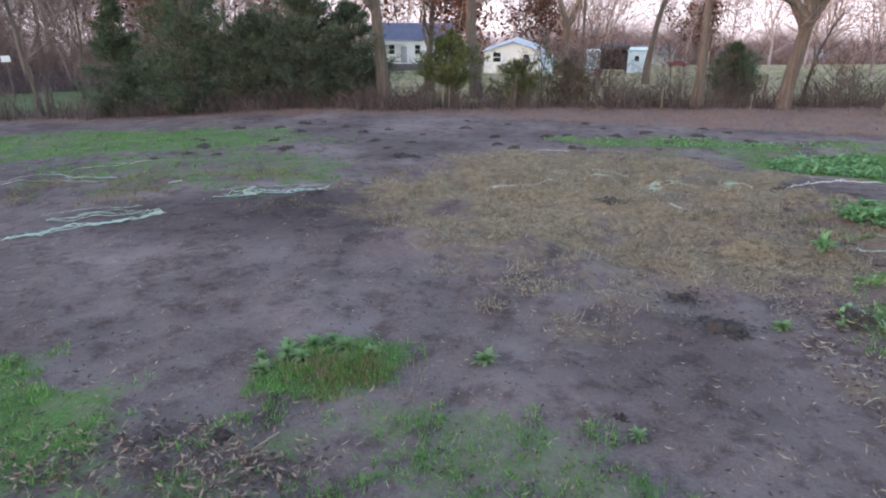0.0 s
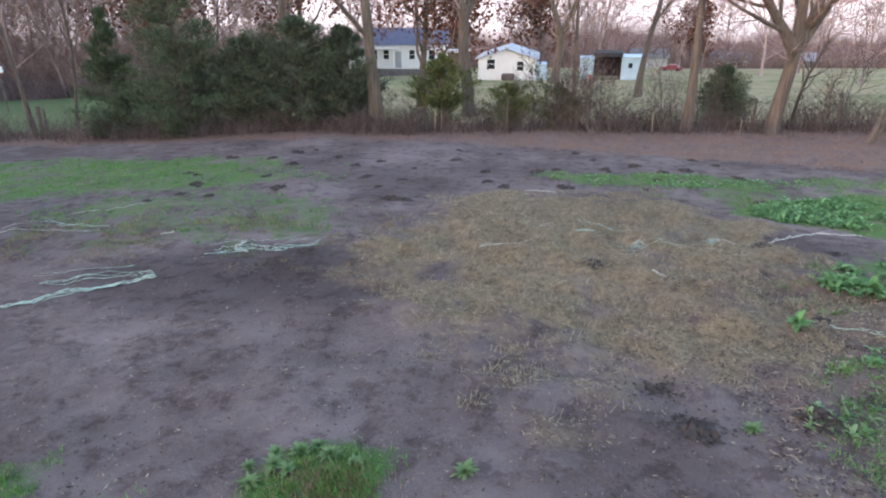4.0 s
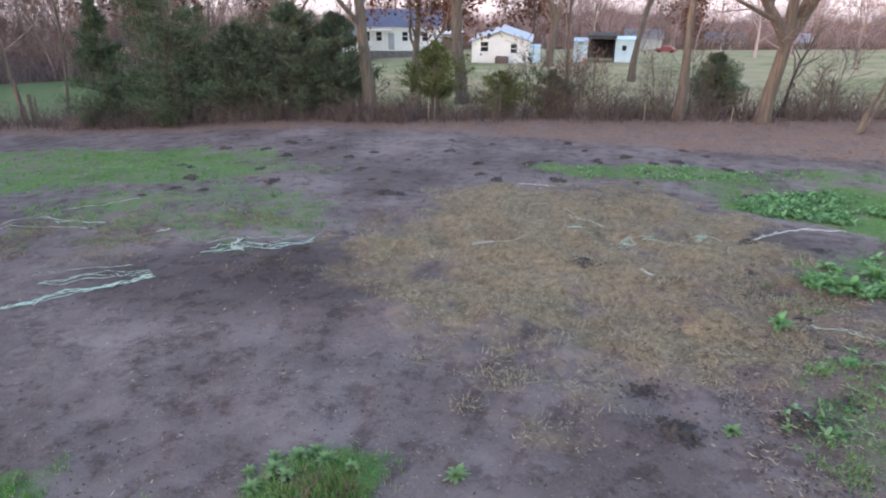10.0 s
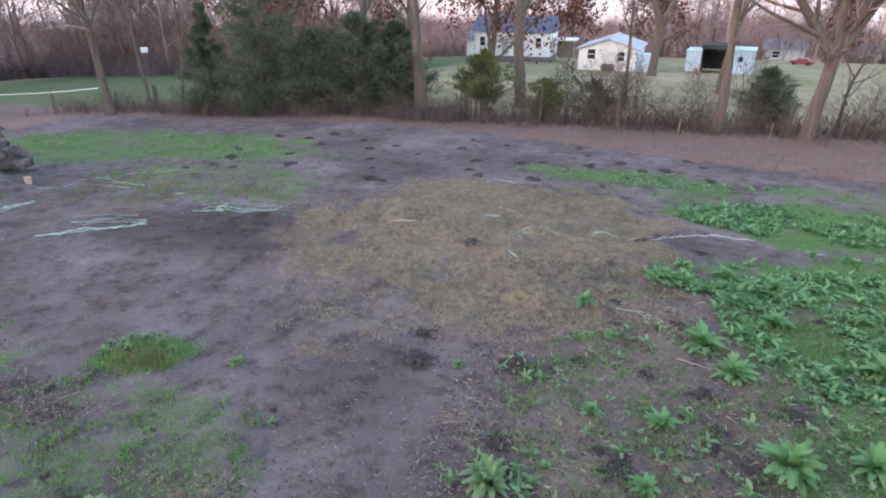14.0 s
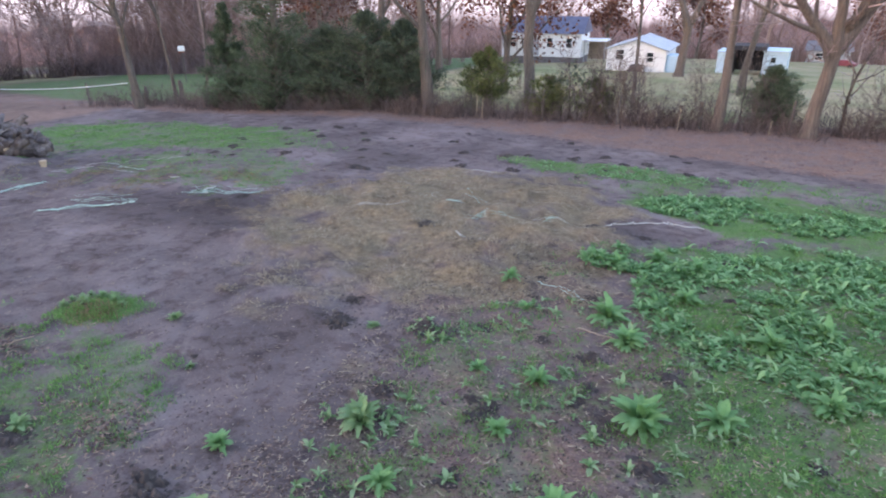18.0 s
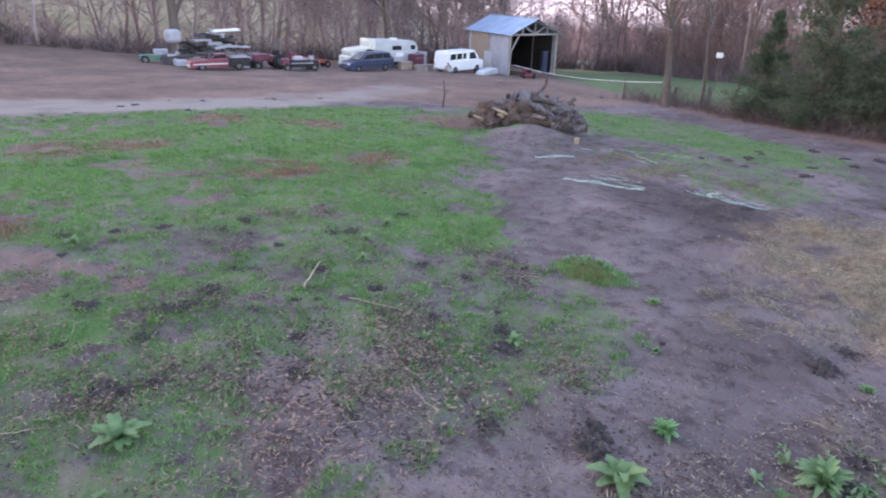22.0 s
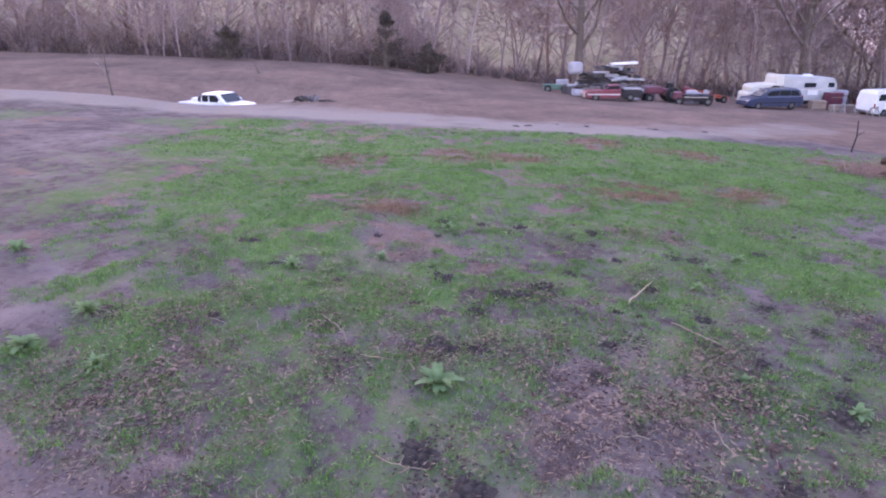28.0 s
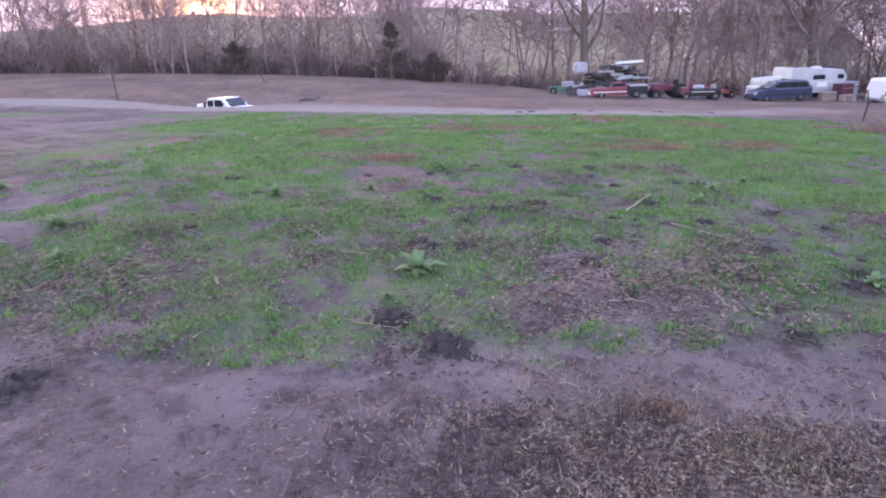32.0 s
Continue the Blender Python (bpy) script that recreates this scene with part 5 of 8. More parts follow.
# local frame: front faces -y, x to the right
W, L, E_, PK = 5.5, 8.2, 3.95, 5.25
for sx in (-1, 1):
    n = 9
    for i in range(n):
        part("tin_sheet", boxed(sx * W / 2 + (0.02 if i % 2 else 0), L * (i + 0.5) / n, E_ / 2, 0.05, L / n + 0.03, E_), M_TIN, SH)
# back wall takes the near-black tone of the shaded interior
part("back_wall", boxed(0, L, E_ / 2, W, 0.06, E_), M_DARK, SH)
part("plank_panel", boxed(-W / 2 - 0.05, L * 0.7, E_ * 0.62, 0.05, L * 0.45, E_ * 0.7), M_PLANK, SH, "bare brown plank panel on the side")
part("tin_patch", boxed(-W / 2 - 0.09, L * 0.48, 1.05, 0.04, 1.5, 2.0), M_CARGREY, SH, "pale sheet leaning on the wall")
for i, (px_, py_) in enumerate(((-W / 2, 0), (W / 2, 0), (-W / 2, L), (W / 2, L), (-W / 2, L / 2), (W / 2, L / 2))):
    part("post", boxed(px_ * 0.985, py_ + (0.05 if py_ == 0 else -0.1), E_ / 2, 0.18, 0.18, E_), M_TIMBER, SH)
sl, an = math.hypot(W / 2, PK - E_), math.atan2(PK - E_, W / 2)
for s in (-1, 1):
    for i in range(10):
        bm = boxed(0, -0.55 + (L + 0.9) * (i + 0.5) / 10, 0.025 if i % 2 else 0.0, sl + 0.5, (L + 0.9) / 10 + 0.04, 0.05)
        bmesh.ops.rotate(bm, verts=bm.verts, cent=(0, 0, 0), matrix=Matrix.Rotation(s * an, 3, "Y"))
        bmesh.ops.translate(bm, verts=bm.verts, vec=(s * (W / 4 + 0.12), 0, (E_ + PK) / 2 + 0.02))
        part("roof_sheet", bm, M_GALV, SH)


def beam(parent, p0, p1, w=0.13, mat=M_TIMBER, name="truss_member"):
    p0, p1 = Vector(p0), Vector(p1)
    d = p1 - p0
    bm = bmesh.new()
    bmesh.ops.create_cube(bm, size=1.0)
    bmesh.ops.scale(bm, vec=(w, w, d.length), verts=bm.verts)
    bmesh.ops.transform(bm, matrix=Matrix.Translation((p0 + p1) / 2) @ d.to_track_quat("Z", "Y").to_matrix().to_4x4(), verts=bm.verts)
    return part(name, bm, mat, parent)


for fy in (-0.08, L * 0.5):
    beam(SH, (-W / 2 - 0.1, fy, E_ - 0.05), (W / 2 + 0.1, fy, E_ - 0.05), 0.17)
    beam(SH, (-W / 2 - 0.1, fy, E_ + 0.02), (0, fy, PK - 0.1))
    beam(SH, (W / 2 + 0.1, fy, E_ + 0.02), (0, fy, PK - 0.1))
    beam(SH, (0, fy, E_), (0, fy, PK - 0.15))
    for s in (-1, 1):
        beam(SH, (s * 0.1, fy, E_), (s * W * 0.22, fy, E_ + 0.72))
        beam(SH, (s * W * 0.27, fy, E_), (s * W * 0.24, fy, E_ + 0.6))
beam(SH, (-W / 2, -0.1, 2.2), (-W / 2 + 0.95, -0.1, E_ - 0.1))
# added near-black lining and loft sheet: interior shade put into their colour
part("inner_lining", boxed(W / 2 - 0.06, L / 2 + 0.3, E_ / 2, 0.04, L - 0.8, E_ - 0.1), M_DARK, SH, "near-black lining that holds the shade inside the shed")
part("loft_boards", boxed(0, L * 0.62, E_ - 0.2, W - 0.2, L * 0.7, 0.06), M_DARK, SH, "near-black sheet over the ties, holding interior shade")
part("inner_shelf", boxed(0.6, L - 0.6, 1.3, 3.4, 0.8, 0.08), M_PLANK, SH)
part("barrel_stack", cyl(bmesh.new(), (2.1, 0.9, 0.0), (2.1, 0.9, 2.2), 0.38, n=12), M_CARBLUE, SH, "blue drums stacked along the wall")
mower = thing("red_mower", -43.9, 32.2, place_z(-43.9, 32.2), 70, "faded red riding mower in the shed mouth", "mower")
part("hood", boxed(0, 0.45, 0.6, 0.6, 0.9, 0.45, 0.08), M_CARRED, mower)
part("deck", boxed(0, -0.2, 0.3, 1.1, 1.0, 0.2, 0.05), M_CARRED, mower)
part("seat", boxed(0, -0.5, 0.75, 0.45, 0.4, 0.4, 0.08), M_RUBBER, mower)
for wx, wy_, r in ((-0.45, 0.65, 0.2), (0.45, 0.65, 0.2), (-0.5, -0.5, 0.27), (0.5, -0.5, 0.27)):
    part("wheel", cyl(bmesh.new(), (wx - 0.1, wy_, r), (wx + 0.1, wy_, r), r, n=14), M_RUBBER, mower)


# ---------------------------------------------------------------- vehicles
def wheels(parent, pts, r=0.34, w=0.22):
    """pts: (x, y) of each wheel's centre; the axle lies along x."""
    for x, y in pts:
        bm = bmesh.new()
        cyl(bm, (x - w / 2, y, r), (x + w / 2, y, r), r, n=20)
        bmesh.ops.bevel(bm, geom=[e for e in bm.edges if abs(e.verts[0].co.x - e.verts[1].co.x) < 1e-5], offset=0.03, segments=2, affect="EDGES")
        wl = part("wheel", bm, M_RUBBER, parent)
        s = 1 if x > 0 else -1
        part("rim", cyl(bmesh.new(), (x + s * (w / 2 - 0.06), y, r), (x + s * (w / 2 + 0.012), y, r), r * 0.58, r * 0.5, 14), M_RIM, wl)


def side_panel(name, parent, outline, x, mat, thick=0.02, label=""):
    """A flat pane or panel with an outline in (y, z), on the side at x."""
    s = 1 if x > 0 else -1
    return part(name, poly_prism(bmesh.new(), outline, x - s * 0.005, x + s * thick), mat, parent, label)


def shell(parent, low, high, w_low, w_high, mat, z_split=0.0, label="", name="body"):
    """low: the lower body's (y, z) outline; high: the cabin's outline, drawn in towards its top."""
    bm = poly_prism(bmesh.new(), low, -w_low, w_low, 0.05)
    b = part(name, bm, mat, parent, label)
    if high:
        bm = poly_prism(bmesh.new(), high, -w_low + 0.02, w_low - 0.02)
        zmin, zmax = min(z for _, z in high), max(z for _, z in high)
        for v in bm.verts:
            k = (v.co.z - zmin) / (zmax - zmin)
            v.co.x *= 1 - k * (1 - w_high / w_low)
        bmesh.ops.bevel(bm, geom=list(bm.edges), offset=0.04, segments=2, affect="EDGES", profile=0.5)
        part("cabin", bm, mat, parent)
    return b


VEH = "parked vehicles by the woods"

# dark blue minivan, nose to -y
v = thing("minivan", -50.2, 18.4, place_z(-50.2, 18.4), 12, "dark blue minivan parked on brown grass", "car", VEH)
shell(v, [(-2.42, 0.35), (-2.45, 0.72), (-2.2, 0.92), (-1.35, 1.06), (2.35, 1.08), (2.42, 0.9), (2.42, 0.4), (2.3, 0.26), (-2.2, 0.26)],
      [(-1.4, 1.02), (-0.55, 1.62), (0.2, 1.7), (1.85, 1.68), (2.12, 1.6), (2.36, 1.02)], 0.93, 0.72, M_CARBLUE)
for sx in (-0.9, 0.9):
    k = 0.86 if sx > 0 else -0.86
    side_panel("window", v, [(-1.0, 1.14), (-0.48, 1.54), (0.22, 1.58), (0.22, 1.14)], k, M_GLASS, 0.03, "side window")
    side_panel("window", v, [(0.3, 1.14), (0.3, 1.58), (1.2, 1.58), (1.2, 1.14)], k, M_GLASS, 0.03, "side window")
    side_panel("window", v, [(1.28, 1.14), (1.28, 1.58), (1.86, 1.55), (2.1, 1.14)], k, M_GLASS, 0.03, "side window")
    side_panel("trim_strip", v, [(-1.6, 0.55), (-1.6, 0.63), (2.2, 0.63), (2.2, 0.55)], sx + (0.03 if sx > 0 else -0.03), M_DARK)
    part("tail_lamp", boxed(sx * 0.95, 2.33, 1.0, 0.1, 0.14, 0.34, 0.02), M_LAMPRED, v)
    part("headlight", boxed(sx * 0.8, -2.4, 0.74, 0.28, 0.14, 0.16, 0.03), M_LAMP, v)
    part("mirror", boxed(sx * 1.08, -0.9, 1.15, 0.14, 0.12, 0.14, 0.03), M_CARBLUE, v)
bm = poly_prism(bmesh.new(), [(-1.36, 1.09), (-0.6, 1.6), (-0.62, 1.63), (-1.4, 1.11)], -0.72, 0.72)
part("windscreen", bm, M_GLASS, v)
part("bumper", boxed(0, -2.45, 0.45, 1.75, 0.14, 0.26, 0.05), M_CARBLUE, v)
part("bumper", boxed(0, 2.44, 0.48, 1.75, 0.14, 0.26, 0.05), M_CARBLUE, v)
wheels(v, [(-0.83, -1.5), (0.83, -1.5), (-0.83, 1.45), (0.83, 1.45)])

# camper on a truck chassis, cab to -y
v = thing("camper", -54.6, 21.6, place_z(-54.6, 21.6), 8, "cream and grey camper with an over-cab bunk", "camper", VEH)
part("box_body", poly_prism(bmesh.new(), [(-1.2, 0.6), (2.4, 0.6), (2.5, 1.1), (3.5, 1.2), (3.6, 1.9), (3.2, 2.55), (0.6, 2.72), (-1.3, 2.78), (-1.3, 0.6)], -1.12, 1.12, 0.06), M_CARGREY, v, "grey ribbed camper box")
part("bunk", poly_prism(bmesh.new(), [(-1.95, 1.9), (-1.25, 1.85), (-1.25, 2.84), (-1.8, 2.88), (-1.95, 2.6)], -1.1, 1.1, 0.08), M_CARCREAM, v, "cream over-cab bunk")
shell(v, [(-4.35, 0.5), (-4.35, 1.2), (-4.2, 1.32), (-3.1, 1.4), (-1.3, 1.4), (-1.3, 0.5)], [(-3.15, 1.38), (-2.6, 2.02), (-1.35, 2.02), (-1.3, 1.38)], 0.98, 0.86, M_CARCREAM)
part("hood_cover", poly_prism(bmesh.new(), [(-4.0, 1.3), (-3.1, 1.38), (-1.9, 1.95), (-1.9, 2.12), (-3.8, 1.98), (-4.05, 1.8)], -1.0, 1.0, 0.1), M_CARCREAM, v, "cream tarp over the hood")
for s in (-1, 1):
    side_panel("cab_window", v, [(-2.85, 1.45), (-2.5, 1.92), (-1.5, 1.92), (-1.5, 1.45)], s * 0.95, M_GLASS, 0.03)
    for y0, y1 in ((0.6, 1.65), (2.75, 3.3)):
        side_panel("window", v, [(y0, 1.75), (y0, 2.15), (y1, 2.15), (y1, 1.75)], s * 1.12, M_GLASS, 0.02)
    side_panel("window_sheet", v, [(1.0, 1.1), (1.0, 1.5), (1.9, 1.5), (1.9, 1.1)], s * 1.12, M_WHITE, 0.02)
    side_panel("side_stripe", v, [(-1.2, 1.52), (-1.2, 1.62), (2.4, 1.62), (2.4, 1.52)], s * 1.12, M_STRIPE, 0.012)
    part("headlight", boxed(s * 0.78, -4.36, 1.0, 0.22, 0.06, 0.2, 0.03), M_LAMP, v)
part("roof_vent", boxed(0.1, 1.3, 2.75, 0.6, 0.7, 0.16, 0.04), M_WHITE, v)
part("bumper", boxed(0, -4.42, 0.55, 1.9, 0.14, 0.2, 0.04), M_CHROME, v)
wheels(v, [(-0.9, -3.3), (0.9, -3.3), (-0.92, 2.0), (0.92, 2.0)], 0.4)

# white van, nose to -y, boat-like clutter behind it
v = thing("van", -49.2, 27.6, place_z(-49.2, 27.6), 200, "old white passenger van with a row of windows", "van", VEH)
shell(v, [(-2.5, 0.4), (-2.55, 1.0), (-2.4, 1.15), (-1.85, 1.22), (2.55, 1.22), (2.6, 0.45), (2.4, 0.3), (-2.35, 0.3)],
      [(-2.0, 1.16), (-1.5, 1.95), (-1.2, 2.12), (2.35, 2.1), (2.5, 1.9), (2.56, 1.16)], 1.0, 0.84, M_CARWHITE)
for s in (-1, 1):
    for pts in ([(-1.55, 1.3), (-1.25, 1.9), (-0.5, 1.9), (-0.5, 1.3)], [(0.0, 1.35), (0.0, 1.88), (0.4, 1.88), (0.4, 1.35)], [(0.62, 1.35), (0.62, 1.88), (1.3, 1.88), (1.3, 1.35)], [(1.5, 1.35), (1.5, 1.88), (2.2, 1.85), (2.3, 1.35)]):
        side_panel("window", v, pts, s * 0.935, M_GLASS, 0.04)
    part("headlight", boxed(s * 0.75, -2.53, 0.85, 0.3, 0.06, 0.2, 0.03), M_LAMP, v)
    part("tail_lamp", boxed(s * 0.93, 2.57, 0.95, 0.12, 0.06, 0.4, 0.02), M_LAMPRED, v)
part("windscreen", poly_prism(bmesh.new(), [(-1.97, 1.24), (-1.52, 1.92), (-1.56, 1.95), (-2.02, 1.26)], -0.82, 0.82), M_GLASS, v)
part("bumper", boxed(0, -2.58, 0.5, 1.9, 0.14, 0.2, 0.04), M_CHROME, v)
part("bumper", boxed(0, 2.62, 0.5, 1.9, 0.14, 0.2, 0.04), M_CHROME, v)
wheels(v, [(-0.9, -1.6), (0.9, -1.6), (-0.9, 1.6), (0.9, 1.6)], 0.36)
jt = thing("small_boat", -46.7, 29.4, place_z(-46.7, 29.4), 25, "upturned white boat hull beside the van", "boat")
part("hull", poly_prism(bmesh.new(), [(-1.3, 0.0), (-1.2, 0.4), (-0.6, 0.56), (0.9, 0.6), (1.2, 0.45), (1.3, 0.0)], -0.5, 0.5, 0.12), M_CARGREY, jt)
part("keel", boxed(0, 0, 0.58, 0.06, 2.0, 0.06), M_TIN, jt)

# faded red car, nose to -y
v = thing("red_car", -48.6, 4.9, place_z(-48.6, 4.9), 4, "faded red coupe with a pale side stripe", "car", VEH)
shell(v, [(-2.4, 0.38), (-2.42, 0.68), (-2.25, 0.82), (-0.9, 0.9), (0.6, 0.92), (0.62, 0.4), (0.5, 0.28), (-2.25, 0.28)],
      [(-0.95, 0.88), (-0.35, 1.28), (0.3, 1.32), (0.58, 1.28), (0.6, 0.88)], 0.9, 0.66, M_CARRED)
part("bed", poly_prism(bmesh.new(), [(0.62, 0.4), (0.62, 0.92), (2.35, 0.9), (2.4, 0.45), (2.3, 0.3), (0.62, 0.3)], -0.89, 0.89, 0.05), M_DARK, v, "dark primered rear end")
for s in (-1, 1):
    side_panel("window", v, [(-0.75, 0.95), (-0.32, 1.24), (0.45, 1.27), (0.48, 0.95)], s * 0.78, M_GLASS, 0.04)
    side_panel("side_stripe", v, [(-2.2, 0.52), (-2.2, 0.62), (0.55, 0.62), (0.55, 0.52)], s * 0.9, M_STRIPE, 0.012)
    part("headlight", boxed(s * 0.66, -2.42, 0.62, 0.34, 0.06, 0.14, 0.02), M_LAMP, v)
part("windscreen", poly_prism(bmesh.new(), [(-0.93, 0.92), (-0.37, 1.25), (-0.4, 1.28), (-0.97, 0.94)], -0.66, 0.66), M_GLASS, v)
part("rear_rack", boxed(0, 1.6, 1.0, 1.7, 1.5, 0.1, 0.02), M_CHROME, v, "pale rail over the rear end")
part("bumper", boxed(0, -2.45, 0.42, 1.8, 0.12, 0.18, 0.03), M_CHROME, v)
wheels(v, [(-0.8, -1.5), (0.8, -1.5), (-0.8, 1.4), (0.8, 1.4)], 0.33)

# stacked lumber and sheet metal behind it
stack = thing("lumber_stack", -53.6, 4.9, place_z(-53.6, 4.9), 5, "tall untidy stack of grey boards and sheets", "lumber")
srng = random.Random(8)
for k in range(92):
    y_ = srng.uniform(-2.7, 2.5)
    top = np.interp(y_, [-2.7, -2.0, -1.0, 0.0, 1.2, 2.5], [1.6, 2.1, 2.2, 2.9, 2.7, 1.9])
    z_ = 0.15 + top * 0.95 * srng.random() ** 0.8
    part("board", boxed(srng.uniform(-0.5, 0.55), y_, z_, srng.uniform(0.2, 0.9), srng.uniform(0.5, 2.0), srng.uniform(0.06, 0.32), 0.0, rz=srng.gauss(0, 0.25), rx=srng.gauss(0, 0.1)), srng.choice([M_STACK, M_STACK, M_STACK, M_DARK, M_DARK, M_TIN]), stack)
for y_ in (-2.6, -0.9, 0.9, 2.4):
    part("bearer", boxed(0, y_, 1.1, 0.14, 0.14, 2.2), M_PLANK, stack)
part("white_panel", boxed(0.2, 1.5, 3.05, 1.0, 2.3, 0.18, 0.02, rz=0.03, rx=0.05), M_WHITE, stack, "white panel lying on top")
part("wrapped_load", boxed(0.1, -2.9, 2.65, 1.1, 1.3, 1.1, 0.3), M_TARP, stack, "pale wrapped load")
part("white_bale", boxed(0.3, -2.6, 0.5, 1.2, 1.0, 0.6, 0.12), M_TARP, stack, "pale plastic bundle")

# tractor-like implements, crates and clutter
gm = thing("green_implement", -56.6, 0.5, place_z(-56.6, 0.5), 0, "faded green implement with a white tank", "implement")
part("chassis", boxed(0, -0.3, 0.5, 0.9, 1.9, 0.5, 0.08), M_GREENPAINT, gm)
part("tank", boxed(0.0, 0.6, 0.9, 0.7, 1.2, 0.6, 0.1), M_TARP, gm, "off-white tank")
wheels(gm, [(-0.6, -0.8), (0.6, -0.8), (-0.6, 0.8), (0.6, 0.8)], 0.36)
mt = thing("maroon_tractor", -50.8, 9.6, place_z(-50.8, 9.6), 10, "dark maroon tractor with a roll frame", "tractor")
part("hood", boxed(0, -0.9, 1.0, 0.6, 1.5, 0.6, 0.1), M_MAROON, mt)
part("rear_body", boxed(0, 0.35, 0.85, 0.9, 1.0, 0.6, 0.1), M_MAROON, mt)
part("seat", boxed(0, 0.5, 1.35, 0.45, 0.45, 0.45, 0.08), M_RUBBER, mt)
for s in (-1, 1):
    part("roll_bar", boxed(s * 0.5, 0.8, 1.75, 0.07, 0.07, 1.4), M_TIMBER, mt)
part("roll_bar_top", boxed(0, 0.8, 2.45, 1.07, 0.07, 0.07), M_TIMBER, mt)
wheels(mt, [(-0.65, 0.6), (0.65, 0.6)], 0.62, 0.35)
wheels(mt, [(-0.55, -1.4), (0.55, -1.4)], 0.36, 0.2)
uv = thing("utility_cart", -49.0, 11.8, place_z(-49.0, 11.8), -8, "small dark utility cart with white barrels", "cart")
part("tub", boxed(0, 0.3, 0.6, 1.3, 2.4, 0.5, 0.06), M_DARK, uv)
part("side_rail", boxed(0.66, 0.3, 0.95, 0.05, 2.3, 0.08), M_CARBLUE, uv)
part("side_rail", boxed(0.66, 0.1, 0.7, 0.05, 1.9, 0.08), M_CHROME, uv)
part("front", boxed(0, -1.3, 0.75, 1.3, 0.7, 0.6, 0.1), M_MAROON, uv)
part("barrel", cyl(bmesh.new(), (0.2, 0.9, 0.85), (0.2, 0.9, 1.25), 0.22, n=14), M_TARP, uv)
part("sack", boxed(-0.1, -0.2, 1.0, 0.9, 0.9, 0.4, 0.15), M_TARP, uv)
wheels(uv, [(-0.65, -1.2), (0.65, -1.2), (-0.65, 1.1), (0.65, 1.1)], 0.33)
oi = thing("orange_implement", -53.0, 13.6, place_z(-53.0, 13.6), 15, "orange-red hay implement with long tines", "implement")
for zz in (0.0, 0.22):
    beam(oi, (0, -1.7, 1.15 + zz), (0.2, 2.4, 0.32 + zz * 0.6), 0.09, M_ORANGE, "frame_bar")
part("gear_box", boxed(0, -1.7, 1.2, 0.5, 0.5, 0.6, 0.08), M_CARRED, oi)
for k in range(7):
    part("tine", boxed(0.3, -0.9 + 0.45 * k, 0.95 - 0.09 * k, 0.5, 0.05, 0.05), M_ORANGE, oi)
wheels(oi, [(-0.4, 1.8), (0.4, 1.8)], 0.32, 0.16)
for k, (x_, y_, sx, sy, sz, m_, lab) in enumerate(((-51.6, 22.9, 0.8, 1.2, 0.8, M_PLANK, "weathered wooden crate by the camper"), (-50.4, 23.9, 0.7, 0.9, 0.55, M_PLANK, "low weathered wooden crate by the camper"),
                                               (-52.8, 24.6, 1.1, 1.2, 1.5, M_MAROON, "rusty maroon tank beside the camper"), (-54.0, 25.6, 1.0, 1.0, 1.7, M_TARP, "grey covered heap beside the camper"),
                                               (-52.2, 12.6, 0.9, 1.1, 0.9, M_TARP, "pale covered crate among implements"), (-51.4, 7.7, 0.7, 0.9, 0.9, M_TARP, "pale sack heap among implements"),
                                               (-52.9, 8.6, 1.0, 1.3, 1.2, M_STACK, "dark grey crate among implements"), (-52.6, 10.8, 0.9, 1.6, 1.0, M_MAROON, "rusty maroon bin among implements"), (-51.0, 13.2, 0.8, 1.0, 0.8, M_DARK, "dark box among implements"), (-56.0, 1.6, 1.0, 1.2, 0.9, M_STACK, "dark crate beside the lumber stack"))):
    c_ = thing("crate", x_, y_, place_z(x_, y_), 9 * k, lab, "crate", "clutter by the vehicles")
    part("box", boxed(0, 0, sz / 2, sx, sy, sz, 0.05), m_, c_)
    for zz in (0.25, 0.75):
        part("slat", boxed(sx / 2 + 0.012, 0, sz * zz, 0.03, sy * 0.98, 0.09), M_PLANK, c_)
for k, (x_, y_) in enumerate(((-48.9, 24.2), (-48.4, 23.2), (-47.0, 25.3))):
    s_ = thing("sawhorse", x_, y_, place_z(x_, y_), 20 * k, "pale wooden trestle beside the van", "trestle", "clutter by the vehicles")
    beam(s_, (0, -0.6, 0.65), (0, 0.6, 0.65), 0.1, M_TIMBER, "top")
    for yy in (-0.5, 0.5):
        for xx in (-0.28, 0.28):
            beam(s_, (xx, yy, 0), (0, yy, 0.65), 0.07, M_TIMBER, "leg")

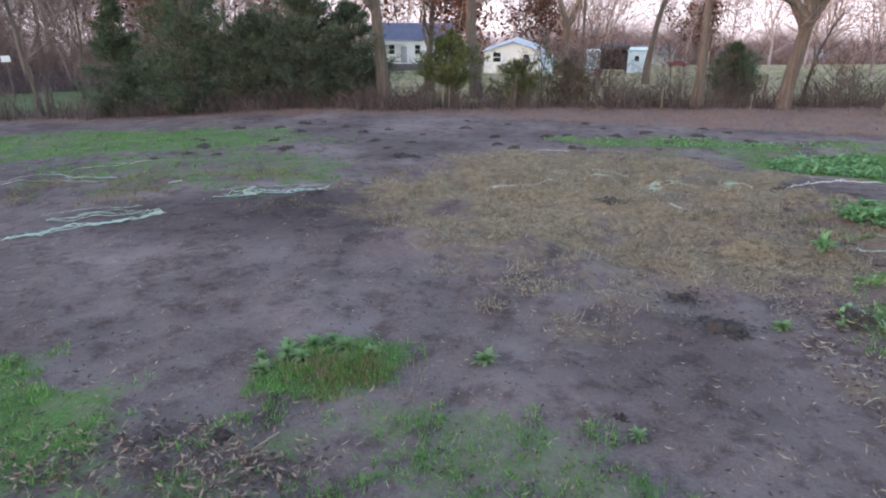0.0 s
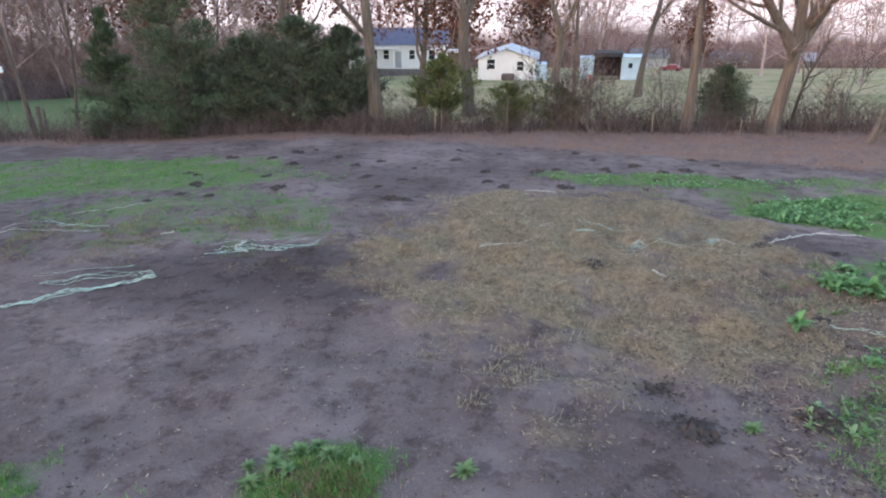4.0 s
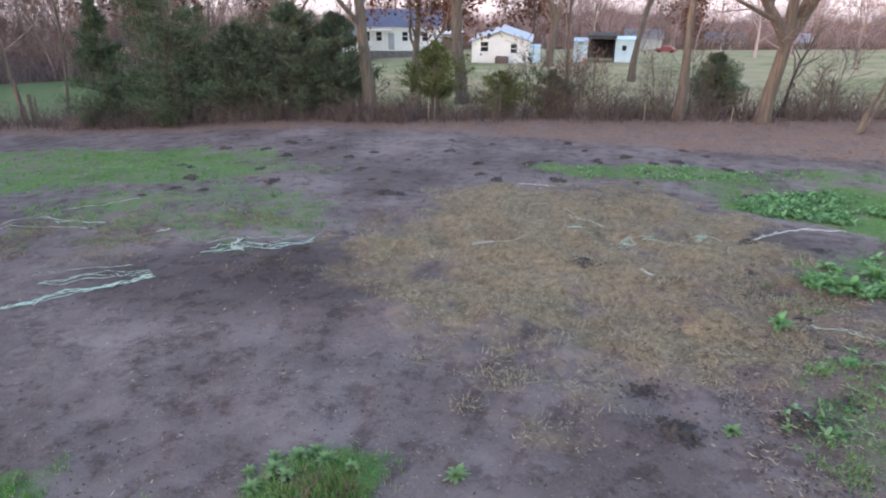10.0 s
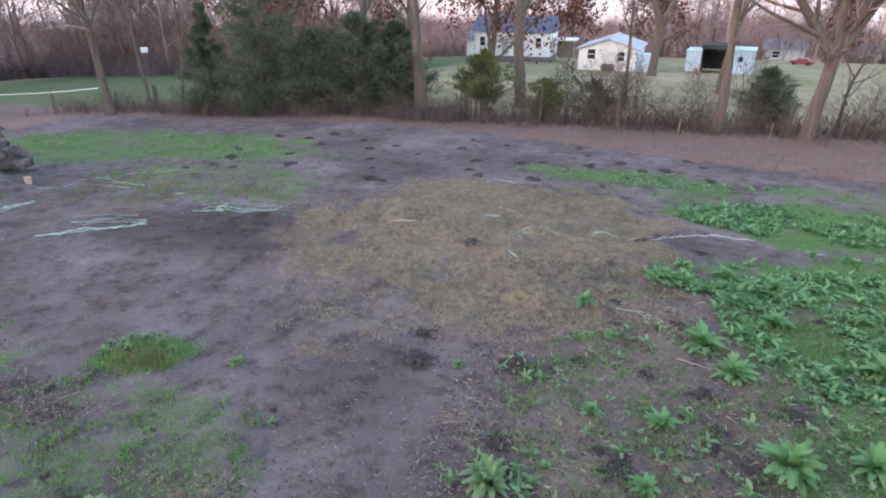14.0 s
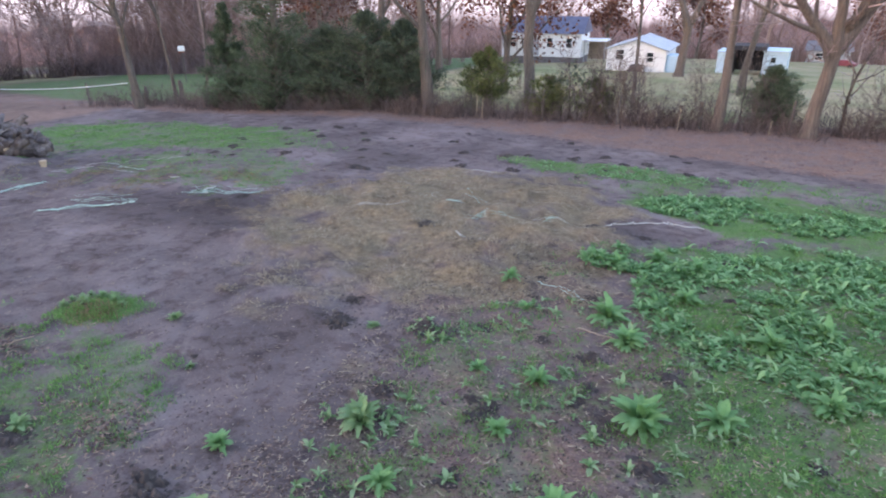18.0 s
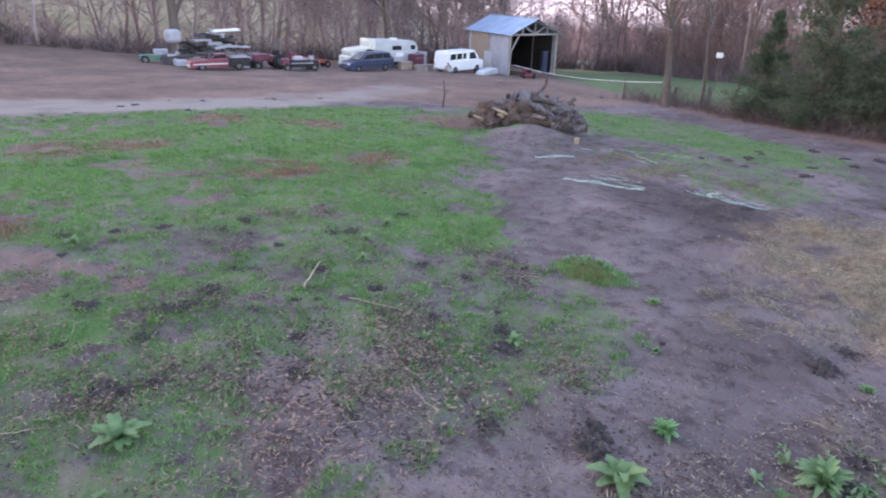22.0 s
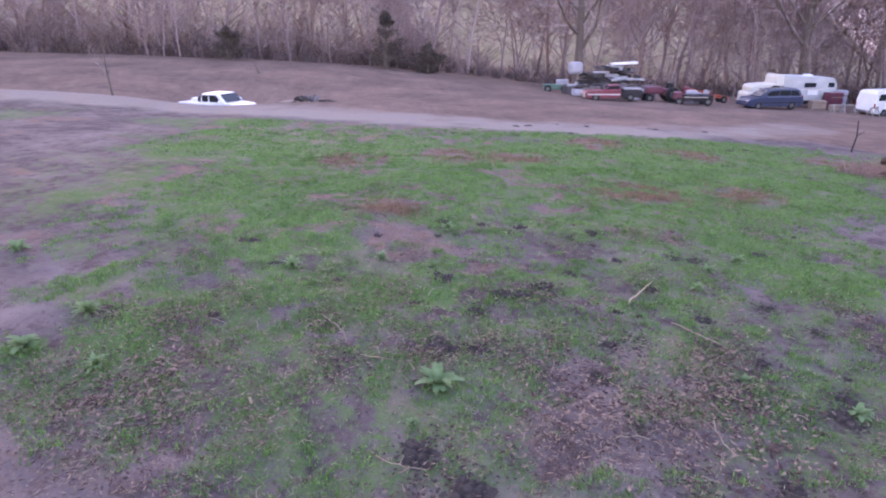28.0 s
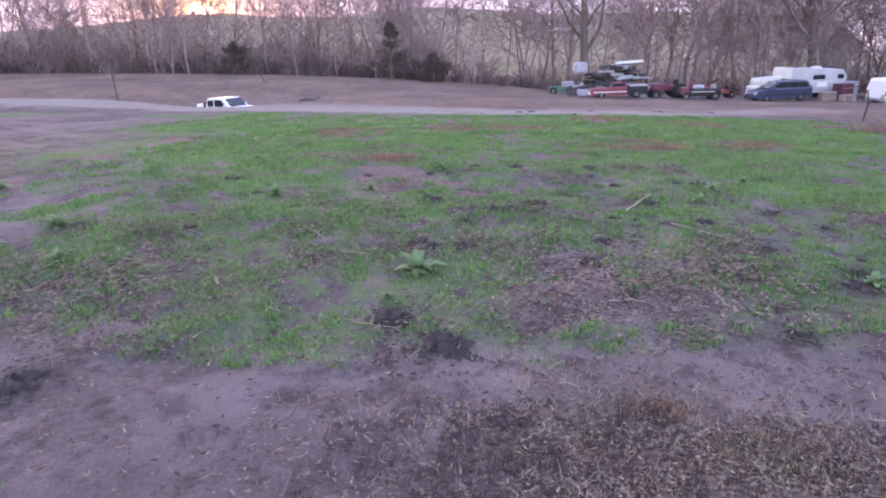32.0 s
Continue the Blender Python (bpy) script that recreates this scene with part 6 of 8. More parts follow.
# white pickup down in the dip
v = thing("pickup", -33.6, -23.3, place_z(-33.6, -23.3), -19, "white crew-cab pickup standing in a dip", "pickup", VEH)
shell(v, [(-2.9, 0.5), (-2.9, 1.0), (-0.85, 1.02), (1.3, 1.1), (2.3, 1.02), (2.6, 0.9), (2.65, 0.5), (2.4, 0.35), (-2.5, 0.35)],
      [(-0.8, 1.02), (-0.76, 1.58), (-0.6, 1.68), (0.7, 1.68), (0.85, 1.62), (1.4, 1.06)], 0.92, 0.76, M_CARWHITE)
for s in (-1, 1):
    side_panel("window", v, [(-0.62, 1.12), (-0.6, 1.54), (-0.1, 1.56), (-0.1, 1.12)], s * 0.84, M_GLASS, 0.05)
    side_panel("window", v, [(0.04, 1.12), (0.04, 1.56), (0.62, 1.56), (1.05, 1.12)], s * 0.84, M_GLASS, 0.05)
    part("mirror", boxed(s * 1.0, 1.02, 1.2, 0.16, 0.08, 0.16, 0.03), M_CARWHITE, v)
    part("headlight", boxed(s * 0.7, 2.62, 0.8, 0.3, 0.06, 0.18, 0.03), M_LAMP, v)
    part("tail_lamp", boxed(s * 0.85, -2.91, 0.8, 0.12, 0.05, 0.3, 0.02), M_LAMPRED, v)
part("windscreen", poly_prism(bmesh.new(), [(0.88, 1.62), (1.36, 1.12), (1.41, 1.13), (0.92, 1.64)], -0.7, 0.7), M_GLASS, v)
part("dark_load", boxed(0, -1.15, 1.2, 1.2, 0.5, 0.4, 0.12), M_CLOD, v, "dark sacks in the bed")
part("white_load", boxed(0, -1.85, 1.12, 0.9, 0.6, 0.3, 0.1), M_WHITE, v, "white sack in the bed")
part("bumper", boxed(0, 2.68, 0.5, 1.8, 0.12, 0.2, 0.04), M_CHROME, v)
wheels(v, [(-0.82, 1.65), (0.82, 1.65), (-0.82, -1.7), (0.82, -1.7)], 0.37)
tr = thing("flat_trailer", -35.0, -17.6, place_z(-35.0, -17.6), -17, "low dark flat trailer with scrap on it", "trailer", VEH)
part("deck", boxed(0, 0, 0.5, 1.6, 4.0, 0.14, 0.02), M_PLANK, tr)
part("tongue", boxed(0, 2.7, 0.45, 0.12, 1.5, 0.1), M_WIRE, tr)
trng = random.Random(33)
for k in range(12):
    c0 = Vector((trng.uniform(-0.5, 0.5), trng.gauss(0.3, 0.8), 0.6 + 0.25 * trng.random()))
    d = Vector((trng.gauss(0, 0.5), trng.gauss(0, 1), trng.gauss(0, 0.25))).normalized() * trng.uniform(0.25, 0.7)
    np_part("scrap", *tube_arrays([([c0 - d, c0 + Vector((0, 0, 0.06)), c0 + d], [trng.uniform(0.04, 0.1), trng.uniform(0.08, 0.17), 0.05])], 7), trng.choice([M_CLOD, M_STACK, M_LOG]), tr)
wheels(tr, [(-0.7, -0.5), (0.7, -0.5)], 0.33, 0.2)

# white line from the shed to the tree
ln = []
a_, b_ = Vector((-43.2, 30.2, place_z(-43, 30) + 1.15)), Vector((-19.35, 24.75, place_z(-19, 25) + 1.35))
for k in range(25):
    f = k / 24
    p_ = a_.lerp(b_, f)
    ln.append((p_.x, p_.y, p_.z - 0.75 * 4 * f * (1 - f) * 0.5))
rope = np_part("rope", *tube_arrays([(ln, [0.02] * 25)], 6), M_ROPE)
tagged(rope, "white tape line strung from the shed to a tree", "rope")


# ---------------------------------------------------------------- stump and log pile
pile = thing("stump_pile", -13.2, 11.7, float(land(-13.2, 11.7)) + 0.05, 0, "heap of rotting stumps, logs and brush", "wood pile")
prng = random.Random(4)


def log_mesh(p0, p1, r, seed, sides=12, rings=7):
    """A rough round log: uneven rings, with a hollowed, closed end at both sides."""
    p0, p1 = Vector(p0), Vector(p1)
    lg_rng = random.Random(seed)
    pts, rad = [], []
    bend = Vector((lg_rng.gauss(0, 0.1), lg_rng.gauss(0, 0.1), lg_rng.gauss(0, 0.06))) * (p1 - p0).length
    for i in range(rings):
        f = i / (rings - 1)
        pts.append(p0.lerp(p1, f) + bend * math.sin(math.pi * f))
        rad.append(r * lg_rng.uniform(0.9, 1.08) * (1 - 0.25 * f))
    ax = (p1 - p0).normalized() * 0.012
    pts = [pts[0] + ax * 2, pts[0] + ax] + pts + [pts[-1] - ax, pts[-1] - ax * 2]
    pts[0], pts[1], pts[-1], pts[-2] = pts[2] + ax * 2, pts[2] - ax, pts[-3] - ax * 2, pts[-3] + ax
    rad = [0.004, rad[0] * 0.9] + rad + [rad[-1] * 0.9, 0.004]
    V, Q = tube_arrays([(pts, rad)], sides)
    V = V + np.random.default_rng(seed).normal(0, r * 0.055, V.shape)
    return V, Q


# logs lie mostly across the line from south-east, the largest in the middle
across = Vector((0.56, 0.83, 0.0))
for k in range(64):
    u, w = prng.uniform(-2.0, 1.9), prng.uniform(-0.9, 0.9)
    lift = max(0.0, 1 - (u / 2.2) ** 2 - (w / 1.3) ** 2)
    c0 = across * u + Vector((0.83, -0.56, 0)) * w + Vector((0, 0, 0.2 + 1.05 * lift * prng.uniform(0.5, 1.2)))
    a = prng.gauss(0, 1.3)
    d = (across * math.cos(a) + Vector((0.83, -0.56, 0)) * math.sin(a) + Vector((0, 0, prng.gauss(0, 0.45)))).normalized()
    ln_, rd = prng.uniform(0.45, 1.4), prng.uniform(0.03, 0.15)
    np_part("log", *log_mesh(c0 - d * ln_ / 2, c0 + d * ln_ / 2, rd, 400 + k), M_LOG_RED if u < -0.8 or k % 7 == 0 else (M_LOG_GREY if k % 3 else M_LOG), pile, smooth=True)
for k, (u0, z0, u1, z1, w, rd, mt_) in enumerate(((-0.6, 1.25, 1.3, 0.62, 0.25, 0.4, M_LOG_GREY), (-1.1, 0.95, 0.5, 1.35, -0.2, 0.3, M_LOG_GREY), (0.3, 0.7, 2.2, 0.28, 0.55, 0.24, M_LOG_GREY), (-2.0, 0.5, -0.6, 0.95, 0.45, 0.26, M_LOG_RED), (-0.4, 0.5, 1.0, 0.45, 0.8, 0.3, M_LOG_RED))):
    p0_, p1_ = across * u0 + Vector((0.83, -0.56, 0)) * w, across * u1 + Vector((0.83, -0.56, 0)) * w
    np_part("log", *log_mesh(p0_ + Vector((0, 0, z0)), p1_ + Vector((0, 0, z1)), rd, 480 + k, 18, 12), mt_, pile, "large torn trunk" if rd > 0.28 else "", smooth=True)
for k, (u, w, cz_, sx_, sy_, sz_) in enumerate(((-1.35, 0.5, 0.55, 0.6, 0.6, 0.5), (-0.5, 0.6, 0.75, 0.5, 0.5, 0.45), (0.5, 0.0, 0.9, 0.45, 0.5, 0.4), (1.75, 0.4, 0.25, 0.3, 0.35, 0.25), (-0.3, -0.4, 1.0, 0.35, 0.4, 0.35))):
    bm = bmesh.new()
    bmesh.ops.create_icosphere(bm, subdivisions=4, radius=1.0)
    for v_ in bm.verts:
        n_ = noise.noise(v_.co * 1.4 + Vector((k * 5, 0, 0))) * 0.6 + noise.noise(v_.co * 3.5) * 0.4 + noise.noise(v_.co * 8) * 0.16
        v_.co = Vector((v_.co.x * sx_, v_.co.y * sy_, v_.co.z * sz_)) * (1 + n_)
    bmesh.ops.translate(bm, verts=bm.verts, vec=across * u + Vector((0.83, -0.56, 0)) * w + Vector((0, 0, cz_)))
    part("root_stump", bm, M_LOG_RED if k < 2 else M_LOG_GREY, pile, "torn root stump", smooth=True)
np_part("root", *log_mesh(across * 0.1 + Vector((0, 0, 1.3)), across * 0.55 + Vector((0, 0, 2.0)), 0.07, 497), M_LOG, pile, smooth=True)
np_part("root", *log_mesh(across * 1.3 + Vector((0, 0, 0.8)), across * 1.7 + Vector((0, 0, 1.3)), 0.12, 498), M_LOG, pile, smooth=True)
for k in range(16):
    u, w = prng.uniform(-1.9, 2.0), prng.uniform(0.2, 1.0)
    c0 = across * u + Vector((0.83, -0.56, 0)) * w + Vector((0, 0, 0.3 + 0.7 * max(0, 1 - (u / 2.2) ** 2) * prng.random()))
    d = Vector((prng.gauss(0, 1), prng.gauss(0, 1), prng.gauss(0, 0.6))).normalized() * prng.uniform(0.2, 0.55)
    np_part("splinter", *tube_arrays([([c0 - d, c0, c0 + d], [0.05, 0.075, 0.02])], 5), M_LOG_CUT, pile, "pale split wood")
rl = []
for k in range(26):
    a = prng.random() * 6.283
    b0 = Vector((1.5 * prng.gauss(0, 0.6), 1.3 * prng.gauss(0, 0.6), prng.uniform(0.3, 1.0)))
    d = Vector((math.cos(a), math.sin(a), prng.uniform(-0.1, 0.5))).normalized()
    l_ = prng.uniform(0.4, 1.1)
    rl.append(([b0, b0 + d * l_ * 0.5 + Vector((0, 0, 0.05)), b0 + d * l_], [0.05, 0.035, 0.015]))
for root_line in rl:
    np_part("root", *tube_arrays([root_line], 5), M_LOG, pile)
drng = np.random.default_rng(44)
mb = scatter(drng, 90, -15.2, -13.4, 8.6, 10.6)
thicket("pile_weeds", mb, drng.uniform(0.3, 0.75, 90), 8, "dry russet weeds beside the stump pile", M_TWIG_RED, 45, 0.008)
fl_ = thing("yellow_tub", -9.5, 11.2, float(ground_z(-9.5, 11.2)), 0, "small faded yellow tub on the mound", "tub")
part("tub", cyl(bmesh.new(), (0, 0, 0), (0, 0, 0.2), 0.08, 0.1, 12), M_LOG_CUT, fl_)
st = thing("broken_stake", -21.2, 11.8, float(ground_z(-21.2, 11.8)), 0, "tall dead weed stalk by the gravel", "stalk")
np_part("stem", *tube_arrays([([(0, 0, -0.1), (0.03, 0.1, 0.7), (0.0, 0.05, 1.35)], [0.04, 0.035, 0.02]), ([(0.03, 0.1, 0.7), (0.2, 0.3, 0.95)], [0.02, 0.01])], 6), M_LOG, st)


# ---------------------------------------------------------------- net wrap, sticks and dung
def strand(name, pts, width, mat, label, seed, strands=3, wob=0.11, category="net wrap"):
    rng = random.Random(seed)
    lines = []
    wob = wob * 1.25
    for s in range(strands):
        ll = []
        n = max(10, int(10 * len(pts)))
        ph = [(rng.uniform(0, 6.28), rng.uniform(0.5, 1.7) * (j % 3 + 1)) for j in range(6)]
        off, swing, turn = rng.gauss(0, wob * 0.9), rng.uniform(0.8, 2.2), rng.uniform(0, 6.28)
        for i in range(n):
            f = i / (n - 1) * (len(pts) - 1)
            a, b = int(min(f, len(pts) - 2)), int(min(f, len(pts) - 2)) + 1
            u = f - a
            x = pts[a][0] * (1 - u) + pts[b][0] * u + wob * 0.5 * (math.sin(ph[0][0] + f * ph[0][1]) + math.sin(ph[1][0] + f * ph[1][1]) + 0.5 * math.sin(ph[2][0] + f * ph[2][1]))
            y = pts[a][1] * (1 - u) + pts[b][1] * u + off * math.sin(turn + f * swing) + wob * 0.6 * (math.sin(ph[3][0] + f * ph[3][1]) + math.sin(ph[4][0] + f * ph[4][1]) + 0.5 * math.sin(ph[5][0] + f * ph[5][1]))
            ll.append((x, y, float(ground_z(x, y)) + 0.015 + abs(rng.gauss(0, 0.018))))
        lines.append((ll, [width * 0.24 * rng.uniform(0.15, 1.5) for _ in range(n)]))
    ob = np_part(name, *tube_arrays(lines, 5), mat, smooth=True)
    return tagged(ob, label, category)


strand("net_wrap", [(-5.7, 7.75), (-5.0, 8.2), (-4.4, 8.6), (-3.7, 8.85)], 0.028, M_NET, "twisted pale green net wrap on bare soil", 1, 4, 0.07)
strand("net_wrap", [(-5.6, 8.75), (-4.6, 9.05), (-3.9, 9.0)], 0.018, M_NET, "thin pale green net wrap on bare soil", 2, 3, 0.06)
strand("net_wrap", [(-7.9, 12.15), (-7.0, 12.0), (-6.2, 11.85)], 0.02, M_NET, "thin pale net strand across soil", 3, 2, 0.04)
strand("net_wrap", [(-3.3, 10.2), (-2.7, 10.35), (-2.1, 10.1), (-1.4, 10.6)], 0.022, M_NET, "tangled pale green net wrap near hay", 4, 4, 0.12)
strand("net_wrap", [(-2.85, 10.7), (-2.9, 10.35), (-2.6, 10.1)], 0.035, M_NET_PALE, "crumpled white twist of net wrap", 5, 3, 0.05)
strand("net_wrap", [(7.1, 11.05), (7.7, 11.45), (8.3, 11.75), (9.2, 11.7)], 0.03, M_NET_PALE, "pale net strand lying beside weeds", 6, 2, 0.025)
strand("net_wrap", [(5.6, 10.8), (6.0, 10.9), (6.4, 10.75)], 0.016, M_NET_PALE, "pale net strand lying in hay", 7, 2, 0.03)
strand("net_wrap", [(3.5, 11.9), (3.9, 11.7), (4.4, 11.5)], 0.018, M_NET, "green net tangle in spread hay", 8, 2, 0.12)
strand("net_wrap", [(2.7, 11.2), (3.2, 11.5)], 0.009, M_NET_PALE, "thin pale net strand in hay", 9, 2, 0.06)
strand("net_wrap", [(2.85, 15.25), (3.3, 15.05), (3.7, 14.85)], 0.022, M_NET_PALE, "pale net strand on bare earth", 10, 2, 0.03)
strand("net_wrap", [(6.4, 7.4), (6.9, 7.2), (7.25, 7.0)], 0.02, M_NET, "short net strand beside broad weeds", 11, 2, 0.03)
strand("net_wrap", [(-8.6, 8.9), (-8.3, 9.5), (-8.2, 10.1)], 0.03, M_NET, "pale green net wrap by the mound", 12, 4, 0.08)
strand("net_wrap", [(-8.8, 11.6), (-7.4, 12.9), (-6.2, 13.4)], 0.016, M_NET_PALE, "thin pale strand running past the mound", 13, 1, 0.05)

strand("net_wrap", [(-6.1, 9.2), (-5.2, 9.35), (-4.3, 9.3)], 0.009, M_NET, "thin pale green net wrap on bare soil", 14, 2, 0.08)
strand("net_wrap", [(-3.4, 10.6), (-3.1, 10.75), (-2.4, 10.7), (-1.7, 10.85)], 0.009, M_NET, "thin pale green net strands near hay", 15, 2, 0.08)
strand("net_wrap", [(-2.3, 10.3), (-1.8, 10.7), (-1.0, 10.9)], 0.009, M_NET_PALE, "loose pale net strands near hay", 16, 2, 0.08)
strand("net_wrap", [(1.6, 10.2), (2.0, 10.2), (2.7, 10.5)], 0.011, M_NET_PALE, "pale net strand lying in hay", 17, 2, 0.09)
strand("net_wrap", [(4.1, 10.3), (4.8, 10.5), (5.3, 10.6)], 0.011, M_NET, "pale green net strand lying in hay", 18, 3, 0.1)
for k_, (x_, y_, r_) in enumerate([(3.63, 11.03, 0.2), (5.98, 10.77, 0.13), (-2.83, 10.25, 0.1), (4.5, 10.4, 0.08)]):
    ring_ = [(x_ + r_ * math.cos(2.1 * j) * (1 - 0.1 * j), y_ + 0.7 * r_ * math.sin(2.1 * j)) for j in range(6)]
    strand("net_wrap", ring_, 0.012, M_NET, "small crumpled tangle of pale green net wrap", 60 + k_, 4, 0.06)
strand("net_wrap", [(-4.8, 11.25), (-4.52, 11.24)], 0.03, M_NET_PALE, "short pale scrap of net wrap", 66, 2, 0.015)
strand("net_wrap", [(4.4, 8.98), (4.58, 8.88)], 0.035, M_NET_PALE, "short pale scrap of net wrap on hay", 67, 2, 0.015)
strand("net_wrap", [(1.65, 10.12), (1.84, 10.18), (2.05, 10.3)], 0.03, M_NET_PALE, "pale twist of net wrap on hay", 68, 2, 0.02)
strand("net_wrap", [(-9.0, 10.9), (-8.2, 11.7), (-6.3, 11.6)], 0.015, M_NET_PALE, "pale strand trailing from the mound", 19, 2, 0.05)


def stick(pts, r, label, seed, mat=M_STICK):
    rng = random.Random(seed)
    ll = [(x, y, float(ground_z(x, y)) + r * 0.8 + z) for x, y, z in pts]
    r = r * 0.5
    p_a, p_b, p_c = (np.array(ll[0]), np.array(ll[len(ll) // 2]), np.array(ll[-1]))
    ll = []
    for i in range(9):
        f = i / 8
        q = (1 - f) ** 2 * p_a + 2 * f * (1 - f) * p_b + f * f * p_c
        ll.append(tuple(q + np.array([rng.gauss(0, 0.012), rng.gauss(0, 0.012), abs(rng.gauss(0, 0.004))])))
    lines = [(ll, [r * (1 - 0.5 * i / (len(ll) - 1)) for i in range(len(ll))])]
    m = ll[len(ll) // 2]
    lines.append(([m, (m[0] + rng.uniform(-0.15, 0.15), m[1] + rng.uniform(-0.15, 0.15), m[2] + 0.05)], [r * 0.5, r * 0.25]))
    return tagged(np_part("stick", *tube_arrays(lines, 6), mat, smooth=True), label, "stick", "fallen sticks in the pasture")


stick([(-0.95, -0.76, 0), (-1.25, -0.55, 0.06), (-1.6, -0.3, 0.12)], 0.035, "pale forked stick lying on grass", 1)
stick([(-0.4, -0.2, 0), (0.1, 0.15, 0.03), (0.5, 0.6, 0)], 0.02, "thin pale stick on patchy grass", 2)
stick([(1.2, -4.6, 0), (1.35, -4.35, 0.02), (1.3, -4.1, 0)], 0.018, "thin bent stick on the grass", 3)
stick([(-0.19, 2.71, 0), (-0.16, 2.95, 0.03), (-0.05, 3.1, 0)], 0.018, "thin pale curved stick on grass", 4)
stick([(2.6, -1.4, 0), (2.45, -1.15, 0.03), (2.65, -0.9, 0)], 0.016, "small pale twig on bare soil", 5)
stick([(1.9, -0.2, 0), (2.3, -0.35, 0.02), (2.7, -0.2, 0)], 0.018, "short weathered stick on soil", 6)
stick([(3.2, -3.9, 0), (3.45, -3.6, 0.04), (3.35, -3.3, 0)], 0.015, "small crooked twig on soil", 7)
stick([(0.2, -5.4, 0), (0.5, -5.0, 0.03), (0.9, -4.8, 0)], 0.018, "thin stick in short grass", 8)
stick([(7.3, 6.0, 0), (7.6, 5.8, 0.05), (7.95, 5.85, 0)], 0.02, "pale dry stalks beside the weeds", 9)
stick([(-2.5, 7.0, 0), (-2.2, 7.15, 0.03), (-2.0, 7.4, 0.02)], 0.015, "thin dark twig on bare soil", 10, M_LOG)
stick([(5.05, -2.2, 0), (4.95, -2.08, 0.05), (4.75, -1.98, 0.07)], 0.011, "thin pale crooked stalk on leaf litter", 11)

clod_meshes = []
for k in range(6):
    bm = bmesh.new()
    cl_rng = random.Random(700 + k)
    lumps = []
    for j in range(22):
        rr, aa = 0.17 * math.sqrt(cl_rng.random()), cl_rng.random() * 6.283
        lumps.append((rr * math.cos(aa) * 1.25, rr * math.sin(aa), cl_rng.uniform(0.02, 0.055)))
    rows_ = []
    for i in range(15):
        line_ = []
        for j in range(15):
            u_, w_ = -0.26 + 0.52 * i / 14 + cl_rng.gauss(0, 0.005), -0.22 + 0.44 * j / 14 + cl_rng.gauss(0, 0.005)
            top = max((math.sqrt(max(0.0, q[2] ** 2 - (u_ - q[0]) ** 2 - (w_ - q[1]) ** 2)) * 1.25 for q in lumps))
            line_.append(bm.verts.new((u_, w_, top + 0.02 * max(0, 1 - (u_ * u_ + w_ * w_) / 0.03) - 0.012)))
        rows_.append(line_)
    for i in range(14):
        for j in range(14):
            bm.faces.new((rows_[i][j], rows_[i + 1][j], rows_[i + 1][j + 1], rows_[i][j + 1]))
    clod_me = bpy.data.meshes.new("dung_clod")
    bm.to_mesh(clod_me)
    bm.free()
    clod_me.materials.append(M_CLOD)
    clod_meshes.append(clod_me)


def clod(x, y, s, k):
    ob = new("dung_clod", clod_meshes[k % 6])
    ob.matrix_world = pose(x, y, float(ground_z(x, y)) - 0.004, 0, 0, 47 * k) @ Matrix.Diagonal((s * 0.66, s * 0.66, s * 0.8, 1))
    return tagged(ob, "dark clump of dung and trampled earth", "clod", "dark clods in the pasture")


MARKED = [(-1.5, -3.8, 1.3), (-1.0, -2.7, 1.5), (-1.5, -2.1, 1.4), (-4.6, -2.5, 1.2), (0.8, -3.6, 1.5), (-3.2, 0.8, 1.2), (3.7, 1.2, 1.7), (3.8, 5.1, 1.4), (1.3, -1.4, 1.3), (3.1, 0.2, 1.2), (-4.8, -4.2, 1.2), (-4.5, -1.0, 1.1), (3.7, -2.9, 1.7), (3.2, -3.4, 1.4), (1.0, -3.4, 1.3), (4.7, -6.1, 1.4), (1.7, 1.3, 1.3), (3.85, 4.9, 1.5), (5.16, 5.17, 1.3), (3.7, 5.8, 1.0), (3.56, 9.41, 1.1), (-5.89, 14.55, 1.3), (6.95, 10.85, 1.2), (7.35, 7.0, 1.2), (1.3, 1.52, 1.1), (0.58, 0.73, 0.9), (3.89, 0.98, 1.5), (3.06, -3.46, 1.3), (3.57, -2.88, 1.3),
          (4.45, -1.25, 0.8), (4.7, -6.03, 1.5), (-1.64, -0.3, 0.9), (-2.59, -7.72, 1.3), (0.9, -3.0, 1.2), (0.4, -1.2, 1.0), (-0.6, 0.3, 1.0), (-1.2, 1.4, 1.1), (-0.5, 1.9, 0.8), (-3.2, 0.4, 1.0), (-4.0, -1.5, 0.9), (-1.0, -2.4, 1.3),
          (-0.3, -3.1, 1.2), (-2.2, -1.6, 1.1), (-3.9, 2.2, 1.0), (6.0, 5.6, 1.0), (7.6, 5.2, 1.1), (8.6, 5.0, 1.2), (6.5, 3.4, 1.1), (8.4, 3.1, 1.4), (9.6, 9.4, 1.2), (8.0, 10.4, 1.0), (5.2, 3.6, 1.0), (-1.9, 9.5, 1.3), (-1.5, 10.0, 1.2)]
for k, (x_, y_, s_) in enumerate(MARKED):
    clod(x_, y_, s_, k)
crng = random.Random(21)
for k in range(46):
    clod(crng.uniform(-7, 9), crng.gauss(17.6, 1.8), crng.uniform(0.75, 1.7), k + 40)
for k in range(26):
    clod(crng.uniform(-9, 3), crng.uniform(-7, 4.5), crng.uniform(0.4, 0.9), k + 110)
for k in range(22):
    clod(crng.uniform(5, 10.5), crng.uniform(1.0, 8.0), crng.uniform(0.5, 1.1), k + 160)
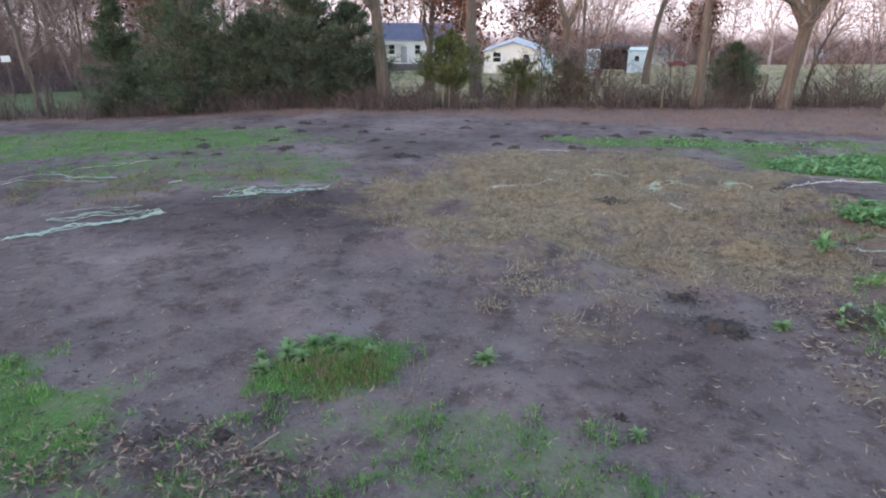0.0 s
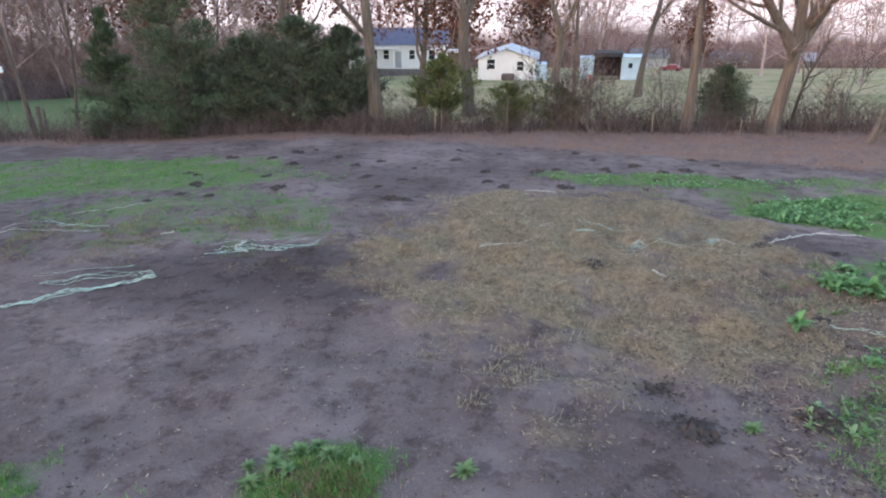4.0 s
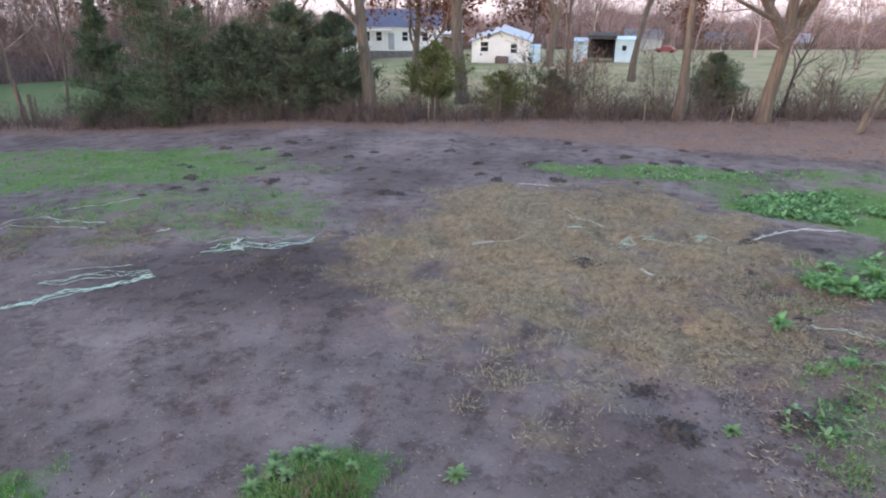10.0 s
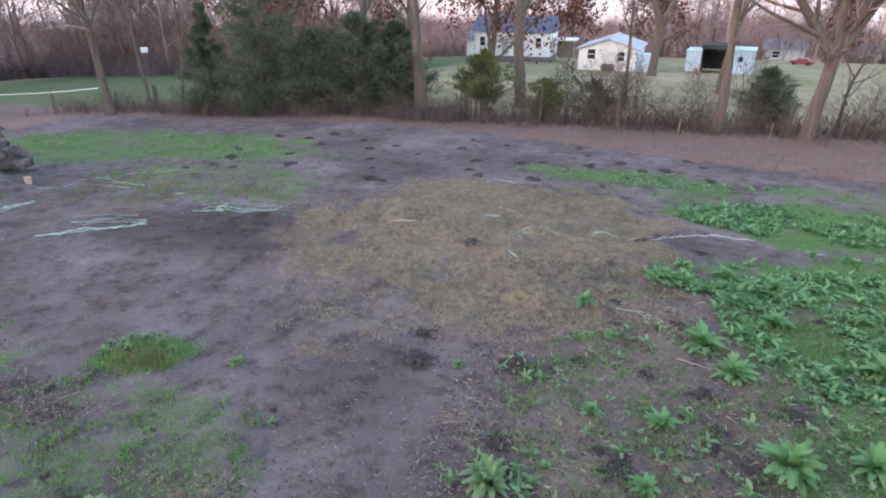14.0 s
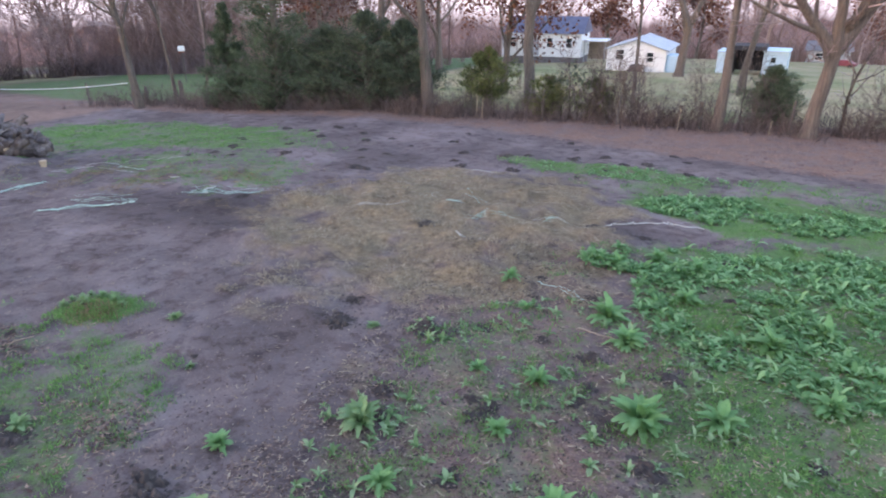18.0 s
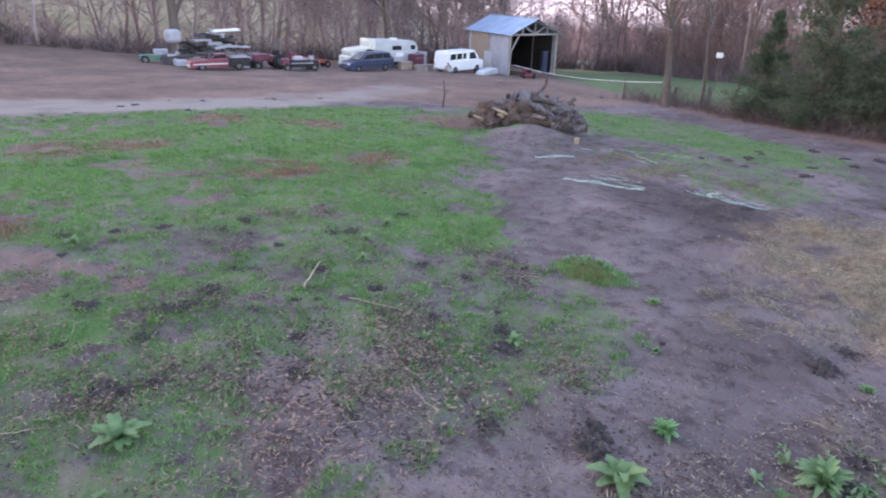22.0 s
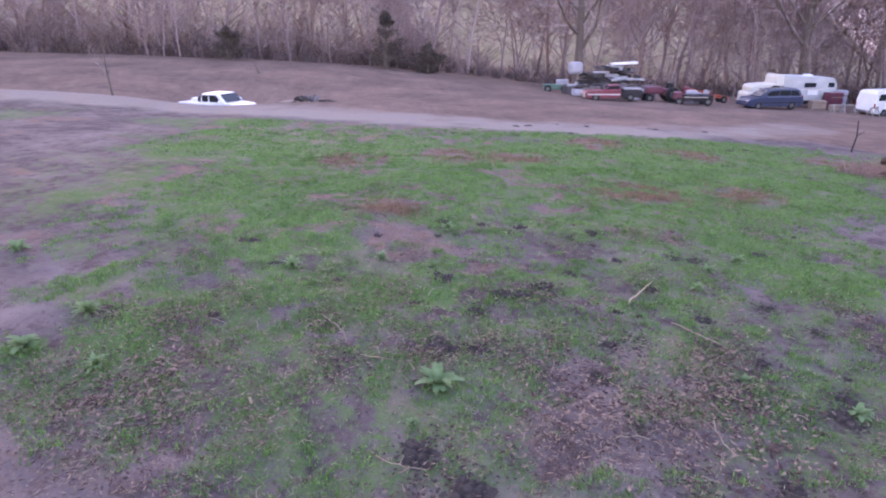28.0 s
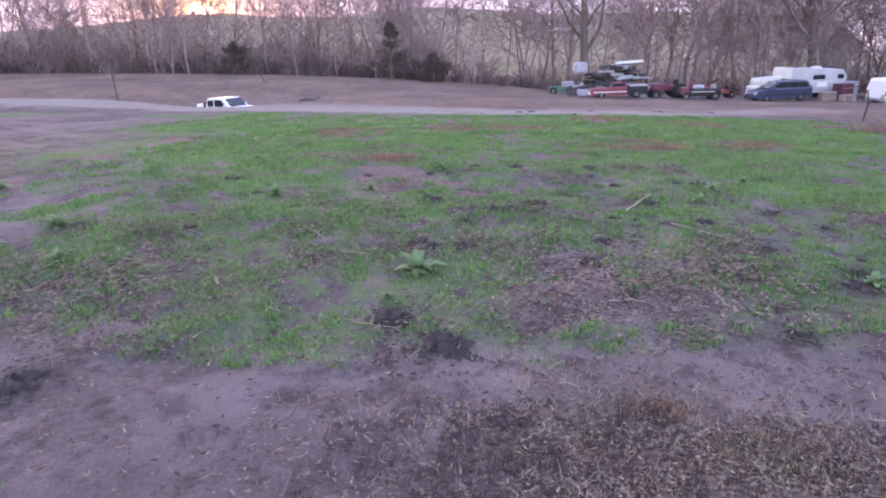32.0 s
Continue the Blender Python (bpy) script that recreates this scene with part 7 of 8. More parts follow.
for k in range(14):
    clod(crng.uniform(-26, -18), crng.uniform(-3, 9), crng.uniform(0.8, 1.4), k + 190)


# ---------------------------------------------------------------- weeds
def leaf_blade(length, width, droop, n=4):
    """One broad leaf from the origin along +x, folded at the midrib and arching over."""
    V, F = [], []
    for i in range(n):
        f = i / (n - 1)
        w = width * math.sin(math.pi * min(0.93, 0.08 + 0.85 * f)) ** 0.7 * 0.5
        x, z = length * f * (1 - 0.12 * droop * f), length * (0.75 * f - (0.55 + 0.4 * droop) * f * f)
        V += [(x, -w, z + w * 0.3), (x, 0, z), (x, w, z + w * 0.3)]
        if i:
            b = 3 * (i - 1)
            F += [(b, b + 1, b + 4, b + 3), (b + 1, b + 2, b + 5, b + 4)]
    return np.array(V, float), np.array(F)


def weed_leaf_list(rng, n, size, wide=(0.14, 0.24), up=0.75):
    out = []
    for i in range(n):
        a = i * 2.4 + rng.uniform(-0.3, 0.3)
        ln_ = size * rng.uniform(0.45, 1.2)
        v, f = leaf_blade(ln_, ln_ * rng.uniform(*wide), rng.uniform(0.0, 1.0))
        tilt = rng.uniform(-0.25, 0.4) + up * i / n
        c, s = math.cos(tilt), math.sin(tilt)
        x, z = v[:, 0] * c - v[:, 2] * s, v[:, 0] * s + v[:, 2] * c
        ca, sa = math.cos(a), math.sin(a)
        out.append((np.stack([x * ca - v[:, 1] * sa, x * sa + v[:, 1] * ca, np.maximum(z, 0.01)], -1), f))
    return out


WEED_KINDS = []
for k in range(6):
    w_ = thing("broadleaf_weed", 0, 0, -40, 0, "leafy green broad-leaved weed rosette on patchy soil", "weed", "broad-leaved weeds")
    rng_ = random.Random(300 + k)
    for v_, f_ in weed_leaf_list(rng_, 46 + 3 * k, 0.25, (0.2, 0.34), 1.0):
        np_part("leaf", v_, f_, M_WEED if k % 3 else M_WEED_PALE, w_, smooth=True)
    WEED_KINDS.append(w_)
WEEDS = [(7.67, 6.5, 1.5, 1), (8.0, 5.75, 1.35, 2), (7.02, 4.38, 0.95, 4), (8.29, 3.9, 1.6, 5), (9.15, 4.15, 1.2, 4), (5.27, 2.87, 1.1, 3), (3.99, 1.99, 0.8, 2), (1.49, 4.2, 0.55, 0), (5.92, 7.34, 0.85, 1), (1.78, -3.42, 1.25, 6), (4.4, 0.98, 1.3, 6), (1.62, 1.5, 0.7, 6), (1.9, -8.8, 1.0, 6), (-1.3, -11.5, 1.0, 6), (2.6, -3.6, 0.35, 0),
         (6.2, 4.5, 0.7, 1), (6.8, 3.2, 0.8, 2), (5.9, 2.0, 0.9, 4), (5.2, 3.0, 1.1, 3), (5.25, 0.9, 0.9, 0), (7.6, 2.2, 1.0, 5), (9.6, 2.6, 1.2, 4), (10.4, 4.9, 1.2, 2), (9.9, 6.2, 1.3, 5), (10.7, 6.9, 1.2, 1), (8.8, 7.4, 1.1, 4), (9.0, 8.8, 1.2, 2),
         (7.6, 8.6, 1.0, 1), (8.3, 9.2, 1.0, 5), (1.1, 0.4, 0.4, 0), (-0.1, 4.4, 0.5, 3), (0.2, 4.35, 0.5, 3), (-0.3, 4.2, 0.5, 0), (-0.45, 3.95, 0.45, 3), (-0.35, 4.4, 0.4, 0), (0.05, 4.5, 0.4, 3), (-0.55, 4.2, 0.35, 3), (-0.15, 4.1, 0.4, 0), (0.45, 4.25, 0.4, 0), (-2.3, -5.0, 0.7, 0), (-1.4, -6.4, 0.8, 3), (2.2, -7.6, 0.7, 0), (0.9, -8.6, 0.9, 3), (-4.2, -4.0, 0.8, 0),
         (4.4, 5.0, 0.5, 0), (2.6, 3.2, 0.35, 0), (6.4, 6.4, 0.6, 4), (-2.6, 0.9, 0.7, 0), (-3.3, 1.6, 0.7, 3), (-1.7, 0.5, 0.6, 0)]
dock = thing("broadleaf_dock", 0, 0, -40, 0, "dock plant with wide pale green leaves on littered soil", "weed", "broad-leaved weeds")
for v_, f_ in weed_leaf_list(random.Random(331), 30, 0.25, (0.3, 0.46), 1.0):
    np_part("leaf", v_, f_, M_WEED_PALE, dock, smooth=True)
WEED_KINDS.append(dock)
for x_, y_, s_, k in WEEDS:
    c_ = copy_thing(WEED_KINDS[k], pose(x_, y_, float(ground_z(x_, y_)) - 0.005, 0, 0, (x_ * 97 + y_ * 53) % 360))
    c_.scale = (s_, s_, s_)
for w_ in WEED_KINDS:
    for o_ in list(w_.children_recursive) + [w_]:
        bpy.data.objects.remove(o_)


def weed_bed(name, places, sizes, label, seed, mat, leaves=9):
    rng = random.Random(seed)
    V, F, base = [], [], 0
    for (x, y), s in zip(places, sizes):
        z = float(ground_z(x, y))
        for v, f in weed_leaf_list(rng, leaves, s * 0.85, (0.22, 0.42), 0.8):
            V.append(v + [x, y, z])
            F.append(f + base)
            base += len(v)
    return tagged(np_part(name, np.concatenate(V), np.concatenate(F), mat, smooth=True), label, "weeds", kind="stuff")


def in_ellipse(rng, n, cx, cy, rx, ry):
    a, r = rng.uniform(0, 6.283, n), np.sqrt(rng.random(n))
    p = np.stack([cx + rx * r * np.cos(a), cy + ry * r * np.sin(a)], -1)
    keep = lump(p[:, 0], p[:, 1], 0.9, 6) + 0.4 * lump(p[:, 0], p[:, 1], 0.35, 7) > -0.3
    return p[keep]


wd = np.random.default_rng(77)
p_ = in_ellipse(wd, 800, 10.5, 13.4, 2.7, 1.4)
weed_bed("weed_bed_far", p_, wd.uniform(0.1, 0.22, len(p_)), "dense bed of bright green weeds", 1, M_WEED, 10)
p_ = in_ellipse(wd, 1300, 10.9, 8.0, 3.0, 3.1)
weed_bed("weed_bed_near", p_, wd.uniform(0.09, 0.24, len(p_)), "dense bed of green broad-leaved weeds", 2, M_WEED, 10)
p_ = in_ellipse(wd, 260, 8.2, 8.9, 1.3, 0.7)
weed_bed("weed_bed_middle", p_, wd.uniform(0.14, 0.26, len(p_)), "patch of green weeds beside hay", 3, M_WEED, 9)
p_ = in_ellipse(wd, 640, 8.2, 3.4, 3.6, 3.8)
weed_bed("scattered_weeds", p_, wd.uniform(0.07, 0.18, len(p_)), "scattered small weeds on littered soil", 4, M_WEED_PALE, 7)
p_ = in_ellipse(wd, 260, 7.6, 16.7, 3.2, 0.9)
weed_bed("weed_strip", p_, wd.uniform(0.06, 0.14, len(p_)), "low green weeds along the leaf litter", 5, M_WEED, 8)
p_ = in_ellipse(wd, 900, -0.5, -3.0, 6.5, 6.0)
p_ = p_[zones(p_[:, 0], p_[:, 1])[0] > 0.4][:420]
weed_bed("clover_patches", p_, wd.uniform(0.03, 0.075, len(p_)), "small clover and dock among short grass", 6, M_WEED_PALE, 7)


# ---------------------------------------------------------------- grass, straw and litter
def field_points(rng, n, x0, x1, y0, y1, index, power=1.0, floor=0.0, grain=0.35):
    """Places drawn where a zone is strong, in patches."""
    x, y = rng.uniform(x0, x1, n), rng.uniform(y0, y1, n)
    w = zones(x, y)[index] + 0.55 * lump(x, y, 0.8, 8) * 0.6 + grain * lump(x, y, 0.25, 9)
    zone = zones(x, y)[index]
    keep = ((w > 0.42) & (zone > 0.27)) | (rng.random(n) < floor * (zone > 0.15))
    return x[keep], y[keep]


def blades(name, x, y, lo, hi, width, label, mat, seed, category="grass", flop=0.5):
    rng = np.random.default_rng(seed)
    n = len(x)
    z = ground_z(x, y)
    a, l, f = rng.uniform(0, 6.283, n), rng.uniform(lo, hi, n), rng.uniform(0.1, 1.0, n) * flop
    b = rng.uniform(0, 6.283, n)
    dx, dy = np.cos(a), np.sin(a)
    wx, wy = np.cos(b) * width * 0.7, np.sin(b) * width * 0.7
    p0 = np.stack([x - wx, y - wy, z - 0.008], -1)
    p1 = np.stack([x + wx, y + wy, z - 0.008], -1)
    tip = np.stack([x + dx * l * f, y + dy * l * f, z + l * np.maximum(0.12, 1 - 0.45 * f)], -1)
    V = np.stack([p0, p1, tip], 1).reshape(-1, 3)
    F = np.arange(3 * n).reshape(n, 3)
    return tagged(np_part(name, V, F, mat), label, category, kind="stuff")


def tufts(name, x, y, per, spread, lo, hi, width, label, mat, seed, flop=0.9, category="grass"):
    """Blades gathered into small tufts of uneven size round the given places."""
    rng = np.random.default_rng(seed)
    size = np.repeat(rng.uniform(0.5, 1.3, len(x)), per)
    bx = np.repeat(x, per) + rng.normal(0, 1, len(x) * per) * spread * size
    by = np.repeat(y, per) + rng.normal(0, 1, len(x) * per) * spread * size
    return blades(name, bx, by, lo, hi, width, label, mat, seed + 500, category, flop)


gr_ = np.random.default_rng(90)
x_, y_ = field_points(gr_, 90000, -12, 14, -11, 8, 0)
blades("grass_near", x_, y_, 0.02, 0.05, 0.013, "short patchy green grass of the pasture", M_GRASS, 91, flop=1.1)
x_, y_ = field_points(gr_, 34000, -12, 14, -12, 8, 0, grain=0.8)
tufts("grass_tufts", x_, y_, 10, 0.05, 0.03, 0.1, 0.012, "small tufts of green grass in the pasture", M_GRASS, 191)
x_, y_ = field_points(gr_, 36000, -20, 15, 8, 21, 0, grain=0.6)
blades("grass_north", x_, y_, 0.03, 0.075, 0.016, "short green grass before the tree row", M_GRASS, 92, flop=1.1)
x_, y_ = field_points(gr_, 5000, -20, 15, 8, 21, 0, grain=0.9)
tufts("grass_tufts_north", x_, y_, 9, 0.07, 0.04, 0.1, 0.016, "tufts of green grass before the tree row", M_GRASS, 192)
x_, y_ = field_points(gr_, 36000, -23, -12, -16, 11, 0)
blades("grass_west", x_, y_, 0.025, 0.06, 0.022, "green grass towards the gravel track", M_GRASS, 93, flop=1.1)
x_, y_ = field_points(gr_, 5500, -23, -11, -16, 11, 0, grain=0.9)
tufts("grass_tufts_west", x_, y_, 10, 0.09, 0.04, 0.11, 0.02, "tufts of green grass towards the gravel track", M_GRASS, 193)
hx, hy = gr_.normal(0.15, 0.27, 1900), gr_.normal(3.98, 0.17, 1900)
kp = lump(hx, hy, 0.18, 95) > -0.2
hx, hy = hx[kp], hy[kp]
blades("tussock_grass", hx, hy, 0.03, 0.085, 0.011, "taller grass tussock on a hummock", M_GRASS, 94)
hx, hy = gr_.normal(0.25, 0.26, 1500), gr_.normal(3.92, 0.19, 1500)
blades("tussock_dry_grass", hx[:1100], hy[:1100], 0.04, 0.11, 0.007, "dry stems in the grass tussock", M_DRYGRASS, 95)
x_, y_ = field_points(gr_, 40000, -22, 9, -15, 8, 0)
blades("dry_grass", x_, y_, 0.03, 0.08, 0.008, "dry stems among the pasture grass", M_DRYGRASS, 96, flop=1.0)
rs_x, rs_y = [], []
for sx_, sy_, sr_ in [q for q in RUSSET_SPOTS if q[0] < -4]:
    rs_x.append(gr_.normal(sx_, sr_ * 0.5, 420))
    rs_y.append(gr_.normal(sy_, sr_ * 0.42, 420))
rs_x, rs_y = np.concatenate(rs_x), np.concatenate(rs_y)
kp = lump(rs_x, rs_y, 0.5, 12) + 0.5 * lump(rs_x, rs_y, 0.2, 13) > -0.2
tufts("russet_grass", rs_x[kp], rs_y[kp], 9, 0.07, 0.03, 0.12, 0.013, "patches of russet dead grass", M_RUSSET, 97, 1.1)
near_spots = np.array([q for q in RUSSET_SPOTS if q[0] > -4])
rs_x = np.concatenate([gr_.normal(q[0], q[2] * 0.75, 330) for q in near_spots])
rs_y = np.concatenate([gr_.normal(q[1], q[2] * 0.6, 330) for q in near_spots])
dx_, dy_ = gr_.uniform(-22, -2, 16000), gr_.uniform(-12, 10, 16000)
kp = (lump(dx_, dy_, 1.3, 12) + 0.6 * lump(dx_, dy_, 0.5, 13) > 0.75) & (dx_ < -3 - 0.3 * dy_)
blades("sparse_russet_grass", dx_[kp], dy_[kp], 0.02, 0.08, 0.012, "thin russet stems among green grass", M_RUSSET, 98, flop=1.2)


def flakes(name, x, y, lo, hi, ratio, label, mat, seed, category="litter", lift=0.01):
    """Small curled pieces lying about on the ground."""
    rng = np.random.default_rng(seed)
    n = len(x)
    z = ground_z(x, y) + lift + rng.random(n) * lift
    a, l = rng.uniform(0, 6.283, n), rng.uniform(lo, hi, n)
    w = l * ratio
    ux, uy, vx, vy = np.cos(a) * l / 2, np.sin(a) * l / 2, -np.sin(a) * w / 2, np.cos(a) * w / 2
    t1, t2 = rng.normal(0, 0.2, n) * l, rng.normal(0, 0.2, n) * l
    V = np.stack([np.stack([x - ux, y - uy, z + np.abs(t1) * 0.5], -1), np.stack([x + vx, y + vy, z + t2 * 0.3], -1), np.stack([x + ux, y + uy, z + np.abs(t2) * 0.7], -1), np.stack([x - vx, y - vy, z], -1)], 1).reshape(-1, 3)
    return tagged(np_part(name, V, np.arange(4 * n).reshape(n, 4), mat), label, category, kind="stuff")


fr = np.random.default_rng(60)
flakes("curled_leaf_patches", rs_x, rs_y, 0.04, 0.11, 0.4, "patches of curled dead leaves in the grass", M_STUBBLE, 83, lift=0.025)
x_, y_ = field_points(fr, 60000, -2, 9, 4, 16, 1, grain=0.6)
flakes("spread_hay", x_, y_, 0.02, 0.09, 0.12, "matted layer of spread old hay", M_STRAW, 61, "hay", 0.015)
x_, y_ = fr.uniform(-11, 13, 18000), fr.uniform(-11, 9, 18000)
flakes("soil_litter", x_, y_, 0.012, 0.04, 0.5, "bits of dead leaf and straw on the soil", M_DEADLEAF, 62)
x_, y_ = fr.uniform(-7, 12, 7000), fr.uniform(-9, 9, 7000)
flakes("straw_bits", x_, y_, 0.025, 0.09, 0.07, "scattered straw stalks on the soil", M_STRAW, 63)
x_, y_ = field_points(fr, 48000, -30, 30, 14, 28, 2)
flakes("fallen_leaves", x_, y_, 0.04, 0.1, 0.5, "fallen russet leaves under the tree row", M_RUSSETLEAF, 64)
x_, y_ = field_points(fr, 60000, -13, 3, -12, 5, 2)
flakes("dead_patches", x_, y_, 0.03, 0.09, 0.2, "dead leaves in worn patches of pasture", M_DEADLEAF, 71)
x_, y_ = fr.normal(6.0, 1.8, 9000), fr.normal(0.6, 2.0, 9000)
flakes("near_leaf_litter", x_, y_, 0.025, 0.08, 0.22, "dead leaves and stems on patchy soil", M_DEADLEAF, 65)
x_, y_ = fr.normal(2.6, 1.3, 4000), fr.normal(-6.6, 1.1, 4000)
flakes("dry_leaf_patch", x_, y_, 0.03, 0.08, 0.25, "patch of dry brown leaves in grass", M_DEADLEAF, 66)
x_, y_ = fr.normal(5.5, 1.1, 26000), fr.normal(-1.0, 1.1, 26000)
kp = (lump(x_, y_, 0.5, 31) > -0.85) & ((x_ > 4.55 + 0.16 * lump(x_, y_, 0.6, 131)) | (fr.random(26000) < 0.12))
x_, y_ = x_[kp], y_[kp]
flakes("stubble_litter", x_, y_, 0.02, 0.07, 0.22, "dense dead leaf and stem litter", M_STUBBLE, 68)
blades("dead_stubble", x_[::2], y_[::2], 0.03, 0.1, 0.006, "red-brown dead stubble on soil", M_STUBBLE, 67, flop=0.9)
sr_ = np.random.default_rng(170)
px_, py_ = sr_.normal(5.5, 0.75, 5200), sr_.normal(-1.0, 1.1, 5200)
kp = (px_ > 4.5) & (0.5 * lump(px_, py_, 0.4, 171) + 0.5 * lump(px_, py_, 0.15, 172) > -0.1)
flakes("pale_leaf_curls", px_[kp], py_[kp], 0.015, 0.055, 0.2, "pale curled dead leaves over the stubble", M_STRAW, 173, lift=0.035)
# dark flakes give the stubble its shaded gaps, as the soil below is light
px_, py_ = sr_.normal(5.4, 0.8, 5000), sr_.normal(-1.2, 1.1, 5000)
kp = (px_ > 4.5) & (lump(px_, py_, 0.45, 174) + 0.5 * lump(px_, py_, 0.15, 175) > 0.4)
flakes("dark_stubble_crumbs", px_[kp], py_[kp], 0.03, 0.08, 0.6, "dark flakes standing in for shaded gaps in the dead stubble", M_CLOD, 176, lift=0.016)
px_, py_ = sr_.normal(4.45, 0.1, 420), sr_.normal(-1.22, 0.14, 420)
blades("russet_clump", px_, py_, 0.05, 0.13, 0.008, "low clump of russet dead stems on soil", M_RUSSET, 177, flop=1.2)
px_, py_ = sr_.normal(4.95, 0.12, 300), sr_.normal(-0.55, 0.2, 300)
blades("dry_clump", px_, py_, 0.06, 0.16, 0.007, "low clump of dry tan grass in stubble", M_DRYGRASS, 178, flop=0.8)
lc = np.concatenate([scatter(fr, 46, -9, 5, -9, 3), scatter(fr, 44, -1.5, 4.5, -7.5, 0.5)])
lc = np.concatenate([lc, np.array([[1.0, -3.6], [2.4, -6.6], [0.2, -0.9], [2.9, -2.2], [-1.0, -4.6], [1.4, 0.6]])])
lx, ly = np.repeat(lc[:, 0], 190) + fr.normal(0, 0.34, len(lc) * 190), np.repeat(lc[:, 1], 190) + fr.normal(0, 0.24, len(lc) * 190)
lcd = lc[::4]
cx_, cy_ = np.repeat(lcd[:, 0], 60) + fr.normal(0.1, 0.2, len(lcd) * 60), np.repeat(lcd[:, 1], 60) + fr.normal(0.05, 0.15, len(lcd) * 60)
off_track = path_dist(lx, ly) > 0.75
lx, ly = lx[off_track], ly[off_track]
off_track = path_dist(cx_, cy_) > 0.75
cx_, cy_ = cx_[off_track], cy_[off_track]
flakes("dark_litter", cx_, cy_, 0.03, 0.08, 0.6, "dark trampled crumbs in the dead patches", M_CLOD, 82, lift=0.012)
flakes("red_brown_litter", lx, ly, 0.03, 0.09, 0.25, "patches of red-brown dead leaves in the pasture", M_STUBBLE, 78, lift=0.025)
blades("litter_stems", lx[::3], ly[::3], 0.04, 0.13, 0.006, "dry stems in the dead patches of pasture", M_STRAW, 79, flop=1.5)
wx_, wy_ = fr.uniform(-9, 6, 3500), fr.uniform(-9, 4, 3500)
flakes("pale_bits", wx_, wy_, 0.03, 0.1, 0.1, "pale dry stalks lying in the grass", M_STRAW, 80, lift=0.03)
wx_, wy_ = fr.uniform(4.4, 11.5, 13000), fr.uniform(-0.5, 9, 13000)
flakes("weed_litter", wx_, wy_, 0.02, 0.07, 0.35, "dead leaves littered between the weeds", M_DEADLEAF, 74)
wx_, wy_ = fr.uniform(4.4, 11.5, 5000), fr.uniform(-0.5, 9, 5000)
flakes("weed_straw", wx_, wy_, 0.03, 0.12, 0.12, "pale dry stems littered between the weeds", M_STRAW, 75, lift=0.02)
wx_, wy_ = fr.uniform(4.4, 11.5, 9000), fr.uniform(-0.5, 9, 9000)
kp = lump(wx_, wy_, 0.6, 86) + 0.4 * lump(wx_, wy_, 0.2, 87) > 0.1
flakes("weed_dark_crumbs", wx_[kp], wy_[kp], 0.02, 0.06, 0.6, "dark trampled earth between the weeds", M_CLOD, 76)
sx_, sy_ = fr.normal(5.4, 1.1, 3200), fr.normal(-1.2, 1.0, 3200)
blades("pale_stems", sx_, sy_, 0.05, 0.17, 0.005, "pale dry stems standing in dead stubble", M_STRAW, 72, flop=1.3)
x_, y_ = field_points(gr_, 70000, -3, 8, -6, 5, 0)
blades("fine_grass", x_, y_, 0.02, 0.055, 0.006, "fine short grass close by", M_GRASS, 73, flop=1.3)
x_, y_ = fr.uniform(-9, 12, 22000), fr.uniform(-10, 17, 22000)
kp = lump(x_, y_, 0.7, 33) + 0.6 * lump(x_, y_, 0.25, 34) > 0.15
flakes("soil_crumbs", x_[kp], y_[kp], 0.012, 0.065, 0.45, "dark crumbs of dung and trampled earth", M_CLOD, 69, "litter", 0.012)
lr_ = np.random.default_rng(160)
x_, y_ = lr_.uniform(-10, 0.5, 30000), lr_.normal(11.0, 1.2, 30000)
kp = (lump(x_, y_, 0.9, 161) + 0.7 * lump(x_, y_, 0.25, 162) > 0.25) & (y_ > 9.0)
blades("net_side_litter", x_[kp], y_[kp], 0.03, 0.1, 0.009, "thin trampled dry grass round the net wrap", M_DRYGRASS, 163, flop=1.9)
x_, y_ = lr_.uniform(-10, -1, 26000), lr_.normal(11.3, 1.1, 26000)
kp = (lump(x_, y_, 0.7, 164) + 0.8 * lump(x_, y_, 0.25, 165) > 0.45) & (y_ > 9.6)
blades("net_side_grass", x_[kp], y_[kp], 0.02, 0.06, 0.008, "thin grazed grass round the net wrap", M_GRASS, 166, flop=1.5)
x_, y_ = lr_.uniform(-8, 5, 700), lr_.uniform(3.5, 13, 700)
flakes("pale_scraps", x_, y_, 0.02, 0.07, 0.3, "pale dry scraps strewn on the soil", M_STRAW, 167, lift=0.012)
cx_, cy_ = field_points(fr, 700, -2, 9, 5, 15.5, 1)
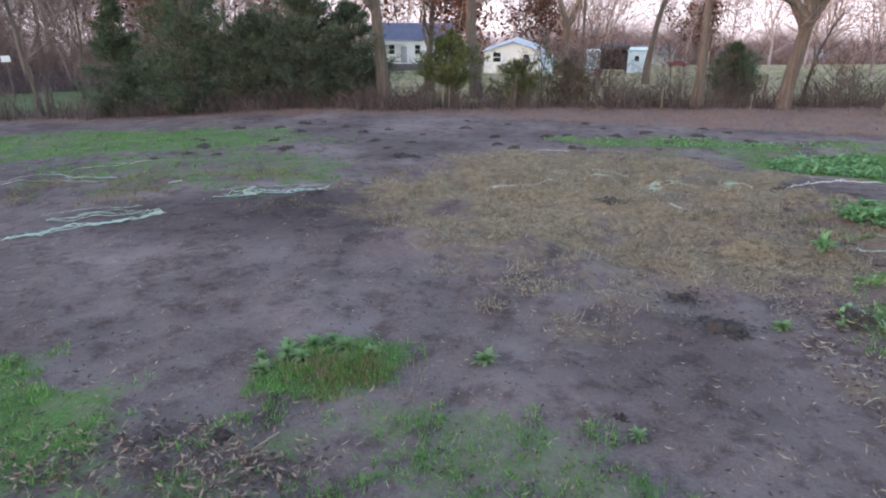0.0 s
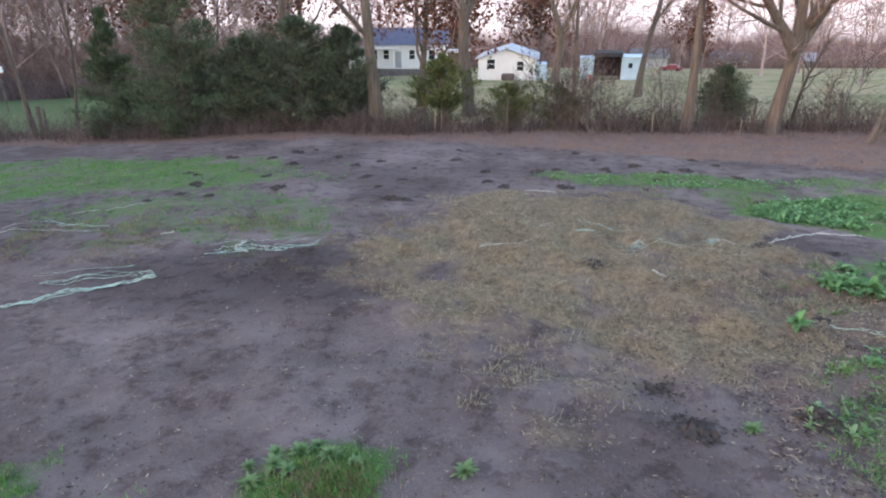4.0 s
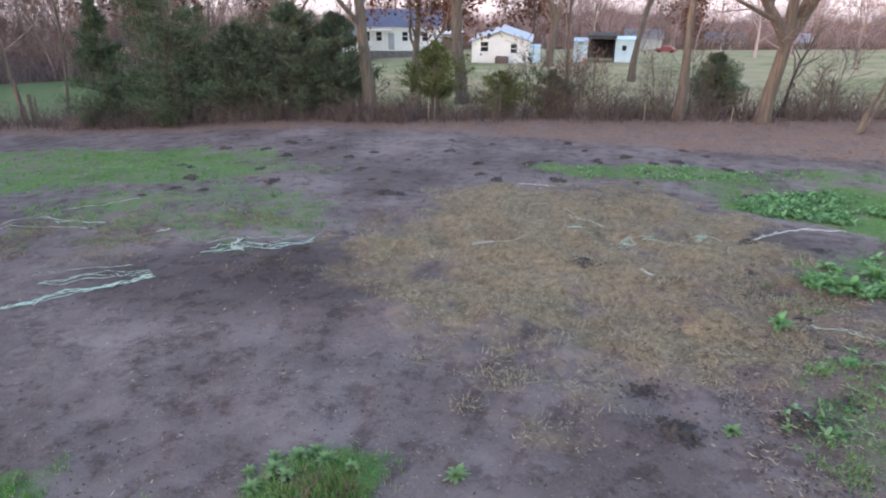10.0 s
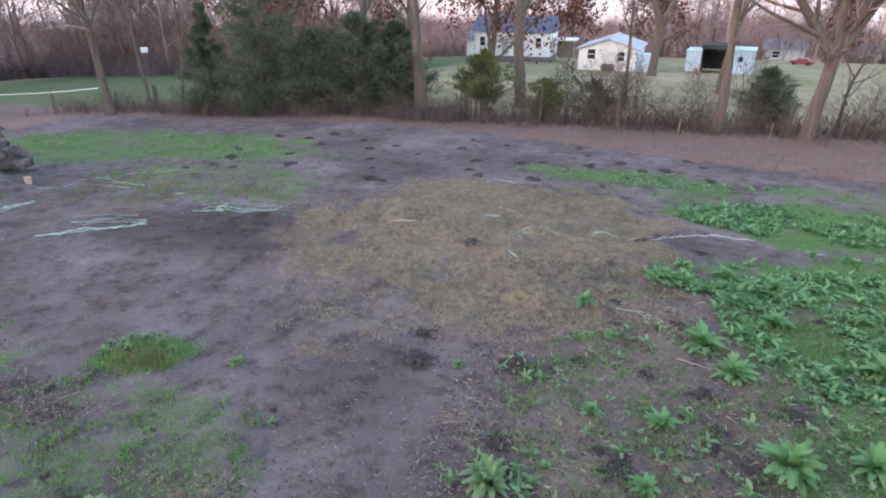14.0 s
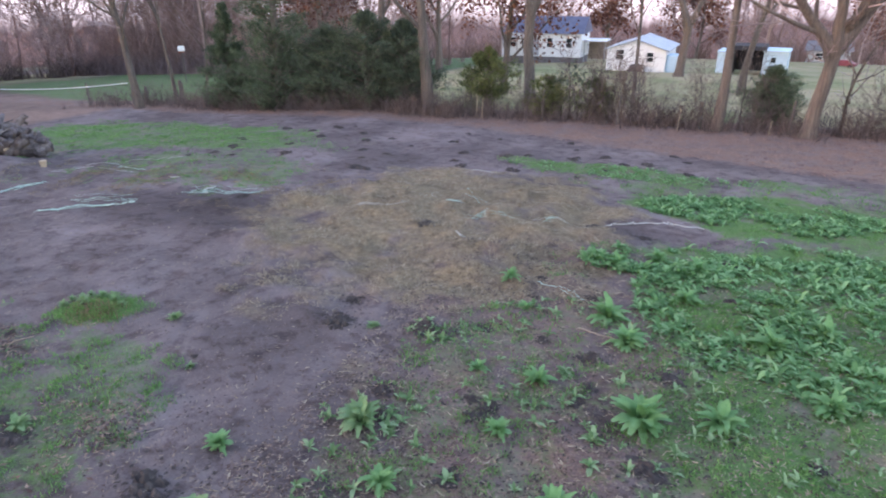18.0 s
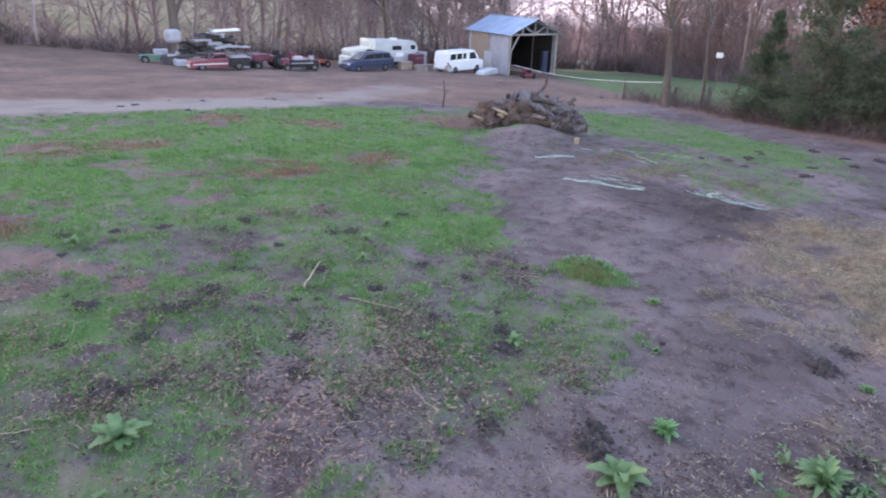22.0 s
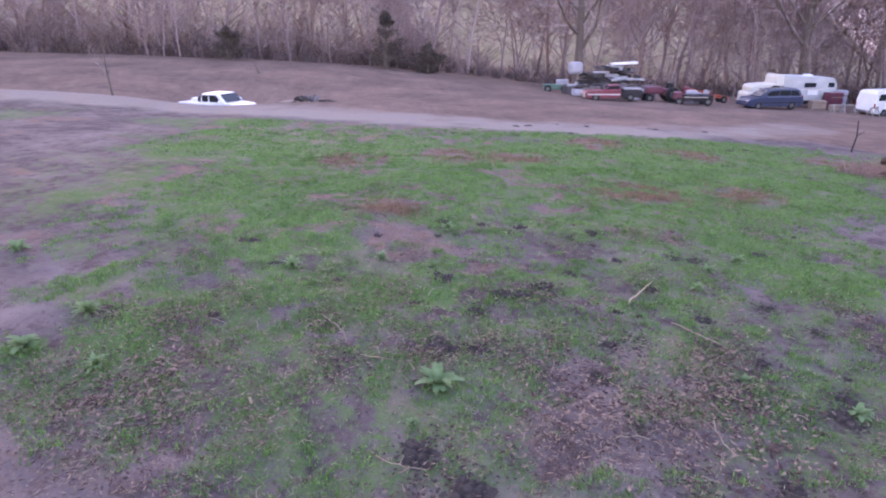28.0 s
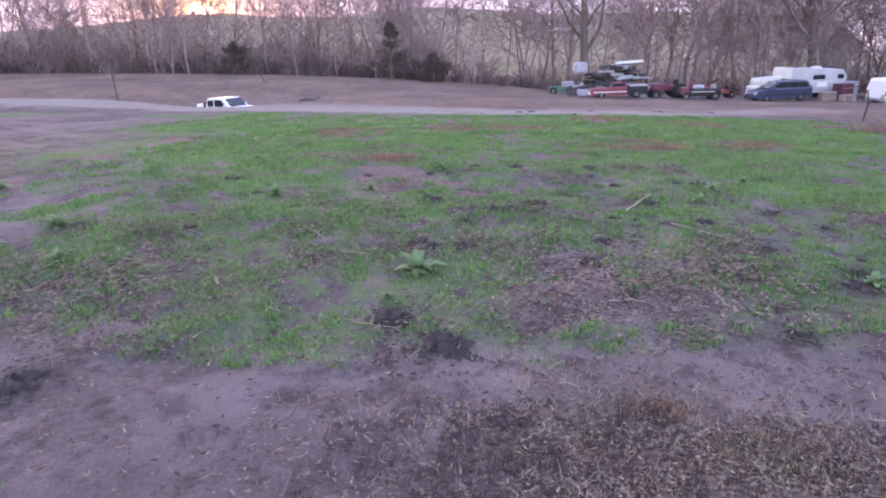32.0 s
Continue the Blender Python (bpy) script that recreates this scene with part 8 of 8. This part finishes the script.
hx, hy = np.repeat(cx_, 52) + fr.normal(0, 0.15, len(cx_) * 52), np.repeat(cy_, 52) + fr.normal(0, 0.08, len(cx_) * 52)
blades("hay_tufts", hx, hy, 0.05, 0.17, 0.009, "loose tufts of old hay", M_STRAW, 70, "hay", 2.1)
mk = np.array([(q[0], q[1], q[2]) for q in MARKED])
qx, qy = np.repeat(mk[:, 0], 60) + fr.normal(0, 1, len(mk) * 60) * np.repeat(mk[:, 2], 60) * 0.17, np.repeat(mk[:, 1], 60) + fr.normal(0, 1, len(mk) * 60) * np.repeat(mk[:, 2], 60) * 0.13
flakes("dung_crumbs", qx, qy, 0.02, 0.075, 0.75, "dark crumbs scattered round the dung", M_CLOD, 88, lift=0.015)
curls = []
crl = random.Random(89)
for k in range(230):
    cx_, cy_ = (crl.uniform(-4.5, 4.6), crl.uniform(-8.5, 2.2)) if k < 150 else (crl.uniform(4.6, 11), crl.uniform(0.5, 7.5))
    a, l_, turn = crl.random() * 6.283, crl.uniform(0.08, 0.3), crl.uniform(-1.6, 1.6)
    pts = []
    for q in range(6):
        pts.append((cx_, cy_, float(ground_z(cx_, cy_)) + 0.02 + 0.05 * math.sin(q * 0.6) * crl.random()))
        cx_, cy_, a = cx_ + math.cos(a) * l_ / 5, cy_ + math.sin(a) * l_ / 5, a + turn / 5
    curls.append((pts, [0.004, 0.005, 0.004, 0.004, 0.003, 0.002]))
tagged(np_part("curled_stalks", *tube_arrays(curls, 4), M_STRAW), "pale curled dead stalks lying on the ground", "litter", kind="stuff")
stick([(-20.6, -30.6, 0), (-20.0, -30.0, 0.1), (-19.2, -29.3, 0.25)], 0.14, "pale fallen branch at the foot of the slope", 12)
stick([(-20.9, -30.2, 0), (-20.1, -29.6, 0.1), (-19.4, -29.2, 0.1)], 0.12, "second pale fallen branch at the slope", 13)
can = thing("scrap_wrapper", 2.6, -5.45, float(ground_z(2.6, -5.45)) + 0.02, 30, "small pale grey scrap standing in the grass", "litter")
part("scrap", boxed(0, 0, 0.05, 0.035, 0.03, 0.085, 0.01, rx=0.2), M_STICK, can)
